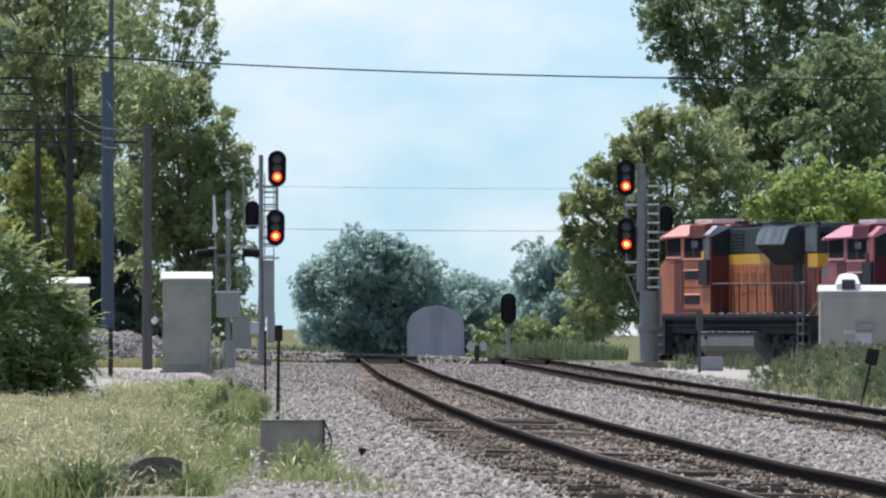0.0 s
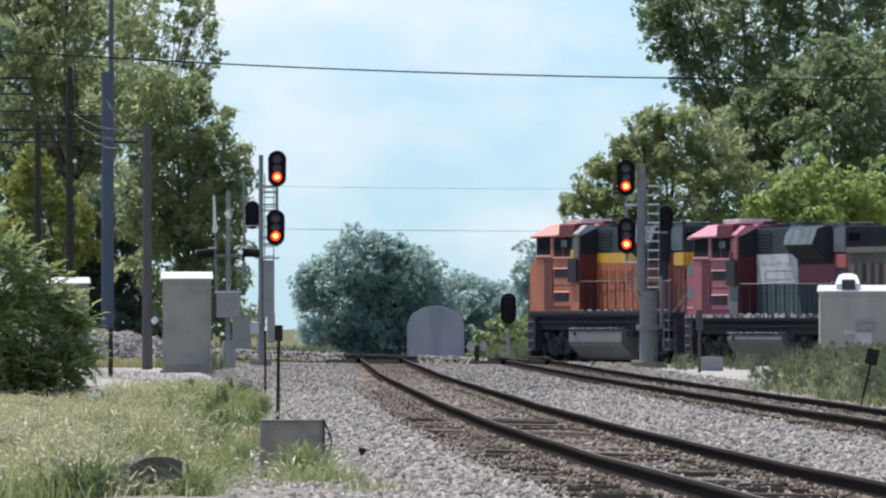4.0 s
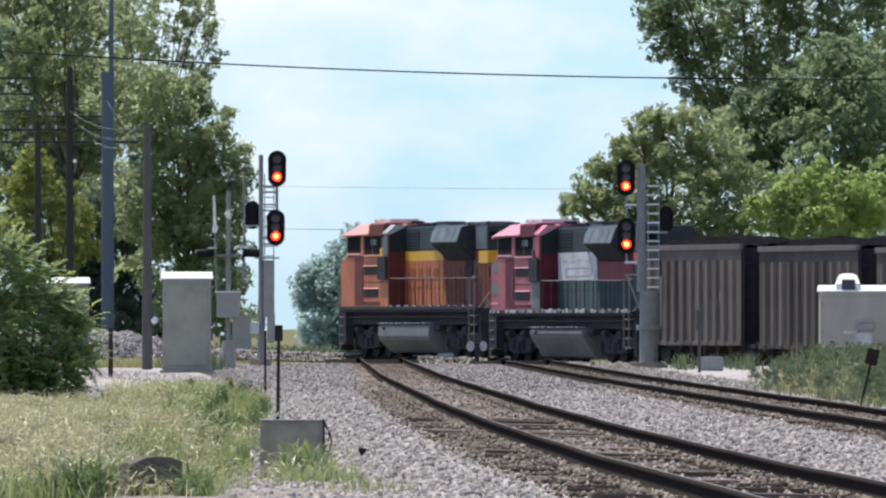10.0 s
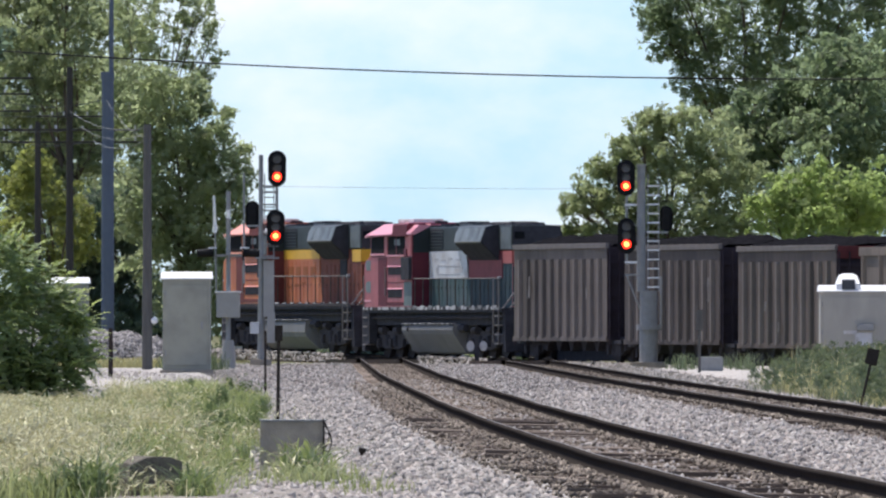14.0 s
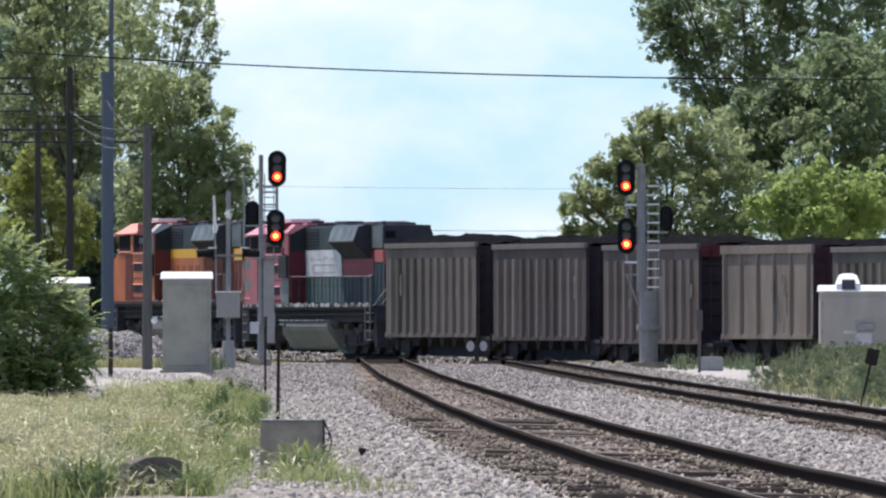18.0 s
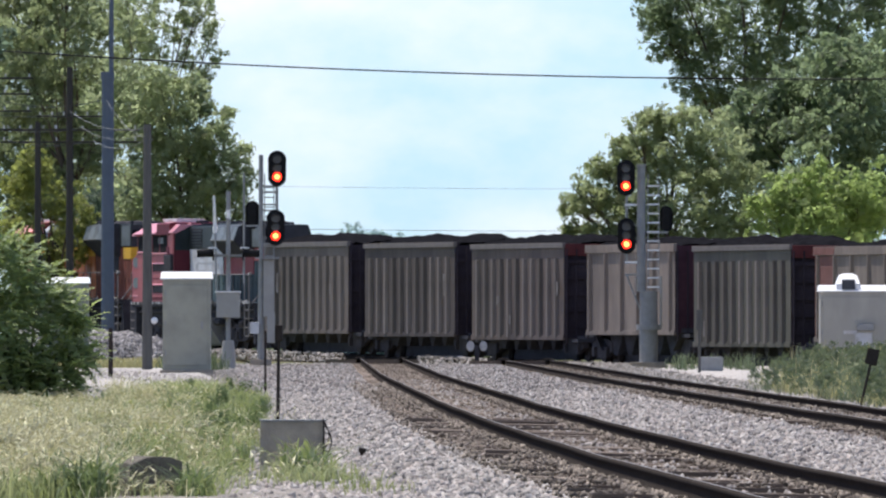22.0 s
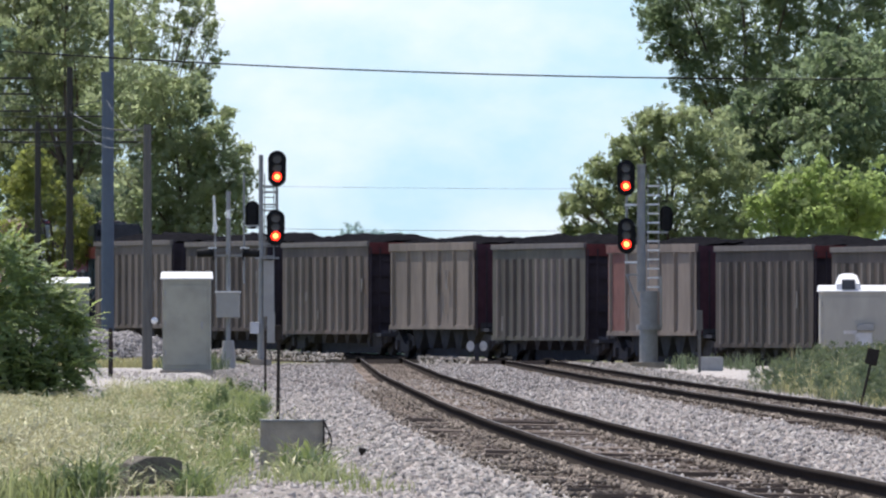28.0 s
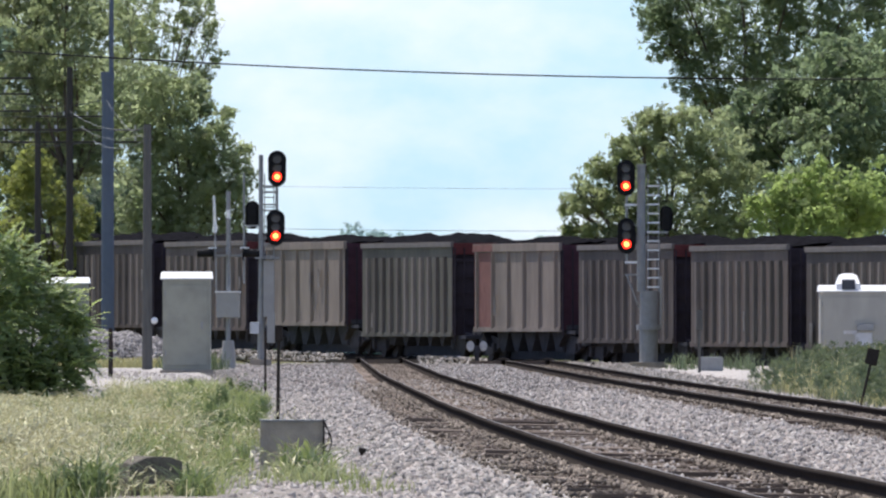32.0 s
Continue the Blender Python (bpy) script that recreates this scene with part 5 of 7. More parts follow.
def ladder(parent, x0, x1, y, z0, z1, step=0.32, thick=0.018, rung=None):
    lad = part("ladder", rod(rod(B(), (x0, y, z0), (x0, y, z1), 0.02, sides=6), (x1, y, z0), (x1, y, z1), 0.02, sides=6), M["galv"], parent)
    n = int((z1 - z0) / step)
    for k in range(n):
        z = z0 + 0.15 + k * step
        part("rung", box(B(), x0 - 0.02, x1 + 0.02, y - 0.02, y + 0.02, z - thick, z + thick), rung or M["galv"], lad)
    return lad


def left_signal():
    D = 553.0
    t = thing("railway_signal", "galvanised signal mast with two heads showing red, ladder beside it", "railway signal", pose(-5.95, D, float(ground_z(-5.95, D))), "mast signals before the crossing")
    part("base", box(B(), -0.35, 0.35, -0.35, 0.35, -0.1, 0.22, 0.03), M["concrete"], t)
    part("mast", rod(rod(B(), (0, 0, 0.2), (0, 0, 2.2), 0.12, 0.10, 14), (0, 0, 2.2), (0, 0, 6.9), 0.085, 0.075, 14), M["galv"], t)
    part("offset_pole", rod(B(), (0.52, 0, 3.9), (0.52, 0, 7.0), 0.05, sides=10), M["galv"], t)
    for z in (5.05, 5.65, 3.95):
        part("bracket", box(box(B(), 0, 0.56, -0.03, 0.03, z, z + 0.06), 0, 0.56, -0.03, 0.03, z + 0.2, z + 0.25), M["galv"], t)
    ladder(t, 0.12, 0.42, 0.12, 1.2, 6.3)
    signal_head(t, 0.53, -0.12, 6.45)
    signal_head(t, 0.48, -0.12, 4.52)
    signal_head(t, -0.28, 0.2, 4.93, lit=False, turn=180, size=0.78)
    part("arm", box(B(), -0.5, 0.0, -0.03, 0.03, 4.55, 4.61), M["galv"], t)
    part("relay_case", box(B(), 0.08, 0.42, -0.18, 0.12, 1.6, 3.45, 0.02), M["silver"], t, "grey relay case on the mast")
    part("relay_case", box(B(), 0.2, 0.46, -0.26, -0.02, 0.75, 1.75, 0.02), M["silver"], t)
    part("junction_box", box(B(), -0.36, -0.06, -0.2, -0.02, 1.05, 1.42, 0.02), M["white"], t, "small white junction box")
    part("platform", box(B(), -0.2, 0.6, -0.3, 0.2, 3.5, 3.55), M["galv"], t)
    return t


def right_signal():
    D = 553.0
    t = thing("railway_signal", "silver signal mast with two heads showing red on a bracket", "railway signal", pose(6.5, D, -0.12), "mast signals before the crossing")
    part("base", box(B(), -0.4, 0.75, -0.4, 0.4, -0.6, 0.10, 0.03), M["concrete"], t)
    part("lower_mast", rod(B(), (0.22, 0, 0.1), (0.22, 0, 2.42), 0.30, 0.29, 20), M["galv"], t, "wide grey lower mast")
    part("collar", rod(B(), (0.22, 0, 1.14), (0.22, 0, 1.32), 0.40, sides=20), M["galv"], t)
    part("mast", rod(B(), (-0.02, 0, 2.4), (-0.02, 0, 6.5), 0.15, 0.13, 16), M["galv"], t)
    ladder(t, 0.20, 0.55, -0.1, 2.4, 6.25, 0.30, 0.026, M["cabinet_white"])
    part("head_pole", rod(B(), (-0.5, 0.02, 3.3), (-0.5, 0.02, 6.5), 0.04, sides=8), M["galv"], t)
    for z in (5.2, 3.32):
        part("bracket", box(B(), -0.56, 0.0, -0.03, 0.03, z, z + 0.07), M["cabinet_white"], t)
    part("brace", rod(B(), (-0.5, 0, 2.95), (-0.08, 0, 1.85), 0.03, sides=8), M["galv"], t)
    part("bracket", box(B(), -0.56, 0.0, -0.03, 0.03, 2.92, 2.98), M["galv"], t)
    part("cable_conduit", rod(B(), (0.62, -0.1, 1.2), (0.62, -0.1, 2.9), 0.04, sides=8), M["silver"], t)
    part("cap", rod(B(), (-0.02, 0, 6.5), (-0.02, 0, 6.56), 0.16, sides=16), M["silver"], t)
    signal_head(t, -0.52, -0.12, 6.12)
    signal_head(t, -0.50, -0.12, 4.22)
    signal_head(t, 0.80, 0.25, 4.78, lit=False, turn=180, size=0.72)
    part("arm", box(B(), 0.0, 0.85, 0.1, 0.16, 4.3, 4.37), M["galv"], t)
    return t


def dwarf_signal():
    t = thing("dwarf_signal", "low black signal head seen from behind on a short post", "railway signal", pose(2.5, 646, float(ground_z(2.5, 646))))
    part("post", rod(B(), (0, 0, 0), (0, 0, 1.2), 0.09, 0.07, 12), M["galv"], t)
    part("base", box(B(), -0.28, 0.28, -0.25, 0.25, -0.1, 0.25, 0.03), M["concrete"], t)
    signal_head(t, 0, 0.0, 1.95, lit=False, turn=180)
    return t


def crossing_flasher():
    D = 520.0
    t = thing("crossing_flasher", "grey road-crossing signal mast with hooded flasher lamps", "crossing signal", pose(-6.6, D, float(ground_z(-6.6, D))))
    part("base", rod(B(), (0, 0, -0.05), (0, 0, 0.85), 0.26, 0.18, 14), M["silver"], t)
    part("mast", rod(B(), (0, 0, 0.8), (0, 0, 5.45), 0.075, 0.07, 14), M["galv"], t)
    b = part("gate_machine", box(B(), -0.36, 0.36, -0.3, 0.3, 1.55, 2.32, 0.03), M["silver"], t, "grey machine box on the mast")
    part("box_lid", box(B(), -0.40, 0.40, -0.34, 0.34, 2.32, 2.36, 0.01), M["cabinet_white"], b)
    part("crossarm", rod(B(), (0, -0.4, 3.5), (0, 0.4, 3.5), 0.045, sides=10), M["galv"], t)
    for s in (-1, 1):
        for d in (-1, 1):
            f = part("flasher", rod(B(), (s * 0.44, d * 0.3, 3.5), (s * 0.48, d * 0.3, 3.5), 0.20, sides=20), M["signal_black"], t)
            part("hood", rod(B(), (s * 0.48, d * 0.3, 3.55), (s * 0.96, d * 0.3, 3.52), 0.13, 0.12, 14), M["signal_black"], f)
            # white strip added for the highlight on the black hood
            part("hood_top", box(B(), min(s * 0.36, s * 0.62), max(s * 0.36, s * 0.62), d * 0.3 - 0.07, d * 0.3 + 0.07, 3.67, 3.72), M["cabinet_white"], f, "white strip painted as sun on the hood")
        part("lamp_arm", box(B(), min(0, s * 0.46), max(0, s * 0.46), -0.04, 0.04, 3.42, 3.50), M["galv"], t)
    part("bell", rod(B(), (-0.40, 0, 4.3), (-0.40, -0.1, 4.3), 0.09, 0.07, 14), M["cabinet_white"], t)
    part("crossbuck_blade", box(B(), -0.05, 0.05, -0.6, 0.6, 4.6, 4.85), M["cabinet_white"], t, m=None)
    part("gate_arm", rod(B(), (-0.40, -0.25, 4.15), (-0.44, -0.25, 5.3), 0.06, 0.035, 8), M["cabinet_white"], t, "white weathered raised gate arm")
    part("gate_arm_support", rod(B(), (-0.36, -0.25, 2.2), (-0.40, -0.25, 4.15), 0.025, 0.025, 8), M["galv"], t)
    part("tip_arm", rod(B(), (0.48, 0.1, 2.6), (0.48, 0.1, 6.0), 0.035, 0.03, 8), M["galv"], t)
    # added box that stands for an unidentified pale patch in the background
    u = thing("equipment_box", "plain pale-grey box for an unidentified patch beyond the crossing line", "equipment box", pose(-7.89, 664, float(ground_z(-7.89, 664))))
    part("body", box(B(), -0.37, 0.37, -0.3, 0.3, -0.05, 1.55, 0.02), M["silver"], u)
    part("lid", box(B(), -0.40, 0.40, -0.33, 0.33, 1.55, 1.6, 0.01), M["silver"], u)
    return t


def hipped(x0, x1, y0, y1, z0, z1):
    """A low housing with an upright rim and sides that slope to a smaller flat top."""
    bm = B()
    h, w = z1 - z0, x1 - x0
    rings = [[bm.verts.new(v) for v in ((a, c, z), (b, c, z), (b, d, z), (a, d, z))] for a, b, c, d, z in ((x0, x1, y0, y1, z0), (x0, x1, y0 + 0.05, y1, z0 + 0.35 * h), (x0 + 0.13 * w, x1 - 0.13 * w, y0 + 0.5, y1 - 0.3, z0 + 0.88 * h), (x0 + 0.3 * w, x1 - 0.3 * w, y0 + 0.7, y1 - 0.5, z1))]
    for lo, hi in zip(rings, rings[1:]):
        for i in range(4):
            bm.faces.new((lo[i], lo[(i + 1) % 4], hi[(i + 1) % 4], hi[i]))
    bm.faces.new(rings[-1])
    bm.faces.new(rings[0][::-1])
    bmesh.ops.recalc_face_normals(bm, faces=bm.faces)
    return bm


M["scrap_red"] = mat("red_plastic", (0.62, 0.05, 0.05), 0.5, 0, 0.1, 6.0)
M["dark_concrete"] = mat("dark_weathered_concrete", (0.37, 0.325, 0.265), 0.9, 0, 0.25, 5.0, 0.5, 40, second=(0.27, 0.25, 0.225), second_scale=3.0)
M["dark_box"] = mat("dark_blue_grey_steel", (0.07, 0.075, 0.085), 0.6, 0, 0.2, 4.0)


def cabinet(name, label, x, y, w, d, h, parts):
    t = thing(name, label, "equipment cabinet", pose(x, y, float(ground_z(x, y))), "signal cabinets")
    part("plinth", box(B(), -w / 2 - 0.08, w / 2 + 0.08, -d / 2 - 0.08, d / 2 + 0.08, -0.15, 0.12, 0.02), M["concrete"], t)
    part("body", box(B(), -w / 2, w / 2, -d / 2, d / 2, 0.12, h - 0.14, 0.02), parts.get("paint", M["cabinet"]), t)
    e = 0.06
    bm = B()
    lo = [bm.verts.new(v) for v in ((-w / 2 - e, -d / 2 - e, h - 0.15), (w / 2 + e, -d / 2 - e, h - 0.15), (w / 2 + e, d / 2 + e, h - 0.15), (-w / 2 - e, d / 2 + e, h - 0.15))]
    li = [bm.verts.new((v.co.x, v.co.y, h - 0.12)) for v in lo]
    hi = [bm.verts.new(v) for v in ((-w / 2 - 0.035, -d / 2 + 0.2, h + 0.05), (w / 2 + 0.035, -d / 2 + 0.2, h + 0.05), (w / 2 + 0.035, d / 2 - 0.2, h + 0.05), (-w / 2 - 0.035, d / 2 - 0.2, h + 0.05))]
    for a, b in ((lo, li), (li, hi)):
        for i in range(4):
            bm.faces.new((a[i], a[(i + 1) % 4], b[(i + 1) % 4], b[i]))
    bm.faces.new(hi)
    bm.faces.new(lo[::-1])
    bmesh.ops.recalc_face_normals(bm, faces=bm.faces)
    part("roof", bm, M["cabinet_white"], t, "sunlit white sheet-metal roof")
    dr = part("door", box(B(), -w / 2 + 0.08, w / 2 - 0.08, -d / 2 - 0.03, -d / 2 + 0.01, 0.24, h - 0.3, 0.012), parts.get("paint", M["cabinet"]), t)
    part("door_handle", box(B(), w / 2 - 0.26, w / 2 - 0.2, -d / 2 - 0.07, -d / 2 - 0.03, h * 0.45, h * 0.45 + 0.2, 0.01), M["galv"], dr)
    for k in range(3):
        part("hinge", rod(B(), (-w / 2 + 0.07, -d / 2 - 0.03, 0.5 + k * (h - 1.1) / 2), (-w / 2 + 0.07, -d / 2 - 0.03, 0.64 + k * (h - 1.1) / 2), 0.02, sides=8), M["galv"], dr)
    return t


def make_cabinets():
    a = cabinet("signal_cabinet", "tall grey-green signal cabinet with a white roof on gravel", -6.75, 446, 1.26, 1.2, 2.66, {})
    b = cabinet("signal_cabinet", "grey signal cabinet with a white roof behind a bush", -11.75, 525, 1.5, 1.6, 2.75, {})
    c = cabinet("signal_bungalow", "wide grey signal bungalow with a white roof and vent", 13.45, 510, 4.2, 2.2, 2.74, {"paint": M["bungalow"]})
    v = part("roof_vent", hipped(-1.62, -0.90, -1.1, 0.5, 2.66, 3.14), M["cabinet_white"], c, "sunlit white vent cap on the roof")
    part("vent_box", box(B(), -1.45, -1.05, -1.14, -0.8, 2.66, 2.96, 0.01), M["dark_box"], v, "dark vent opening under its cap")
    part("notice_plate", box(B(), -1.05, -0.55, -1.15, -1.125, 1.0, 1.36), M["white"], c, "pale notice plate")
    part("notice_plate", box(B(), -1.40, -1.0, -1.15, -1.125, 1.32, 1.42), M["white"], c)
    part("wall_lamp", box(B(), -1.0, -0.5, -1.28, -1.125, 1.42, 1.62, 0.02), M["galv"], c)


def post(name, label, x, y, h, r, material, lean=0.0, cap=None):
    t = thing(name, label, "post", pose(x, y, float(ground_z(x, y)) - 0.05, 0, lean, 0))
    part("shaft", rod(B(), (0, 0, 0), (0, 0, h), r, r * 0.9, 8), material, t)
    if cap:
        part("cap", box(B(), -cap[0] / 2, cap[0] / 2, -0.05, 0.05, h - cap[1], h, 0.01), material, t)
    return t


def utility_pole(x, y, h, r, arms, label, material=None):
    t = thing("utility_pole", label, "utility pole", pose(x, y, float(ground_z(x, y)) - 0.1), "trackside poles")
    part("pole", rod(B(), (0, 0, 0), (0, 0, h), r, r * 0.72, 12), material or M["pole_wood"], t)
    for z, half in arms:
        a = part("crossarm", box(B(), -half, half, -0.16, -0.06, z - 0.03, z + 0.03, 0.006), M["pole_dark"], t)
        for k in range(6):
            xx = -half + 0.12 + k * (2 * half - 0.24) / 5
            # white colour stands for the glint of the glass
            part("insulator", rod(B(), (xx, -0.11, z + 0.05), (xx, -0.11, z + 0.16), 0.03, 0.02, 8), M["target"], a)
    return t


def cable(name, label, a, b, sag, r, material=None, n=40):
    a, b = Vector(a), Vector(b)
    pts = []
    for i in range(n + 1):
        k = i / n
        p = a.lerp(b, k)
        p.z -= 4 * sag * k * (1 - k)
        pts.append(p)
    across = Vector((b - a).to_track_quat("Y", "Z") @ Vector((1, 0, 0)))
    vs, fs = [], []
    for i, p in enumerate(pts):
        for k in range(6):
            w = k * math.tau / 6
            vs.append(p + across * (r * math.cos(w)) + Vector((0, 0, r * math.sin(w))))
        if i:
            fs += [((i - 1) * 6 + k, i * 6 + k, i * 6 + (k + 1) % 6, (i - 1) * 6 + (k + 1) % 6) for k in range(6)]
    ob = mesh_np(name, vs, fs, material or M["wire"], True)
    return tagged(ob, label, "cable")


def make_posts_and_wires():
    p = utility_pole(-8.32, 476, 7.05, 0.15, [], "bare grey wooden utility pole on the gravel with a white lamp")
    bm = B()
    bmesh.ops.create_icosphere(bm, subdivisions=2, radius=0.10, matrix=Matrix.Translation((0.20, -0.1, 1.52)))
    part("lamp_globe", bm, M["cabinet_white"], p, "small white sunlit globe")
    part("lamp_bracket", rod(B(), (0, 0, 1.52), (0.14, -0.08, 1.52), 0.02, sides=6), M["galv"], p)
    utility_pole(-12.4, 562, 10.0, 0.14, [(8.35, 1.1), (7.9, 2.3), (7.5, 2.3)], "dark wooden utility pole with crossarms and insulators", M["pole_dark"])
    utility_pole(-14.9, 622, 8.9, 0.14, [(8.6, 1.2)], "dark wooden utility pole among the trees", M["pole_dark"])
    utility_pole(-16.5, 590, 10.4, 0.14, [(10.0, 2.2), (9.45, 2.15), (8.85, 2.15)], "wooden utility pole with three crossarms", M["pole_dark"])
    t = thing("radio_mast", "slim blue-grey steel mast with a thin upper section", "mast", pose(-11.1, 560, float(ground_z(-11.1, 560)) - 0.1))
    part("lower_tube", rod(B(), (0, 0, 0), (0, 0, 9.75), 0.22, 0.20, 14), M["pole_steel"], t)
    part("upper_tube", rod(B(), (0.12, 0, 9.3), (0.12, 0, 16.5), 0.085, 0.06, 10), M["pole_steel"], t)
    part("clamp", rod(B(), (0.0, 0, 9.5), (0.0, 0, 9.78), 0.23, sides=14), M["pole_steel"], t)
    post("marker_post", "dark thin steel marker post with a small box", -2.07, 212, 1.36, 0.022, M["rust_post"], 0.5, (0.10, 0.2))
    post("steel_post", "short dark steel post", -3.55, 338, 1.22, 0.025, M["rust_post"])
    post("steel_post", "short dark rusty post on the gravel", -8.25, 420, 1.3, 0.06, M["rust_post"])
    post("leaning_post", "dark steel post leaning over in the weeds", 6.71, 272, 0.98, 0.024, M["rust_post"], 13.0, (0.2, 0.26))
    post("steel_post", "grey thin post with a narrow box on top", 7.0, 462, 1.76, 0.045, M["pole_wood"], 0, (0.18, 0.55))
    u = thing("junction_pedestal", "low pale-grey junction pedestal in the weeds", "pedestal", pose(7.45, 470, float(ground_z(7.45, 470))))
    part("body", box(B(), -0.33, 0.33, -0.2, 0.2, -0.05, 0.42, 0.04), M["galv"], u)
    # concrete block with steel edge in the grass
    blk = thing("concrete_block", "weathered grey concrete foundation block in the grass", "concrete block", pose(-1.35, 152, float(ground_z(-1.35, 152)) - 0.1))
    part("block", box(B(), -0.29, 0.29, -0.25, 0.25, 0, 0.52, 0.012), M["dark_concrete"], blk)
    part("steel_lip", box(B(), -0.30, 0.30, -0.26, 0.26, 0.52, 0.535), M["galv"], blk)
    part("anchor_bolt", rod(B(), (0.28, -0.27, 0.2), (0.28, -0.27, 0.53), 0.008, sides=6), M["rust_post"], blk)
    for q in range(2):
        bm, last = B(), None
        for i in range(9):
            w = math.pi * i / 8
            p = Vector((0.27 + 0.06 * math.sin(w) + 0.02 * q, -0.27 - 0.02 * q, 0.54 - 0.30 * i / 8 - 0.05 * q))
            if last is not None:
                rod(bm, last, p, 0.006, sides=5)
            last = p
        part("wire_loop", bm, M["rust_post"], blk, "thin rusty wire loop")
    post("iron_stake", "small dark iron stake in the ballast", -0.81, 166, 0.14, 0.016, M["rust_post"], 9.0, (0.07, 0.05))
    s = thing("old_tie_stub", "dark rotten end of a wooden tie in the grass", "wooden tie", pose(-2.2, 128, float(ground_z(-2.2, 128)) - 0.03, 0, 0, 6))
    bm = box(B(), -0.21, 0.19, -0.5, 0.5, 0, 0.33, 0.012)
    bmesh.ops.subdivide_edges(bm, edges=bm.edges, cuts=3, use_grid_fill=True)
    for v in bm.verts:
        v.co += Vector((noise.noise(v.co * 9), noise.noise(v.co * 9 + Vector((5, 0, 0))), 0.9 * noise.noise(v.co * 9 + Vector((0, 7, 0))))) * 0.024
        v.co.z -= 1.3 * v.co.x ** 2 * (v.co.z > 0.2)
    part("stub", bm, M["old_wood"], s)
    rx = float(main_x(143.5)) - 0.62
    sc = thing("plastic_scrap", "small red plastic scrap lying beside the rail", "litter", pose(rx, 143.5, -0.19, 0, 0, 20))
    part("scrap", prism(B(), [(-0.04, 0.0), (0.05, 0.0), (0.035, 0.12), (-0.02, 0.14)], -0.05, 0.05), M["scrap_red"], sc)
    # white twin markers at the crossing
    mk = thing("switch_target", "pair of white rounded targets on a low stand", "switch stand", pose(1.16, 578, float(ground_z(1.16, 578))))
    part("stand", box(B(), -0.08, 0.08, -0.1, 0.1, -0.05, 0.8), M["black"], mk)
    for sx in (-1, 1):
        bm = rod(B(), (sx * 0.22, -0.02, 0.60), (sx * 0.22, 0.02, 0.60), 0.135, sides=20)
        bmesh.ops.scale(bm, vec=(1, 1, 1.3), verts=bm.verts)
        part("target", bm, M["target"], mk, "white oval target")
    # cables and the poles that carry them
    for x, h in ((-14.5, 8.9), (15.5, 8.0)):
        utility_pole(x, 428.08, h, 0.14, [], "wooden utility pole that carries the overhead cable")
    for x, h in ((-60, 17.0), (60, 16.2)):
        utility_pole(x, 1500.05, h, 0.2, [(h - 1.9, 1.5)], "distant wooden power pole", M["pole_dark"])
    cable("overhead_cable", "black sagging overhead cable", (-14.5, 428, 8.36), (15.5, 428, 7.45), 0.36, 0.021)
    cable("distant_power_line", "thin distant power line", (-60, 1500, 11.0), (60, 1500, 10.2), 1.0, 0.022)
    cable("distant_power_line", "thin distant power line", (-60, 1500, 14.8), (60, 1500, 13.9), 1.0, 0.014)
    for k, (z0, z1) in enumerate(((8.15, 8.3), (7.65, 7.75), (7.2, 7.3), (8.4, 8.7))):
        cable("pole_line_wire", "thin wire between the trackside poles", (-16.5 + k * 0.4, 589.7, z0 + 0.6), (-12.4 + k * 0.4, 561.7, z1), 0.25, 0.012)
        cable("pole_line_wire", "thin wire between the trackside poles", (-12.4 + k * 0.4, 561.7, z1), (-8.3 + k * 0.05, 476, 6.75 - k * 0.12), 0.3, 0.007, M["galv"])


def distant_shed():
    t = thing("distant_shed", "small pale shed with a rounded roof far down the track", "shed", pose(-0.55, 1250, float(ground_z(-0.55, 1250)) + 0.1))
    o = [(-2.1, -0.4), (-2.1, 2.9), (-1.7, 3.6), (-0.9, 4.05), (0, 4.2), (0.9, 4.05), (1.7, 3.6), (2.1, 2.9), (2.1, -0.4)]
    part("shell", prism(B(), o, -3, 3), M["shed"], t)
    part("door", box(B(), -1.2, 1.2, -3.05, -2.99, 0, 2.4), M["shed"], t)
    # ribs added for the shimmer's upright stripes
    for k in range(11):
        x = -1.9 + k * 0.38
        part("sheet_rib", box(B(), x - 0.05, x + 0.05, -3.06, -3.0, -0.3, 3.0 + 1.0 * math.cos(x * 0.75)), M["shed"], t)


left_signal()
right_signal()
dwarf_signal()
crossing_flasher()
make_cabinets()
make_posts_and_wires()
distant_shed()


# ---- stones, grass and weeds ----
M["blade"] = mat("green_grass_blade", (0.175, 0.225, 0.080), 0.7, 0, 0.55, 4.0, rnd=0.45, island=True, stretch=(1, 0.3, 1), second=(0.30, 0.285, 0.155), second_scale=0.9, second_at=(0.5, 0.65), through_light=0.35, through_colour=(0.36, 0.41, 0.15))
M["dry_blade"] = mat("dry_grass_blade", (0.53, 0.49, 0.28), 0.75, 0, 0.5, 4.0, rnd=0.4, island=True, stretch=(1, 0.3, 1), second=(0.28, 0.28, 0.12), second_scale=0.7, through_light=0.35, through_colour=(0.42, 0.37, 0.15))
M["seed_head"] = mat("pale_seed_head", (0.74, 0.71, 0.47), 0.85, 0, 0.45, 3.0, rnd=0.5, island=True, through_light=0.3, through_colour=(0.55, 0.48, 0.26))
M["pale_blade"] = mat("pale_grass_blade", (0.285, 0.30, 0.16), 0.7, 0, 0.55, 5.0, rnd=0.45, island=True, stretch=(1, 0.3, 1), second=(0.18, 0.22, 0.10), second_scale=0.7, through_light=0.35, through_colour=(0.40, 0.44, 0.20))
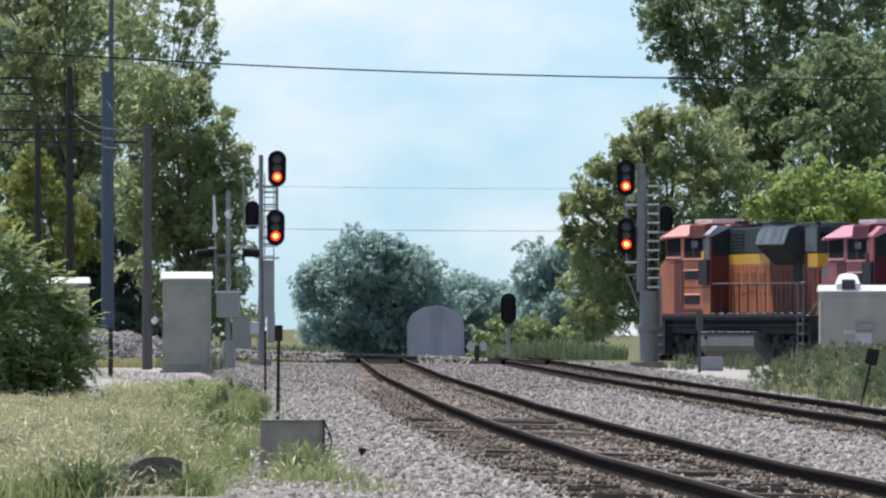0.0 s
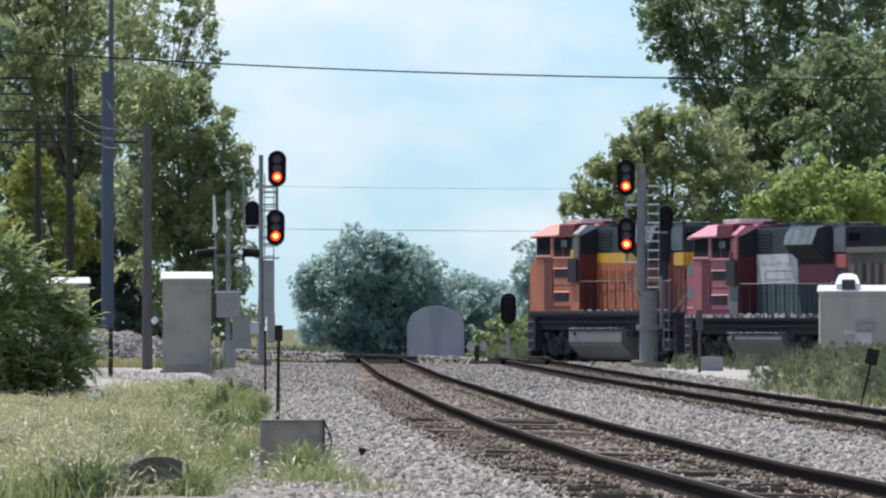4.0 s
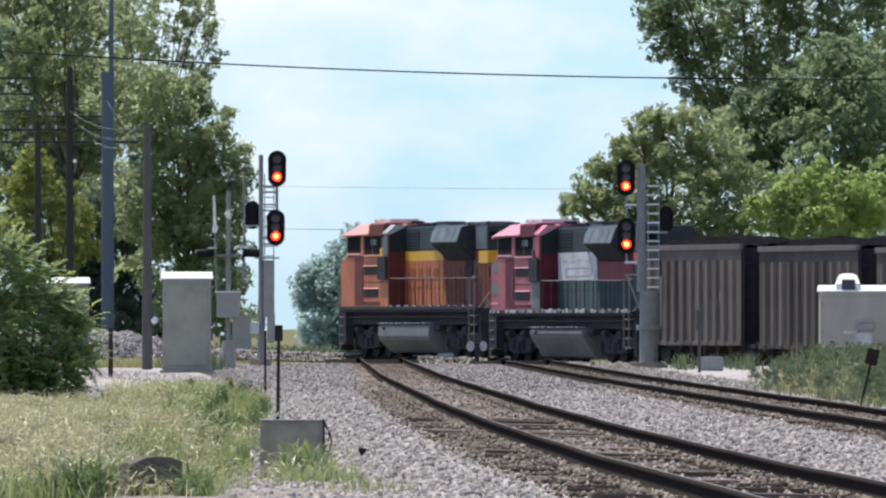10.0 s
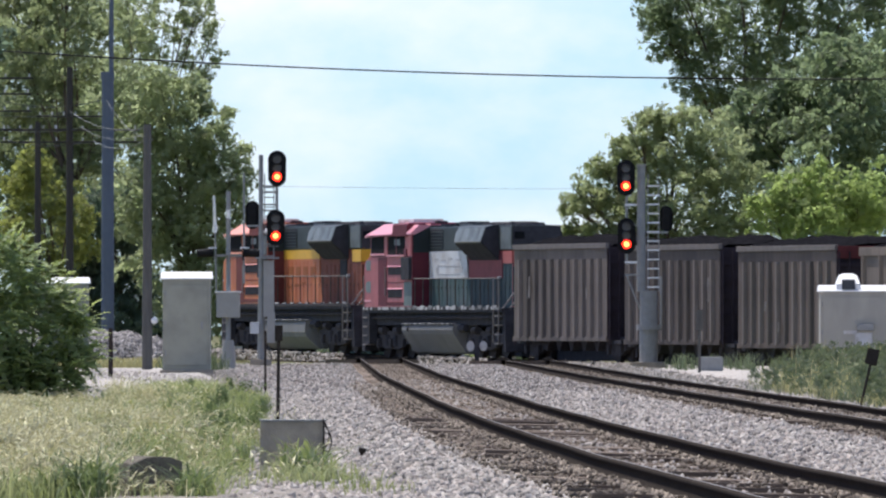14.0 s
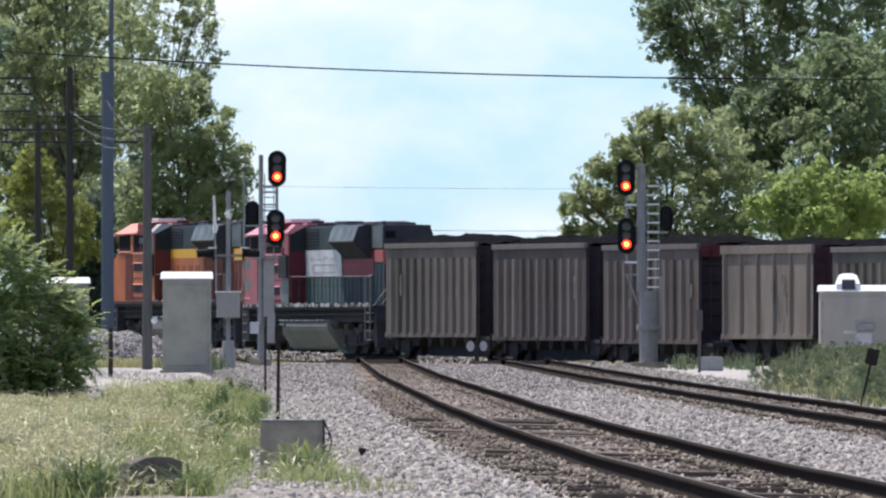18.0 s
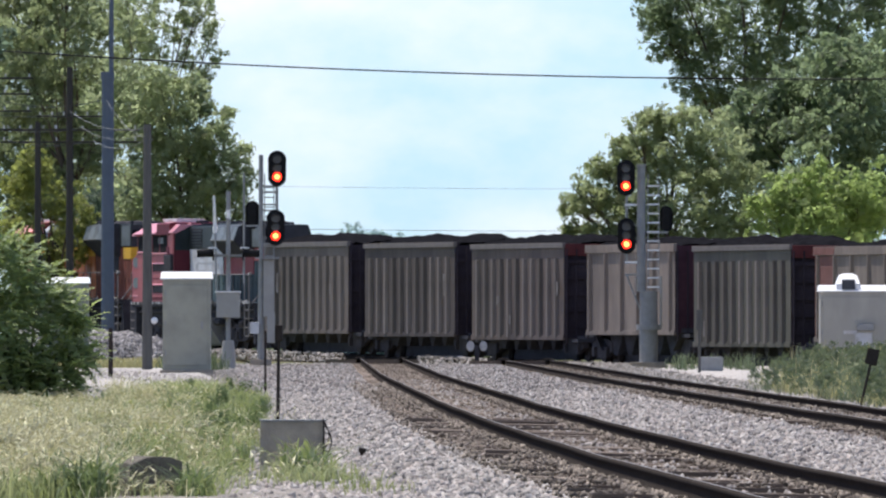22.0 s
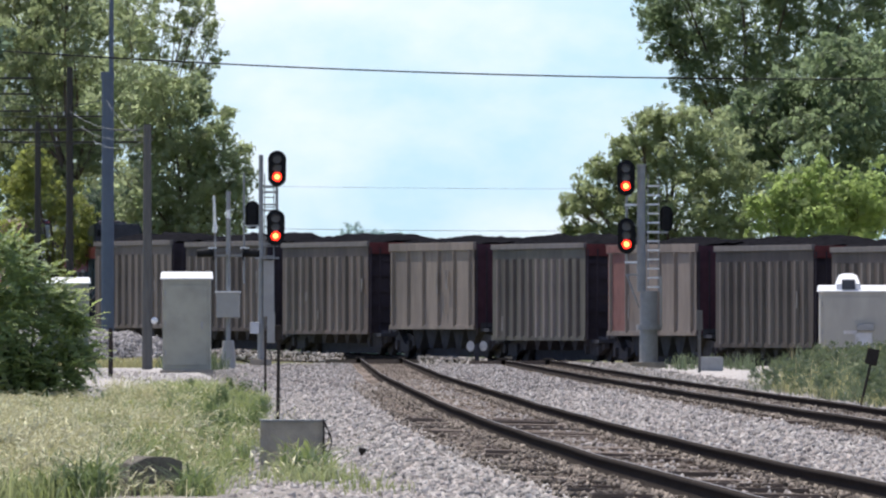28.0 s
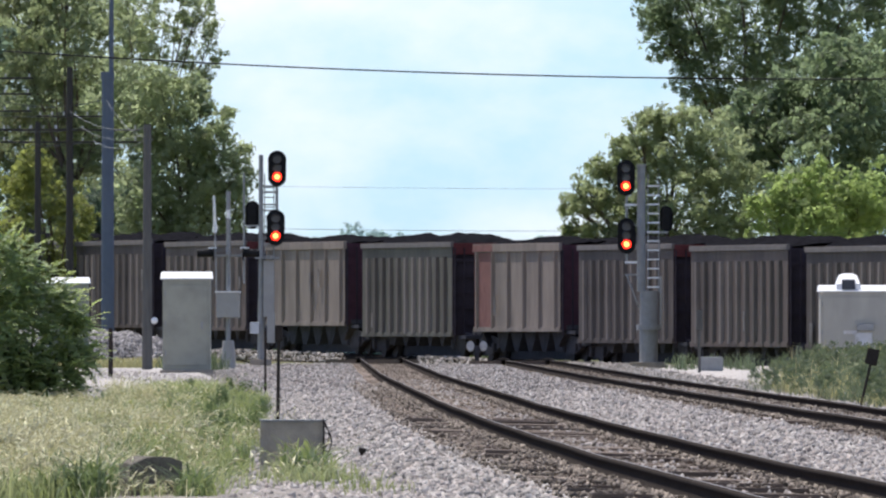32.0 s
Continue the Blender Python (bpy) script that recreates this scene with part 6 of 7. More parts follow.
M["path"] = mat("worn_path_gravel", (0.26, 0.235, 0.205), 0.95, 0, 0.3, 6.0, 0.5, 25, second=(0.18, 0.165, 0.14), second_scale=1.2)
M["weed"] = mat("weed_leaf", (0.100, 0.122, 0.082), 0.65, 0, 0.55, 2.5, rnd=0.4, island=True, stretch=(1, 0.2, 1), second=(0.15, 0.165, 0.085), second_scale=0.8, through_light=0.35, through_colour=(0.15, 0.20, 0.10))
M["dark_weed"] = mat("dark_weed_leaf", (0.105, 0.140, 0.070), 0.6, 0, 0.5, 2.5, rnd=0.4, island=True, stretch=(1, 0.3, 1), through_light=0.35, through_colour=(0.17, 0.23, 0.08))


def stones(name, label, x, y, z, size, seed, material):
    """Angular crushed stones, each a crooked block, as one mesh."""
    rs = np.random.RandomState(seed)
    n = len(x)
    block = np.array([(-1, -0.8, -0.7), (1, -0.7, -0.7), (0, 1, -0.8), (-0.9, 0.8, 0.8), (0.9, 0.9, 0.7), (0, -1, 0.9)], dtype=float)
    p = block[None] * rs.uniform(0.65, 1.1, (n, 6, 1)) * (rs.uniform(0.55, 1.0, (n, 1, 3)) * np.array([1, 1, 0.8]))
    q = rs.normal(size=(n, 4))
    q /= np.linalg.norm(q, axis=1)[:, None]
    w, a, b, c = q.T
    R = np.stack([np.stack([1 - 2 * (b * b + c * c), 2 * (a * b - c * w), 2 * (a * c + b * w)], -1), np.stack([2 * (a * b + c * w), 1 - 2 * (a * a + c * c), 2 * (b * c - a * w)], -1), np.stack([2 * (a * c - b * w), 2 * (b * c + a * w), 1 - 2 * (a * a + b * b)], -1)], 1)
    p = np.einsum("nij,nkj->nki", R, p) * size[:, None, None]
    p += np.stack([x, y, z], -1)[:, None]
    f = np.array([[0, 2, 1], [3, 5, 4], [0, 1, 5], [1, 2, 4], [2, 0, 3], [0, 5, 3], [1, 4, 5], [2, 3, 4]])
    faces = (np.arange(n)[:, None, None] * 6 + f[None]).reshape(-1, 3)
    ob = mesh_np(name, p.reshape(-1, 3), faces, material)
    return tagged(ob, label, "ballast", kind="stuff")


GRASS_EDGE_Y = [60, 126, 140, 172, 235, 300, 412, 480]
GRASS_EDGE_X = [-1.4, -1.5, -1.72, -1.95, -2.5, -3.2, -4.4, -5.2]


def make_ballast():
    rs = np.random.RandomState(31)
    def sow(n, y0, y1, power=1.0):
        y = y0 + (y1 - y0) * rs.uniform(0, 1, n) ** power
        x = rs.uniform(-1, 1, n) * 0.0285 * y
        return x, y
    # light stones: outside the rails
    x, y = sow(128000, 112, 330, 1.2)
    d = x - main_x(y)
    edge = np.interp(y, GRASS_EDGE_Y, GRASS_EDGE_X) + rs.normal(0, 0.12, len(y))
    ok = (x > edge) & (x < main_x(y) + SECOND + 1.55 + rs.normal(0, 0.2, len(y)))
    ok &= (np.where(d < 0, -d - 0.10, d) > 1.20 + rs.normal(0, 0.14, len(y))) & (np.where(d < SECOND, SECOND - d - 0.25, d - SECOND) > 1.2 + rs.normal(0, 0.12, len(y)))
    x, y, d = x[ok], y[ok], d[ok]
    crown = 0.05 * np.clip((np.abs(d) - 1.2) / 0.6, 0, 1)
    stones("ballast_stones", "loose grey and pinkish crushed ballast stones", x, y, -0.205 + crown + rs.uniform(0.0, 0.035, len(x)), 0.012 + 0.044 * rs.uniform(0, 1, len(x)) ** 1.5, 32, M["stone"])
    x, y = sow(34000, 330, 585)
    d = x - main_x(y)
    edge = np.interp(y, [330, 480, 590], [-3.6, -6.5, -9.0]) + rs.normal(0, 0.3, len(y))
    ok = (x > edge) & (x < main_x(y) + SECOND + 3.2) & (np.abs(d) > 1.1) & (np.abs(d - SECOND) > 1.1)
    x, y = x[ok], y[ok]
    stones("ballast_stones", "grey crushed ballast stones towards the crossing", x, y, -0.165 + rs.uniform(0.0, 0.03, len(x)), rs.uniform(0.022, 0.052, len(x)), 33, M["stone"])
    # brown stones and cinders between and beside the rails
    n = 22000
    y = 112 + 470 * rs.uniform(0, 1, n) ** 1.6
    k = rs.randint(0, 2, n)
    d = np.clip(rs.normal(0.05, 0.52, n), -1.5, 1.5)
    x = main_x(y) + k * SECOND + d
    stones("track_fill", "brown dusty stones and cinders between the rails", x, y, -0.195 + rs.uniform(0, 0.03, n) + 0.03 * np.clip(np.sin(y * 2.3 + d) * np.sin(y * 0.71 + 2 * d), 0, 1), rs.uniform(0.014, 0.036, n), 34, M["stone_brown"])
    n = 2900
    y = 112 + 300 * rs.uniform(0, 1, n) ** 1.6
    x = main_x(y) + rs.randint(0, 2, n) * SECOND + np.clip(rs.normal(0.05, 0.3, n), -0.68, 0.68)
    stones("track_fill", "pale loose stones lying between the rails", x, y, np.full(n, -0.165), rs.uniform(0.02, 0.045, n), 37, M["stone"])
    n = 15000
    y = 112 + 260 * rs.uniform(0, 1, n) ** 1.4
    k = rs.randint(0, 2, n)
    x = main_x(y) + k * SECOND - rs.uniform(0.8, 1.6, n)
    ok = rs.uniform(0, 1, n) < np.clip(0.6 + 0.5 * np.sin(y * 1.1) * np.sin(y * 0.37 + 1), 0.2, 1)
    stones("track_fill", "brown dirty stones over the ends of the ties", x[ok], y[ok], -0.195 + 0.038 * (1 - k[ok]) + rs.uniform(0, 0.03, ok.sum()) + 0.035 * np.clip(np.sin(y[ok] * 1.9) * np.sin(y[ok] * 0.53), 0, 1), rs.uniform(0.016, 0.04, ok.sum()), 39, M["stone_brown"])
    n = 13000
    y = 112 + 260 * rs.uniform(0, 1, n) ** 1.4
    k, s = rs.randint(0, 2, n), rs.randint(0, 2, n) * 2 - 1
    x = main_x(y) + k * SECOND + s * 0.7525 - rs.uniform(0.05, 0.24, n)
    stones("track_fill", "brown stones packed against the foot of the rails", x, y, -0.152 + 0.03 * ((k == 0) & (s < 0)) - 0.03 * ((k == 1) & (s > 0)) + rs.uniform(-0.012, 0.034, n), rs.uniform(0.014, 0.038, n), 40, M["stone_brown"])
    # ballast shoulders of the crossing line
    n = 8500
    us = rs.uniform(-75, 105, n)
    lat = np.where(rs.uniform(0, 1, n) < 0.7, rs.uniform(-3.4, -0.95, n), rs.uniform(-0.7, 2.6, n))
    line = np.array([cross_line(u) for u in np.arange(-80, 111, 5.0)])
    cx, cy, cz, ca = (np.interp(us, np.arange(-80, 111, 5.0), line[:, i]) for i in range(4))
    x, y = cx + np.cos(ca) * lat, cy + np.sin(ca) * lat
    heap = np.where(lat < -0.9, 0.05 - 0.2 * np.clip((-lat - 2.0) / 1.2, 0, 1) - 0.05 * rs.uniform(0, 1, n), -0.17)
    d = x - main_x(y)
    ok = (np.abs(d) > 1.3) & (np.abs(d - SECOND) > 1.3)
    stones("crossing_ballast", "grey ballast shoulder of the crossing line", x[ok], y[ok], (cz + heap)[ok], rs.uniform(0.04, 0.09, ok.sum()), 38, M["stone"])
    # heap of spare ballast and the low bank of the crossing line
    n = 8500
    u, v = rs.uniform(-1, 1, n), rs.uniform(-1, 1, n)
    x = -11.4 + 2.9 * u
    top = 1.05 * np.clip((1 - np.abs(u)) / 0.25, 0, 1) * (0.92 + 0.10 * np.sin(u * 7.0) + 0.06 * np.sin(u * 17.0))
    z = -0.1 + top * (1 - v ** 2)
    stones("ballast_heap", "long low heap of spare grey ballast beside the line", x, 545 + v * 2.4, z, rs.uniform(0.05, 0.1, n), 35, M["stone_grey"])
    # scattered stones on the gravel pads
    y = rs.uniform(300, 480, 7000)
    x = -0.030 * y + rs.uniform(0, 1, 7000) * (np.interp(y, [300, 500], [-3.4, -6.2]) + 0.030 * y)
    stones("pad_gravel", "coarse grey gravel on the pad by the cabinets", x, y, np.full(len(x), -0.08), rs.uniform(0.008, 0.024, len(x)), 36, M["stone"])


def blades(name, label, x, y, h, width, seed, material, bend=0.5, turn_in=None):
    """Curved tapering blades of grass as one mesh; each is bent its own way."""
    rs = np.random.RandomState(seed)
    n = len(x)
    a = rs.uniform(0, math.tau, n)
    ca, sa = np.cos(a), np.sin(a)
    lean = h * bend * rs.uniform(0.1, 1.0, n)
    droop = bend * rs.uniform(0.0, 1.2, n)
    z0 = ground_z(x, y) - 0.03
    rows = []
    for k, (f, wd) in enumerate(((0.0, 1.0), (0.45, 0.9), (0.8, 0.6))):
        off = lean * f * f
        cx, cy, cz = x + ca * off, y + sa * off, z0 + h * (f * (1 + 0.6 * droop) - (0.12 + 0.9 * droop) * f * f)
        px, py = -sa * width * wd / 2, ca * width * wd / 2
        rows.append(np.stack([cx - px, cy - py, cz], -1))
        rows.append(np.stack([cx + px, cy + py, cz], -1))
    tip = np.stack([x + ca * lean, y + sa * lean, z0 + h * (0.88 - 0.3 * droop)], -1)
    rows.append(tip)
    p = np.stack(rows, 1)
    i = np.arange(n)[:, None] * 7
    f = np.concatenate([i + np.array(t) for t in ((0, 1, 3), (0, 3, 2), (2, 3, 5), (2, 5, 4), (4, 5, 6))])
    ob = mesh_np(name, p.reshape(-1, 3), f, material)
    return tagged(ob, label, "grass", kind="stuff"), tip


def seed_heads(name, label, tip, size, seed, material):
    rs = np.random.RandomState(seed)
    n = len(tip)
    d = rs.normal(size=(n, 3)) * np.array([0.45, 0.45, 0.3]) + np.array([0.15, 0, 0.5])
    d /= np.linalg.norm(d, axis=1)[:, None]
    s = size * rs.uniform(0.6, 1.3, n)
    side = np.cross(d, rs.normal(size=(n, 3)))
    side /= np.linalg.norm(side, axis=1)[:, None]
    other = np.cross(d, side)
    L, W = s[:, None], s[:, None] * 0.09
    p = np.stack([tip - d * L * 0.2, tip + side * W, tip + other * W, tip - side * W, tip - other * W, tip + d * L - np.array([0, 0, 0.4]) * L], 1).reshape(-1, 3)
    i = np.arange(n)[:, None] * 6
    f = np.concatenate([i + np.array(t) for t in ((0, 1, 2), (0, 2, 3), (0, 3, 4), (0, 4, 1), (5, 2, 1), (5, 3, 2), (5, 4, 3), (5, 1, 4))])
    return tagged(mesh_np(name, p, f, material), label, "grass", kind="stuff")


def panicles(name, label, tip, size, seed, material):
    """Loose nodding heads: a few slim spikelets that hang out from each tip."""
    rs = np.random.RandomState(seed)
    per = 3
    t = np.repeat(tip, per, axis=0)
    n = len(t)
    d = rs.normal(size=(n, 3)) * np.array([0.75, 0.75, 0.8]) + np.array([0.1, 0, 0.35])
    d /= np.linalg.norm(d, axis=1)[:, None]
    L = size * rs.uniform(0.5, 1.3, (n, 1))
    side = np.cross(d, rs.normal(size=(n, 3)))
    side = side / np.linalg.norm(side, axis=1)[:, None] * L * 0.11
    t = t - np.array([0, 0, 1]) * size * rs.uniform(0, 1.2, (n, 1))
    mid = t + d * L * 0.55 + np.array([0, 0, 0.06]) * L
    p = np.stack([t, mid + side, t + d * L, mid - side], 1).reshape(-1, 3)
    i = np.arange(n)[:, None] * 4
    f = np.concatenate([i + np.array([0, 1, 2]), i + np.array([0, 2, 3])])
    return tagged(mesh_np(name, p, f, material), label, "grass", kind="stuff")


def make_grass():
    rs = np.random.RandomState(41)
    def field(n, y0, y1, power=1.0):
        y = y0 + (y1 - y0) * rs.uniform(0, 1, n) ** power
        x = -0.0285 * y + rs.uniform(0, 1, n) * (np.interp(y, GRASS_EDGE_Y, GRASS_EDGE_X) + 0.0285 * y)
        # the worn path leaves a bare bay before the block
        ok = ~((y < 141.5 + 1.5 * np.sin(x * 9)) & (x > -0.0140 * y) & (x < -0.0098 * y))
        return x[ok], y[ok]
    def patch(x, y, k):
        return np.array([noise.noise(Vector((a * 0.9 + k, b * 0.05, k))) for a, b in zip(x, y)])
    def swell(x, y, k):
        """Slow rise and fall of the grass, in mounds."""
        return np.array([noise.noise(Vector((p * 1.5 + k, q * 0.09, k))) + 0.6 * noise.noise(Vector((p * 4.2, q * 0.22, k + 9))) for p, q in zip(x, y)])
    def across(x, y):
        return (x + 0.0285 * y) / (np.interp(y, GRASS_EDGE_Y, GRASS_EDGE_X) + 0.0285 * y)
    # dense low growth in three greens, in mounds and hollows
    x, y = field(34000, 129, 300, 1.25)
    up = swell(x, y, 2.0)
    h = (0.08 + 0.17 * np.clip(up + 0.3, 0, 1.2)) * rs.uniform(0.5, 1.15, len(x)) * np.where((y > 205) & (x < -0.0195 * y), 0.6, 1.0)
    kind = patch(x, y, 6.0) + 0.35 * rs.normal(size=len(x)) + 0.5 * (across(x, y) - 0.5)
    for low, high, key, wide, seed, label in ((-9, -0.25, "pale_blade", 0.008, 42, "low pale-green grass beside the track"), (-0.25, 0.3, "blade", 0.008, 43, "low green grass beside the track"), (0.3, 9, "dark_weed", 0.010, 44, "low dark-green growth among the grass")):
        ok = (kind >= low) & (kind < high)
        blades("green_grass", label, x[ok], y[ok], h[ok], wide, seed, M[key], 1.1)
    # tall clumps, greener towards the ballast, straw-coloured away from it
    cx, cy = field(2000, 130, 296, 1.15)
    keep = swell(cx, cy, 2.0) > rs.uniform(-0.3, 0.2, len(cx))
    cx, cy = cx[keep], cy[keep]
    side = across(cx, cy)
    green = rs.uniform(0, 1, len(cx)) < np.clip(1.9 * side - 0.45 + 0.8 * patch(cx, cy, 3.0), 0.06, 0.98)
    def clump(sel, per, rad, h0, h1):
        n = sel.sum()
        r = np.repeat(rs.uniform(0.6, 1.4, n) * rad, per)
        hh = np.repeat(rs.uniform(h0, h1, n) * (0.75 + 0.7 * np.clip(swell(cx[sel], cy[sel], 2.0), -0.5, 0.8)), per) * rs.uniform(0.55, 1.1, n * per)
        hh = hh * np.repeat(np.where((cy[sel] > 205) & (cx[sel] < -0.0195 * cy[sel]), 0.55, 1.0), per)
        a = rs.uniform(0, math.tau, n * per)
        q = r * np.sqrt(rs.uniform(0, 1, n * per))
        return np.repeat(cx[sel], per) + q * np.cos(a), np.repeat(cy[sel], per) + q * 2.0 * np.sin(a), hh
    mixed = rs.uniform(0, 1, len(cx))
    x, y, h = clump(green & (mixed < 0.55), 34, 0.15, 0.14, 0.44)
    blades("green_grass", "tall clumps of green grass and weeds", x, y, h, 0.009, 55, M["blade"], 1.2)
    x, y, h = clump(green & (mixed >= 0.35), 30, 0.17, 0.10, 0.42)
    blades("green_grass", "pale soft clumps of grass", x, y, h, 0.010, 64, M["pale_blade"], 1.3)
    x, y, h = clump(green & (rs.uniform(0, 1, len(cx)) < 0.3), 34, 0.12, 0.2, 0.46)
    blades("leafy_weeds", "darker leafy weeds among the grass", x, y, h, 0.013, 56, M["dark_weed"], 1.2)
    x, y, h = clump(~green, 30, 0.15, 0.16, 0.62)
    ob, tip = blades("dry_grass", "dry straw-coloured grass with seed heads", x, y, h, 0.006, 143, M["dry_blade"], 1.0)
    panicles("grass_seed_heads", "pale feathery nodding seed heads of the tall grass", tip, 0.062, 144, M["seed_head"])
    x, y, h = clump(~green, 20, 0.18, 0.12, 0.40)
    blades("green_grass", "green blades among the dry grass", x, y, h, 0.009, 57, M["pale_blade"], 1.2)
    x, y, h = clump(~green & (rs.uniform(0, 1, len(cx)) < 0.4), 28, 0.11, 0.15, 0.42)
    blades("leafy_weeds", "green leafy weeds among the dry grass", x, y, h, 0.011, 65, M["dark_weed"], 1.2)
    # clump of broad green blades in front of the concrete block
    n = 130
    x, y = -1.22 + rs.normal(0, 0.10, n), 146 + rs.normal(0, 1.0, n)
    blades("grass_tuft", "dark arching broad-bladed tuft by the concrete block", x, y, rs.uniform(0.14, 0.48, n), 0.022, 61, M["blade"], 1.5)
    x, y = -1.17 + rs.normal(0, 0.09, n), 143 + rs.normal(0, 0.8, n)
    blades("grass_tuft", "dark green broad-bladed tuft before the concrete block", x, y, rs.uniform(0.1, 0.42, n), 0.024, 99, M["dark_weed"], 1.4)
    x, y = -0.93 + rs.normal(0, 0.12, n), 138 + rs.normal(0, 0.8, n)
    blades("grass_tuft", "dark green weeds at the edge of the ballast", x, y, rs.uniform(0.08, 0.30, n), 0.016, 100, M["pale_blade"], 1.3)
    n = 110
    x, y = -0.62 + rs.normal(0, 0.2, n), 131 + rs.normal(0, 1.5, n)
    blades("grass_tuft", "thin grass at the edge of the ballast", x, y, rs.uniform(0.06, 0.24, n), 0.010, 62, M["blade"], 1.1)
    n = 220
    x, y = -1.15 + rs.normal(0, 0.22, n), 139 + rs.normal(0, 2.0, n)
    blades("grass_tuft", "tuft of broad green grass blades by the concrete block", x, y, rs.uniform(0.08, 0.28, n), 0.014, 45, M["pale_blade"], 1.3)
    n = 620
    x, y = -2.3 + rs.normal(0, 0.34, n), 132 + np.abs(rs.normal(0, 2.0, n))
    ob, tip = blades("grass_tuft", "tall arching grass round the old tie", x, y, rs.uniform(0.15, 0.40, n), 0.010, 47, M["pale_blade"], 1.4)
    seed_heads("grass_seed_heads", "pale seed heads round the old tie", tip[::2], 0.075, 48, M["seed_head"])
    for mid, wide, tall, seed, key in ((-2.60, 0.08, 0.50, 63, "dark_weed"), (-2.72, 0.12, 0.40, 66, "dark_weed"), (-1.86, 0.06, 0.36, 67, "dark_weed"), (-1.80, 0.08, 0.30, 68, "blade"), (-2.86, 0.12, 0.34, 69, "blade"), (-3.15, 0.16, 0.42, 70, "pale_blade")):
        n = 150
        x, y = mid + rs.normal(0, wide, n), 126.6 + rs.normal(0, 0.5, n)
        blades("grass_tuft", "arching tuft of broad grass beside the old tie", x, y, rs.uniform(0.3, 1.05, n) * tall, 0.022 if key == "dark_weed" else 0.014, seed, M[key], 1.45)
    n = 40
    x, y = -2.15 + rs.normal(0, 0.34, n), 126.0 + rs.normal(0, 0.6, n)
    blades("grass_tuft", "green grass leaning over the old tie", x, y, rs.uniform(0.06, 0.20, n), 0.010, 60, M["blade"], 1.1)
    for k in range(16):
        n = 60
        mid, far = -3.55 + 0.095 * k + rs.uniform(-0.1, 0.1), 128.5 + 14 * rs.uniform(0, 1)
        x, y = mid * far / 128 + rs.normal(0, 0.07, n), far + rs.normal(0, 0.5, n)
        blades("leafy_weeds", "pale broad-leaved weeds at the edge of the path", x, y, rs.uniform(0.15, 0.45, n), 0.018, 80 + k, M["pale_blade"] if k % 4 else M["dark_weed"], 1.0)
    n = 26
    x, y = -2.14 + rs.normal(0, 0.16, n), 125.6 + rs.normal(0, 0.3, n)
    blades("dry_grass", "dry bent straws in front of the old tie", x, y, rs.uniform(0.12, 0.28, n), 0.007, 71, M["pale_blade"], 1.5)
    # nodding foxtails above the green blades
    for count, x0, x1, y0, y1, h0, h1, seed in ((560, -0.0285, -0.0190, 127, 150, 0.20, 0.46, 111), (420, -0.0285, -0.014, 150, 200, 0.25, 0.5, 112), (60, -0.0205, -0.0155, 126, 128, 0.16, 0.36, 113), (50, -0.0100, -0.0065, 136, 148, 0.15, 0.36, 114), (160, -0.015, -0.0085, 140, 220, 0.2, 0.42, 115)):
        y = rs.uniform(y0, y1, count)
        ob, tip = blades("foxtail_grass", "thin arching foxtail stems", y * rs.uniform(x0, x1, count), y, rs.uniform(h0, h1, count), 0.005, seed, M["pale_blade"], 1.3)
        seed_heads("foxtail_heads", "pale drooping foxtail heads", tip, 0.105, seed + 20, M["seed_head"])
    n = 1500
    y = rs.uniform(128, 170, n)
    x = y * rs.uniform(-0.0285, -0.0185, n)
    lump = swell(x, y, 5.0) > rs.uniform(-0.25, 0.35, n)
    x, y = x[lump], y[lump]
    ob, tip = blades("dry_grass", "tall curling straw with pale heads along the path", x, y, rs.uniform(0.25, 0.56, len(x)), 0.007, 152, M["dry_blade"], 1.5)
    seed_heads("grass_seed_heads", "pale curling heads of the tall straw", tip, 0.10, 153, M["seed_head"])
    # broad-leaved weeds in soft mounds towards the ballast
    far = rs.uniform(180, 290, 20)
    mounds = [(f * rs.uniform(-0.0150, -0.0102) + 3.0, f - 230, rs.uniform(0.04, 0.34), rs.uniform(0.07, 0.17)) for f in far]
    p, f = leaves(mounds, 0.024, 5200, 151, 0.3, 0.4, 0.0)
    ob = mesh_np("leafy_weeds", p + np.array([-3.0, 230, -0.12]), f, M["dark_weed"])
    tagged(ob, "soft mounds of broad-leaved weeds among the grass", "weeds", kind="stuff")
    # looping dead stalks before the old tie
    n = 26
    x, y = rs.uniform(-2.75, -1.8, n), 125.4 + rs.normal(0, 0.3, n)
    blades("dry_grass", "looping dead stalks before the old tie", x, y, rs.uniform(0.14, 0.30, n), 0.007, 130, M["seed_head"], 2.0)
    # weeds on the far side of the tracks: leafy mounds and thin grasses
    n = 1000
    cy = rs.uniform(262, 455, n)
    low = np.maximum(main_x(cy) + SECOND + 1.45, 0.0182 * cy)
    cx = low + (0.0285 * cy + 0.5 - low) * rs.uniform(0, 1, n) ** 0.7
    inside = np.clip((cx - 0.0175 * cy) / 1.7, 0.25, 1.0) * np.clip((cy - 240) / 80, 0.35, 1)
    per = 24
    hh = np.repeat(inside * rs.uniform(0.35, 1.0, n), per) * rs.uniform(0.4, 1.0, n * per)
    x, y = np.repeat(cx, per) + rs.normal(0, 0.16, n * per), np.repeat(cy, per) + rs.normal(0, 0.6, n * per)
    pick = np.repeat(rs.uniform(0, 1, n), per)
    ok = pick < 0.62
    blades("roadside_weeds", "green grass beside the far track", x[ok], y[ok], hh[ok], 0.012, 49, M["weed"], 1.1)
    ok = pick >= 0.72
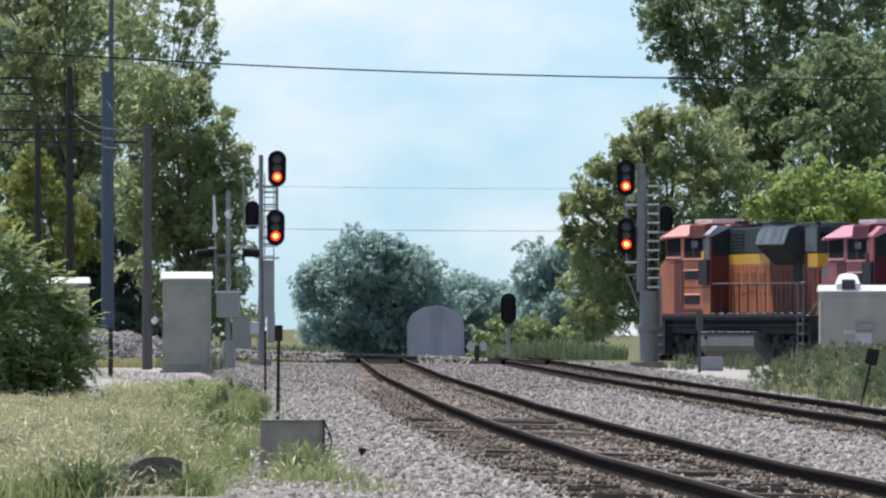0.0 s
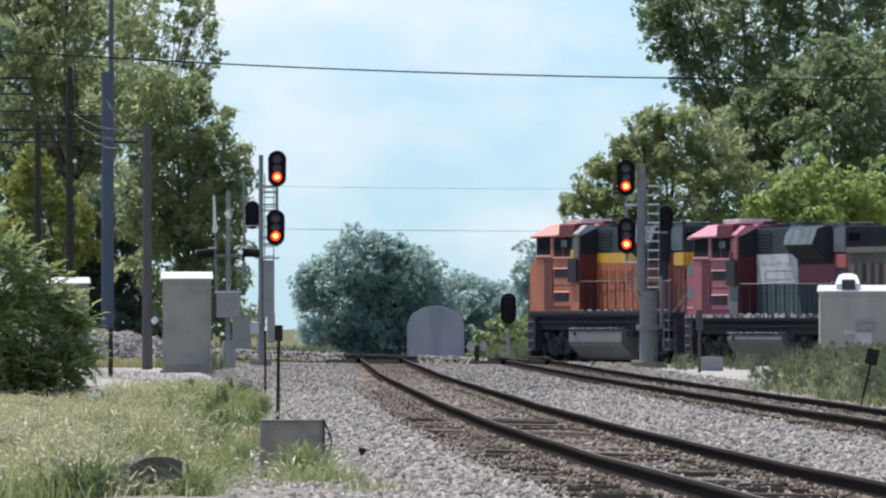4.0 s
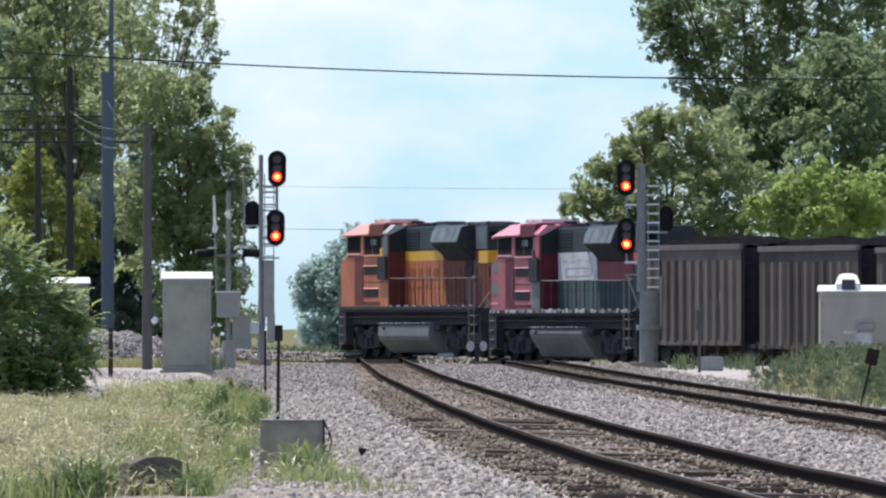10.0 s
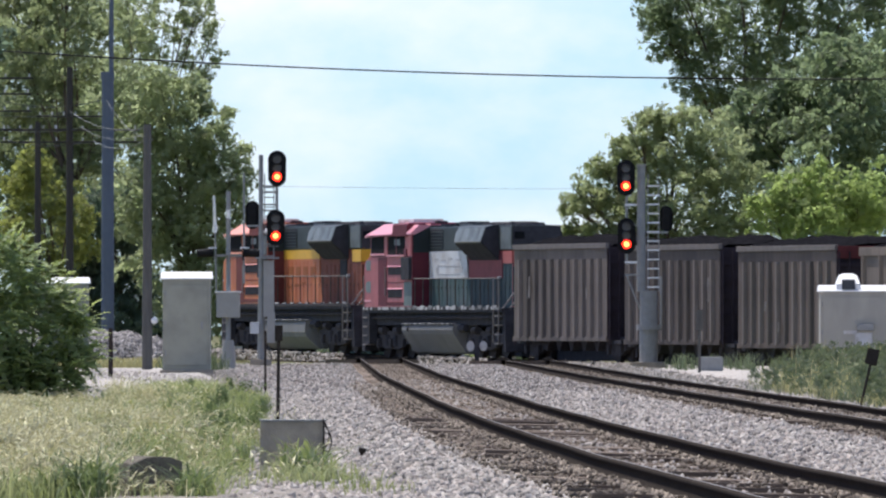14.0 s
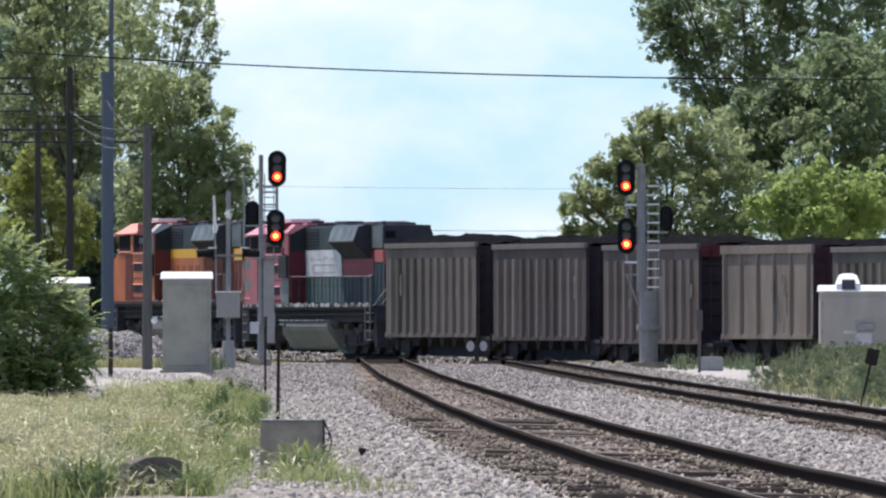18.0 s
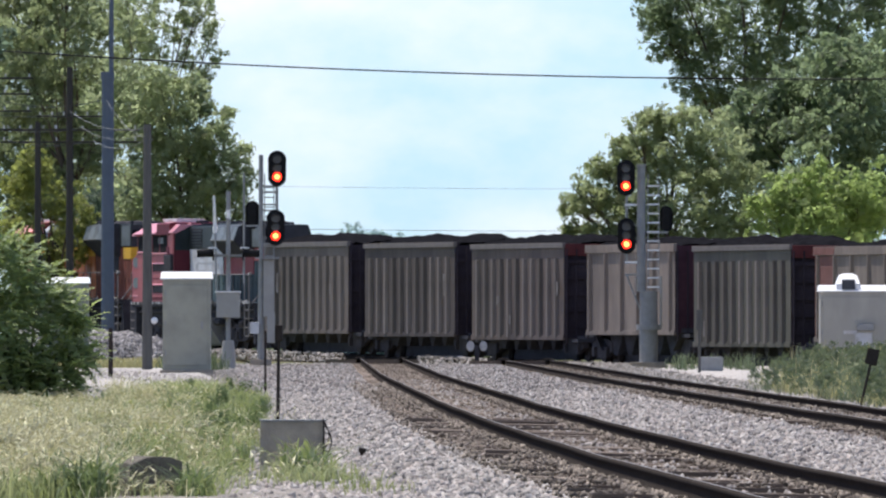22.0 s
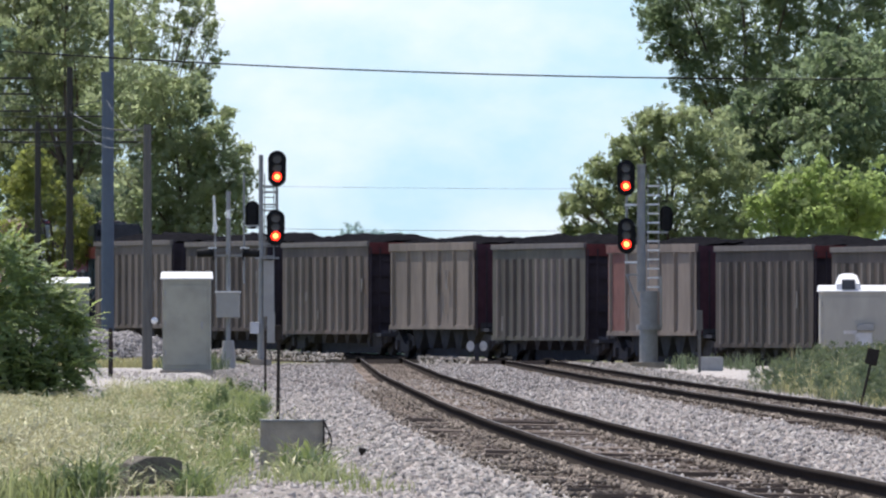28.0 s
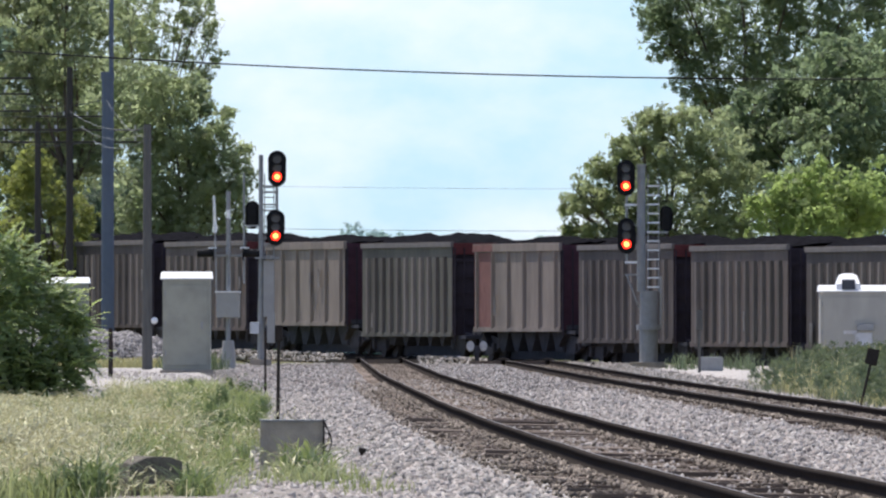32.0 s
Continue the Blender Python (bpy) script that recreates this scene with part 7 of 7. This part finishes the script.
    ob, tip = blades("dry_grass", "dry grass among the weeds by the far track", x[ok], y[ok], hh[ok] * 0.9, 0.010, 59, M["dry_blade"], 0.9)
    mounds = [(a - 8.5, b - 360, hgt * rs.uniform(0.25, 0.75), 0.10 + 0.20 * hgt * rs.uniform(0.5, 1)) for a, b, hgt in zip(cx[::4], cy[::4], inside[::4])]
    p, f = leaves(mounds, 0.034, 3000, 58, 0.3, 0.5, 0.03)
    ob = mesh_np("roadside_weeds", p + np.array([8.5, 360, -0.12]), f, M["weed"])
    tagged(ob, "leafy dark-green weeds beside the far track", "weeds", kind="stuff")
    n = 420
    y = rs.uniform(485, 515, n)
    x = np.where(rs.uniform(0, 1, n) < 0.4, 7.1 + rs.normal(0, 0.14, n), np.where(rs.uniform(0, 1, n) < 0.7, 8.85 + rs.normal(0, 0.22, n), rs.uniform(7.5, 10.5, n)))
    blades("weed_clumps", "scattered weeds on the gravel by the signal", x, y, rs.uniform(0.15, 0.75, n), 0.022, 50, M["weed"], 0.7)
    n = 220
    y = rs.uniform(330, 470, n)
    x = y * rs.uniform(0.0205, 0.028, n)
    blades("tall_weeds", "sparse tall weeds before the bungalow", x[::2], y[::2], rs.uniform(0.6, 1.35, n // 2), 0.022, 96, M["weed"], 0.5)
    blades("dry_grass", "dry stalks before the bungalow", x[1::2], y[1::2], rs.uniform(0.6, 1.35, n // 2), 0.014, 97, M["dry_blade"], 0.5)
    # dry strip along the bank of the crossing line
    n = 9000
    y = rs.uniform(500, 560, n)
    x = rs.uniform(-13.8, -7.4, n)
    blades("dry_verge", "strip of dry tan grass along the bank", x, y, rs.uniform(0.15, 0.4, n), 0.022, 51, M["dry_blade"], 0.5)
    n = 1500
    x, y = -7.4 + rs.normal(0, 0.35, n), 500 + rs.normal(0, 6, n)
    blades("weed_clumps", "green weeds behind the tall cabinet", x, y, rs.uniform(0.2, 0.75, n), 0.03, 52, M["weed"], 0.4)
    n = 1600
    x, y = np.concatenate([-6.9 + rs.normal(0, 0.5, n // 2), -6.2 + rs.normal(0, 0.4, n // 2)]), 305 + rs.normal(0, 10, n)
    blades("tall_weeds", "tall leafy weeds in front of the cabinet", x * 0.72, y, rs.uniform(0.12, 0.48, n), 0.012, 53, M["blade"], 1.0)
    blades("tall_weeds", "pale grass in front of the cabinet", x[::2] * 0.72 + 0.1, y[::2] - 3, rs.uniform(0.15, 0.5, n // 2), 0.012, 98, M["pale_blade"], 0.9)
    # yellow-green brush beyond the crossing
    n = 9000
    y = rs.uniform(680, 760, n)
    x = np.where(rs.uniform(0, 1, n) < 0.6, rs.uniform(1.8, 7.5, n), rs.uniform(-9.5, -4.6, n))
    blades("brush", "yellow-green brush beyond the crossing", x, y, np.where(x > 0, rs.uniform(0.4, 1.3, n) * np.clip(1 - np.abs(x - 4.6) / 9, 0.3, 1), rs.uniform(0.3, 0.9, n)), 0.05, 54, M["weed"], 0.7)


def make_pads():
    ys = np.arange(300, 500, 5.0)
    strip("gravel_pad", ys, -0.030 * ys, np.interp(ys, [300, 500], [-3.4, -6.2]), -0.085, M["sand"], "pale gravel pad round the signal cabinets", "gravel")
    ys = np.arange(300, 530, 5.0)
    strip("gravel_shoulder", ys, main_x(ys) + SECOND + 2.2, 0.034 * ys, -0.10, M["sand"], "pale gravel shoulder beside the far track", "gravel")
    ys = np.arange(60, 143, 4.0)
    strip("gravel_path", ys, -0.034 * ys, np.full(len(ys), 0.4), -0.125, M["path"], "worn gravel path across the grass", "gravel")


def crossing_frogs():
    """Dark timbers and castings where the lines cross."""
    for name_y, off in ((607.0, 0.0), (586.0, SECOND)):
        t = thing("crossing_diamond", "dark oily steel crossing castings on timbers", "rail crossing", kind="structure")
        cx = float(main_x(name_y)) + off
        for k in range(-5, 6):
            y = name_y + k * 2.4
            x = float(main_x(y)) + off
            for s in (-1, 1):
                part("casting", box(B(), x + s * 0.75 - 0.16, x + s * 0.75 + 0.16, y - 1.0, y + 1.0, -0.16, 0.03 + 0.012 * (k % 3), 0.01), M["rail"], t)
        part("timber", box(B(), cx - 1.9, cx + 1.9, name_y - 13, name_y - 12.6, -0.2, -0.02), M["tie"], t)


make_pads()
make_ballast()
make_grass()
crossing_frogs()


motions()
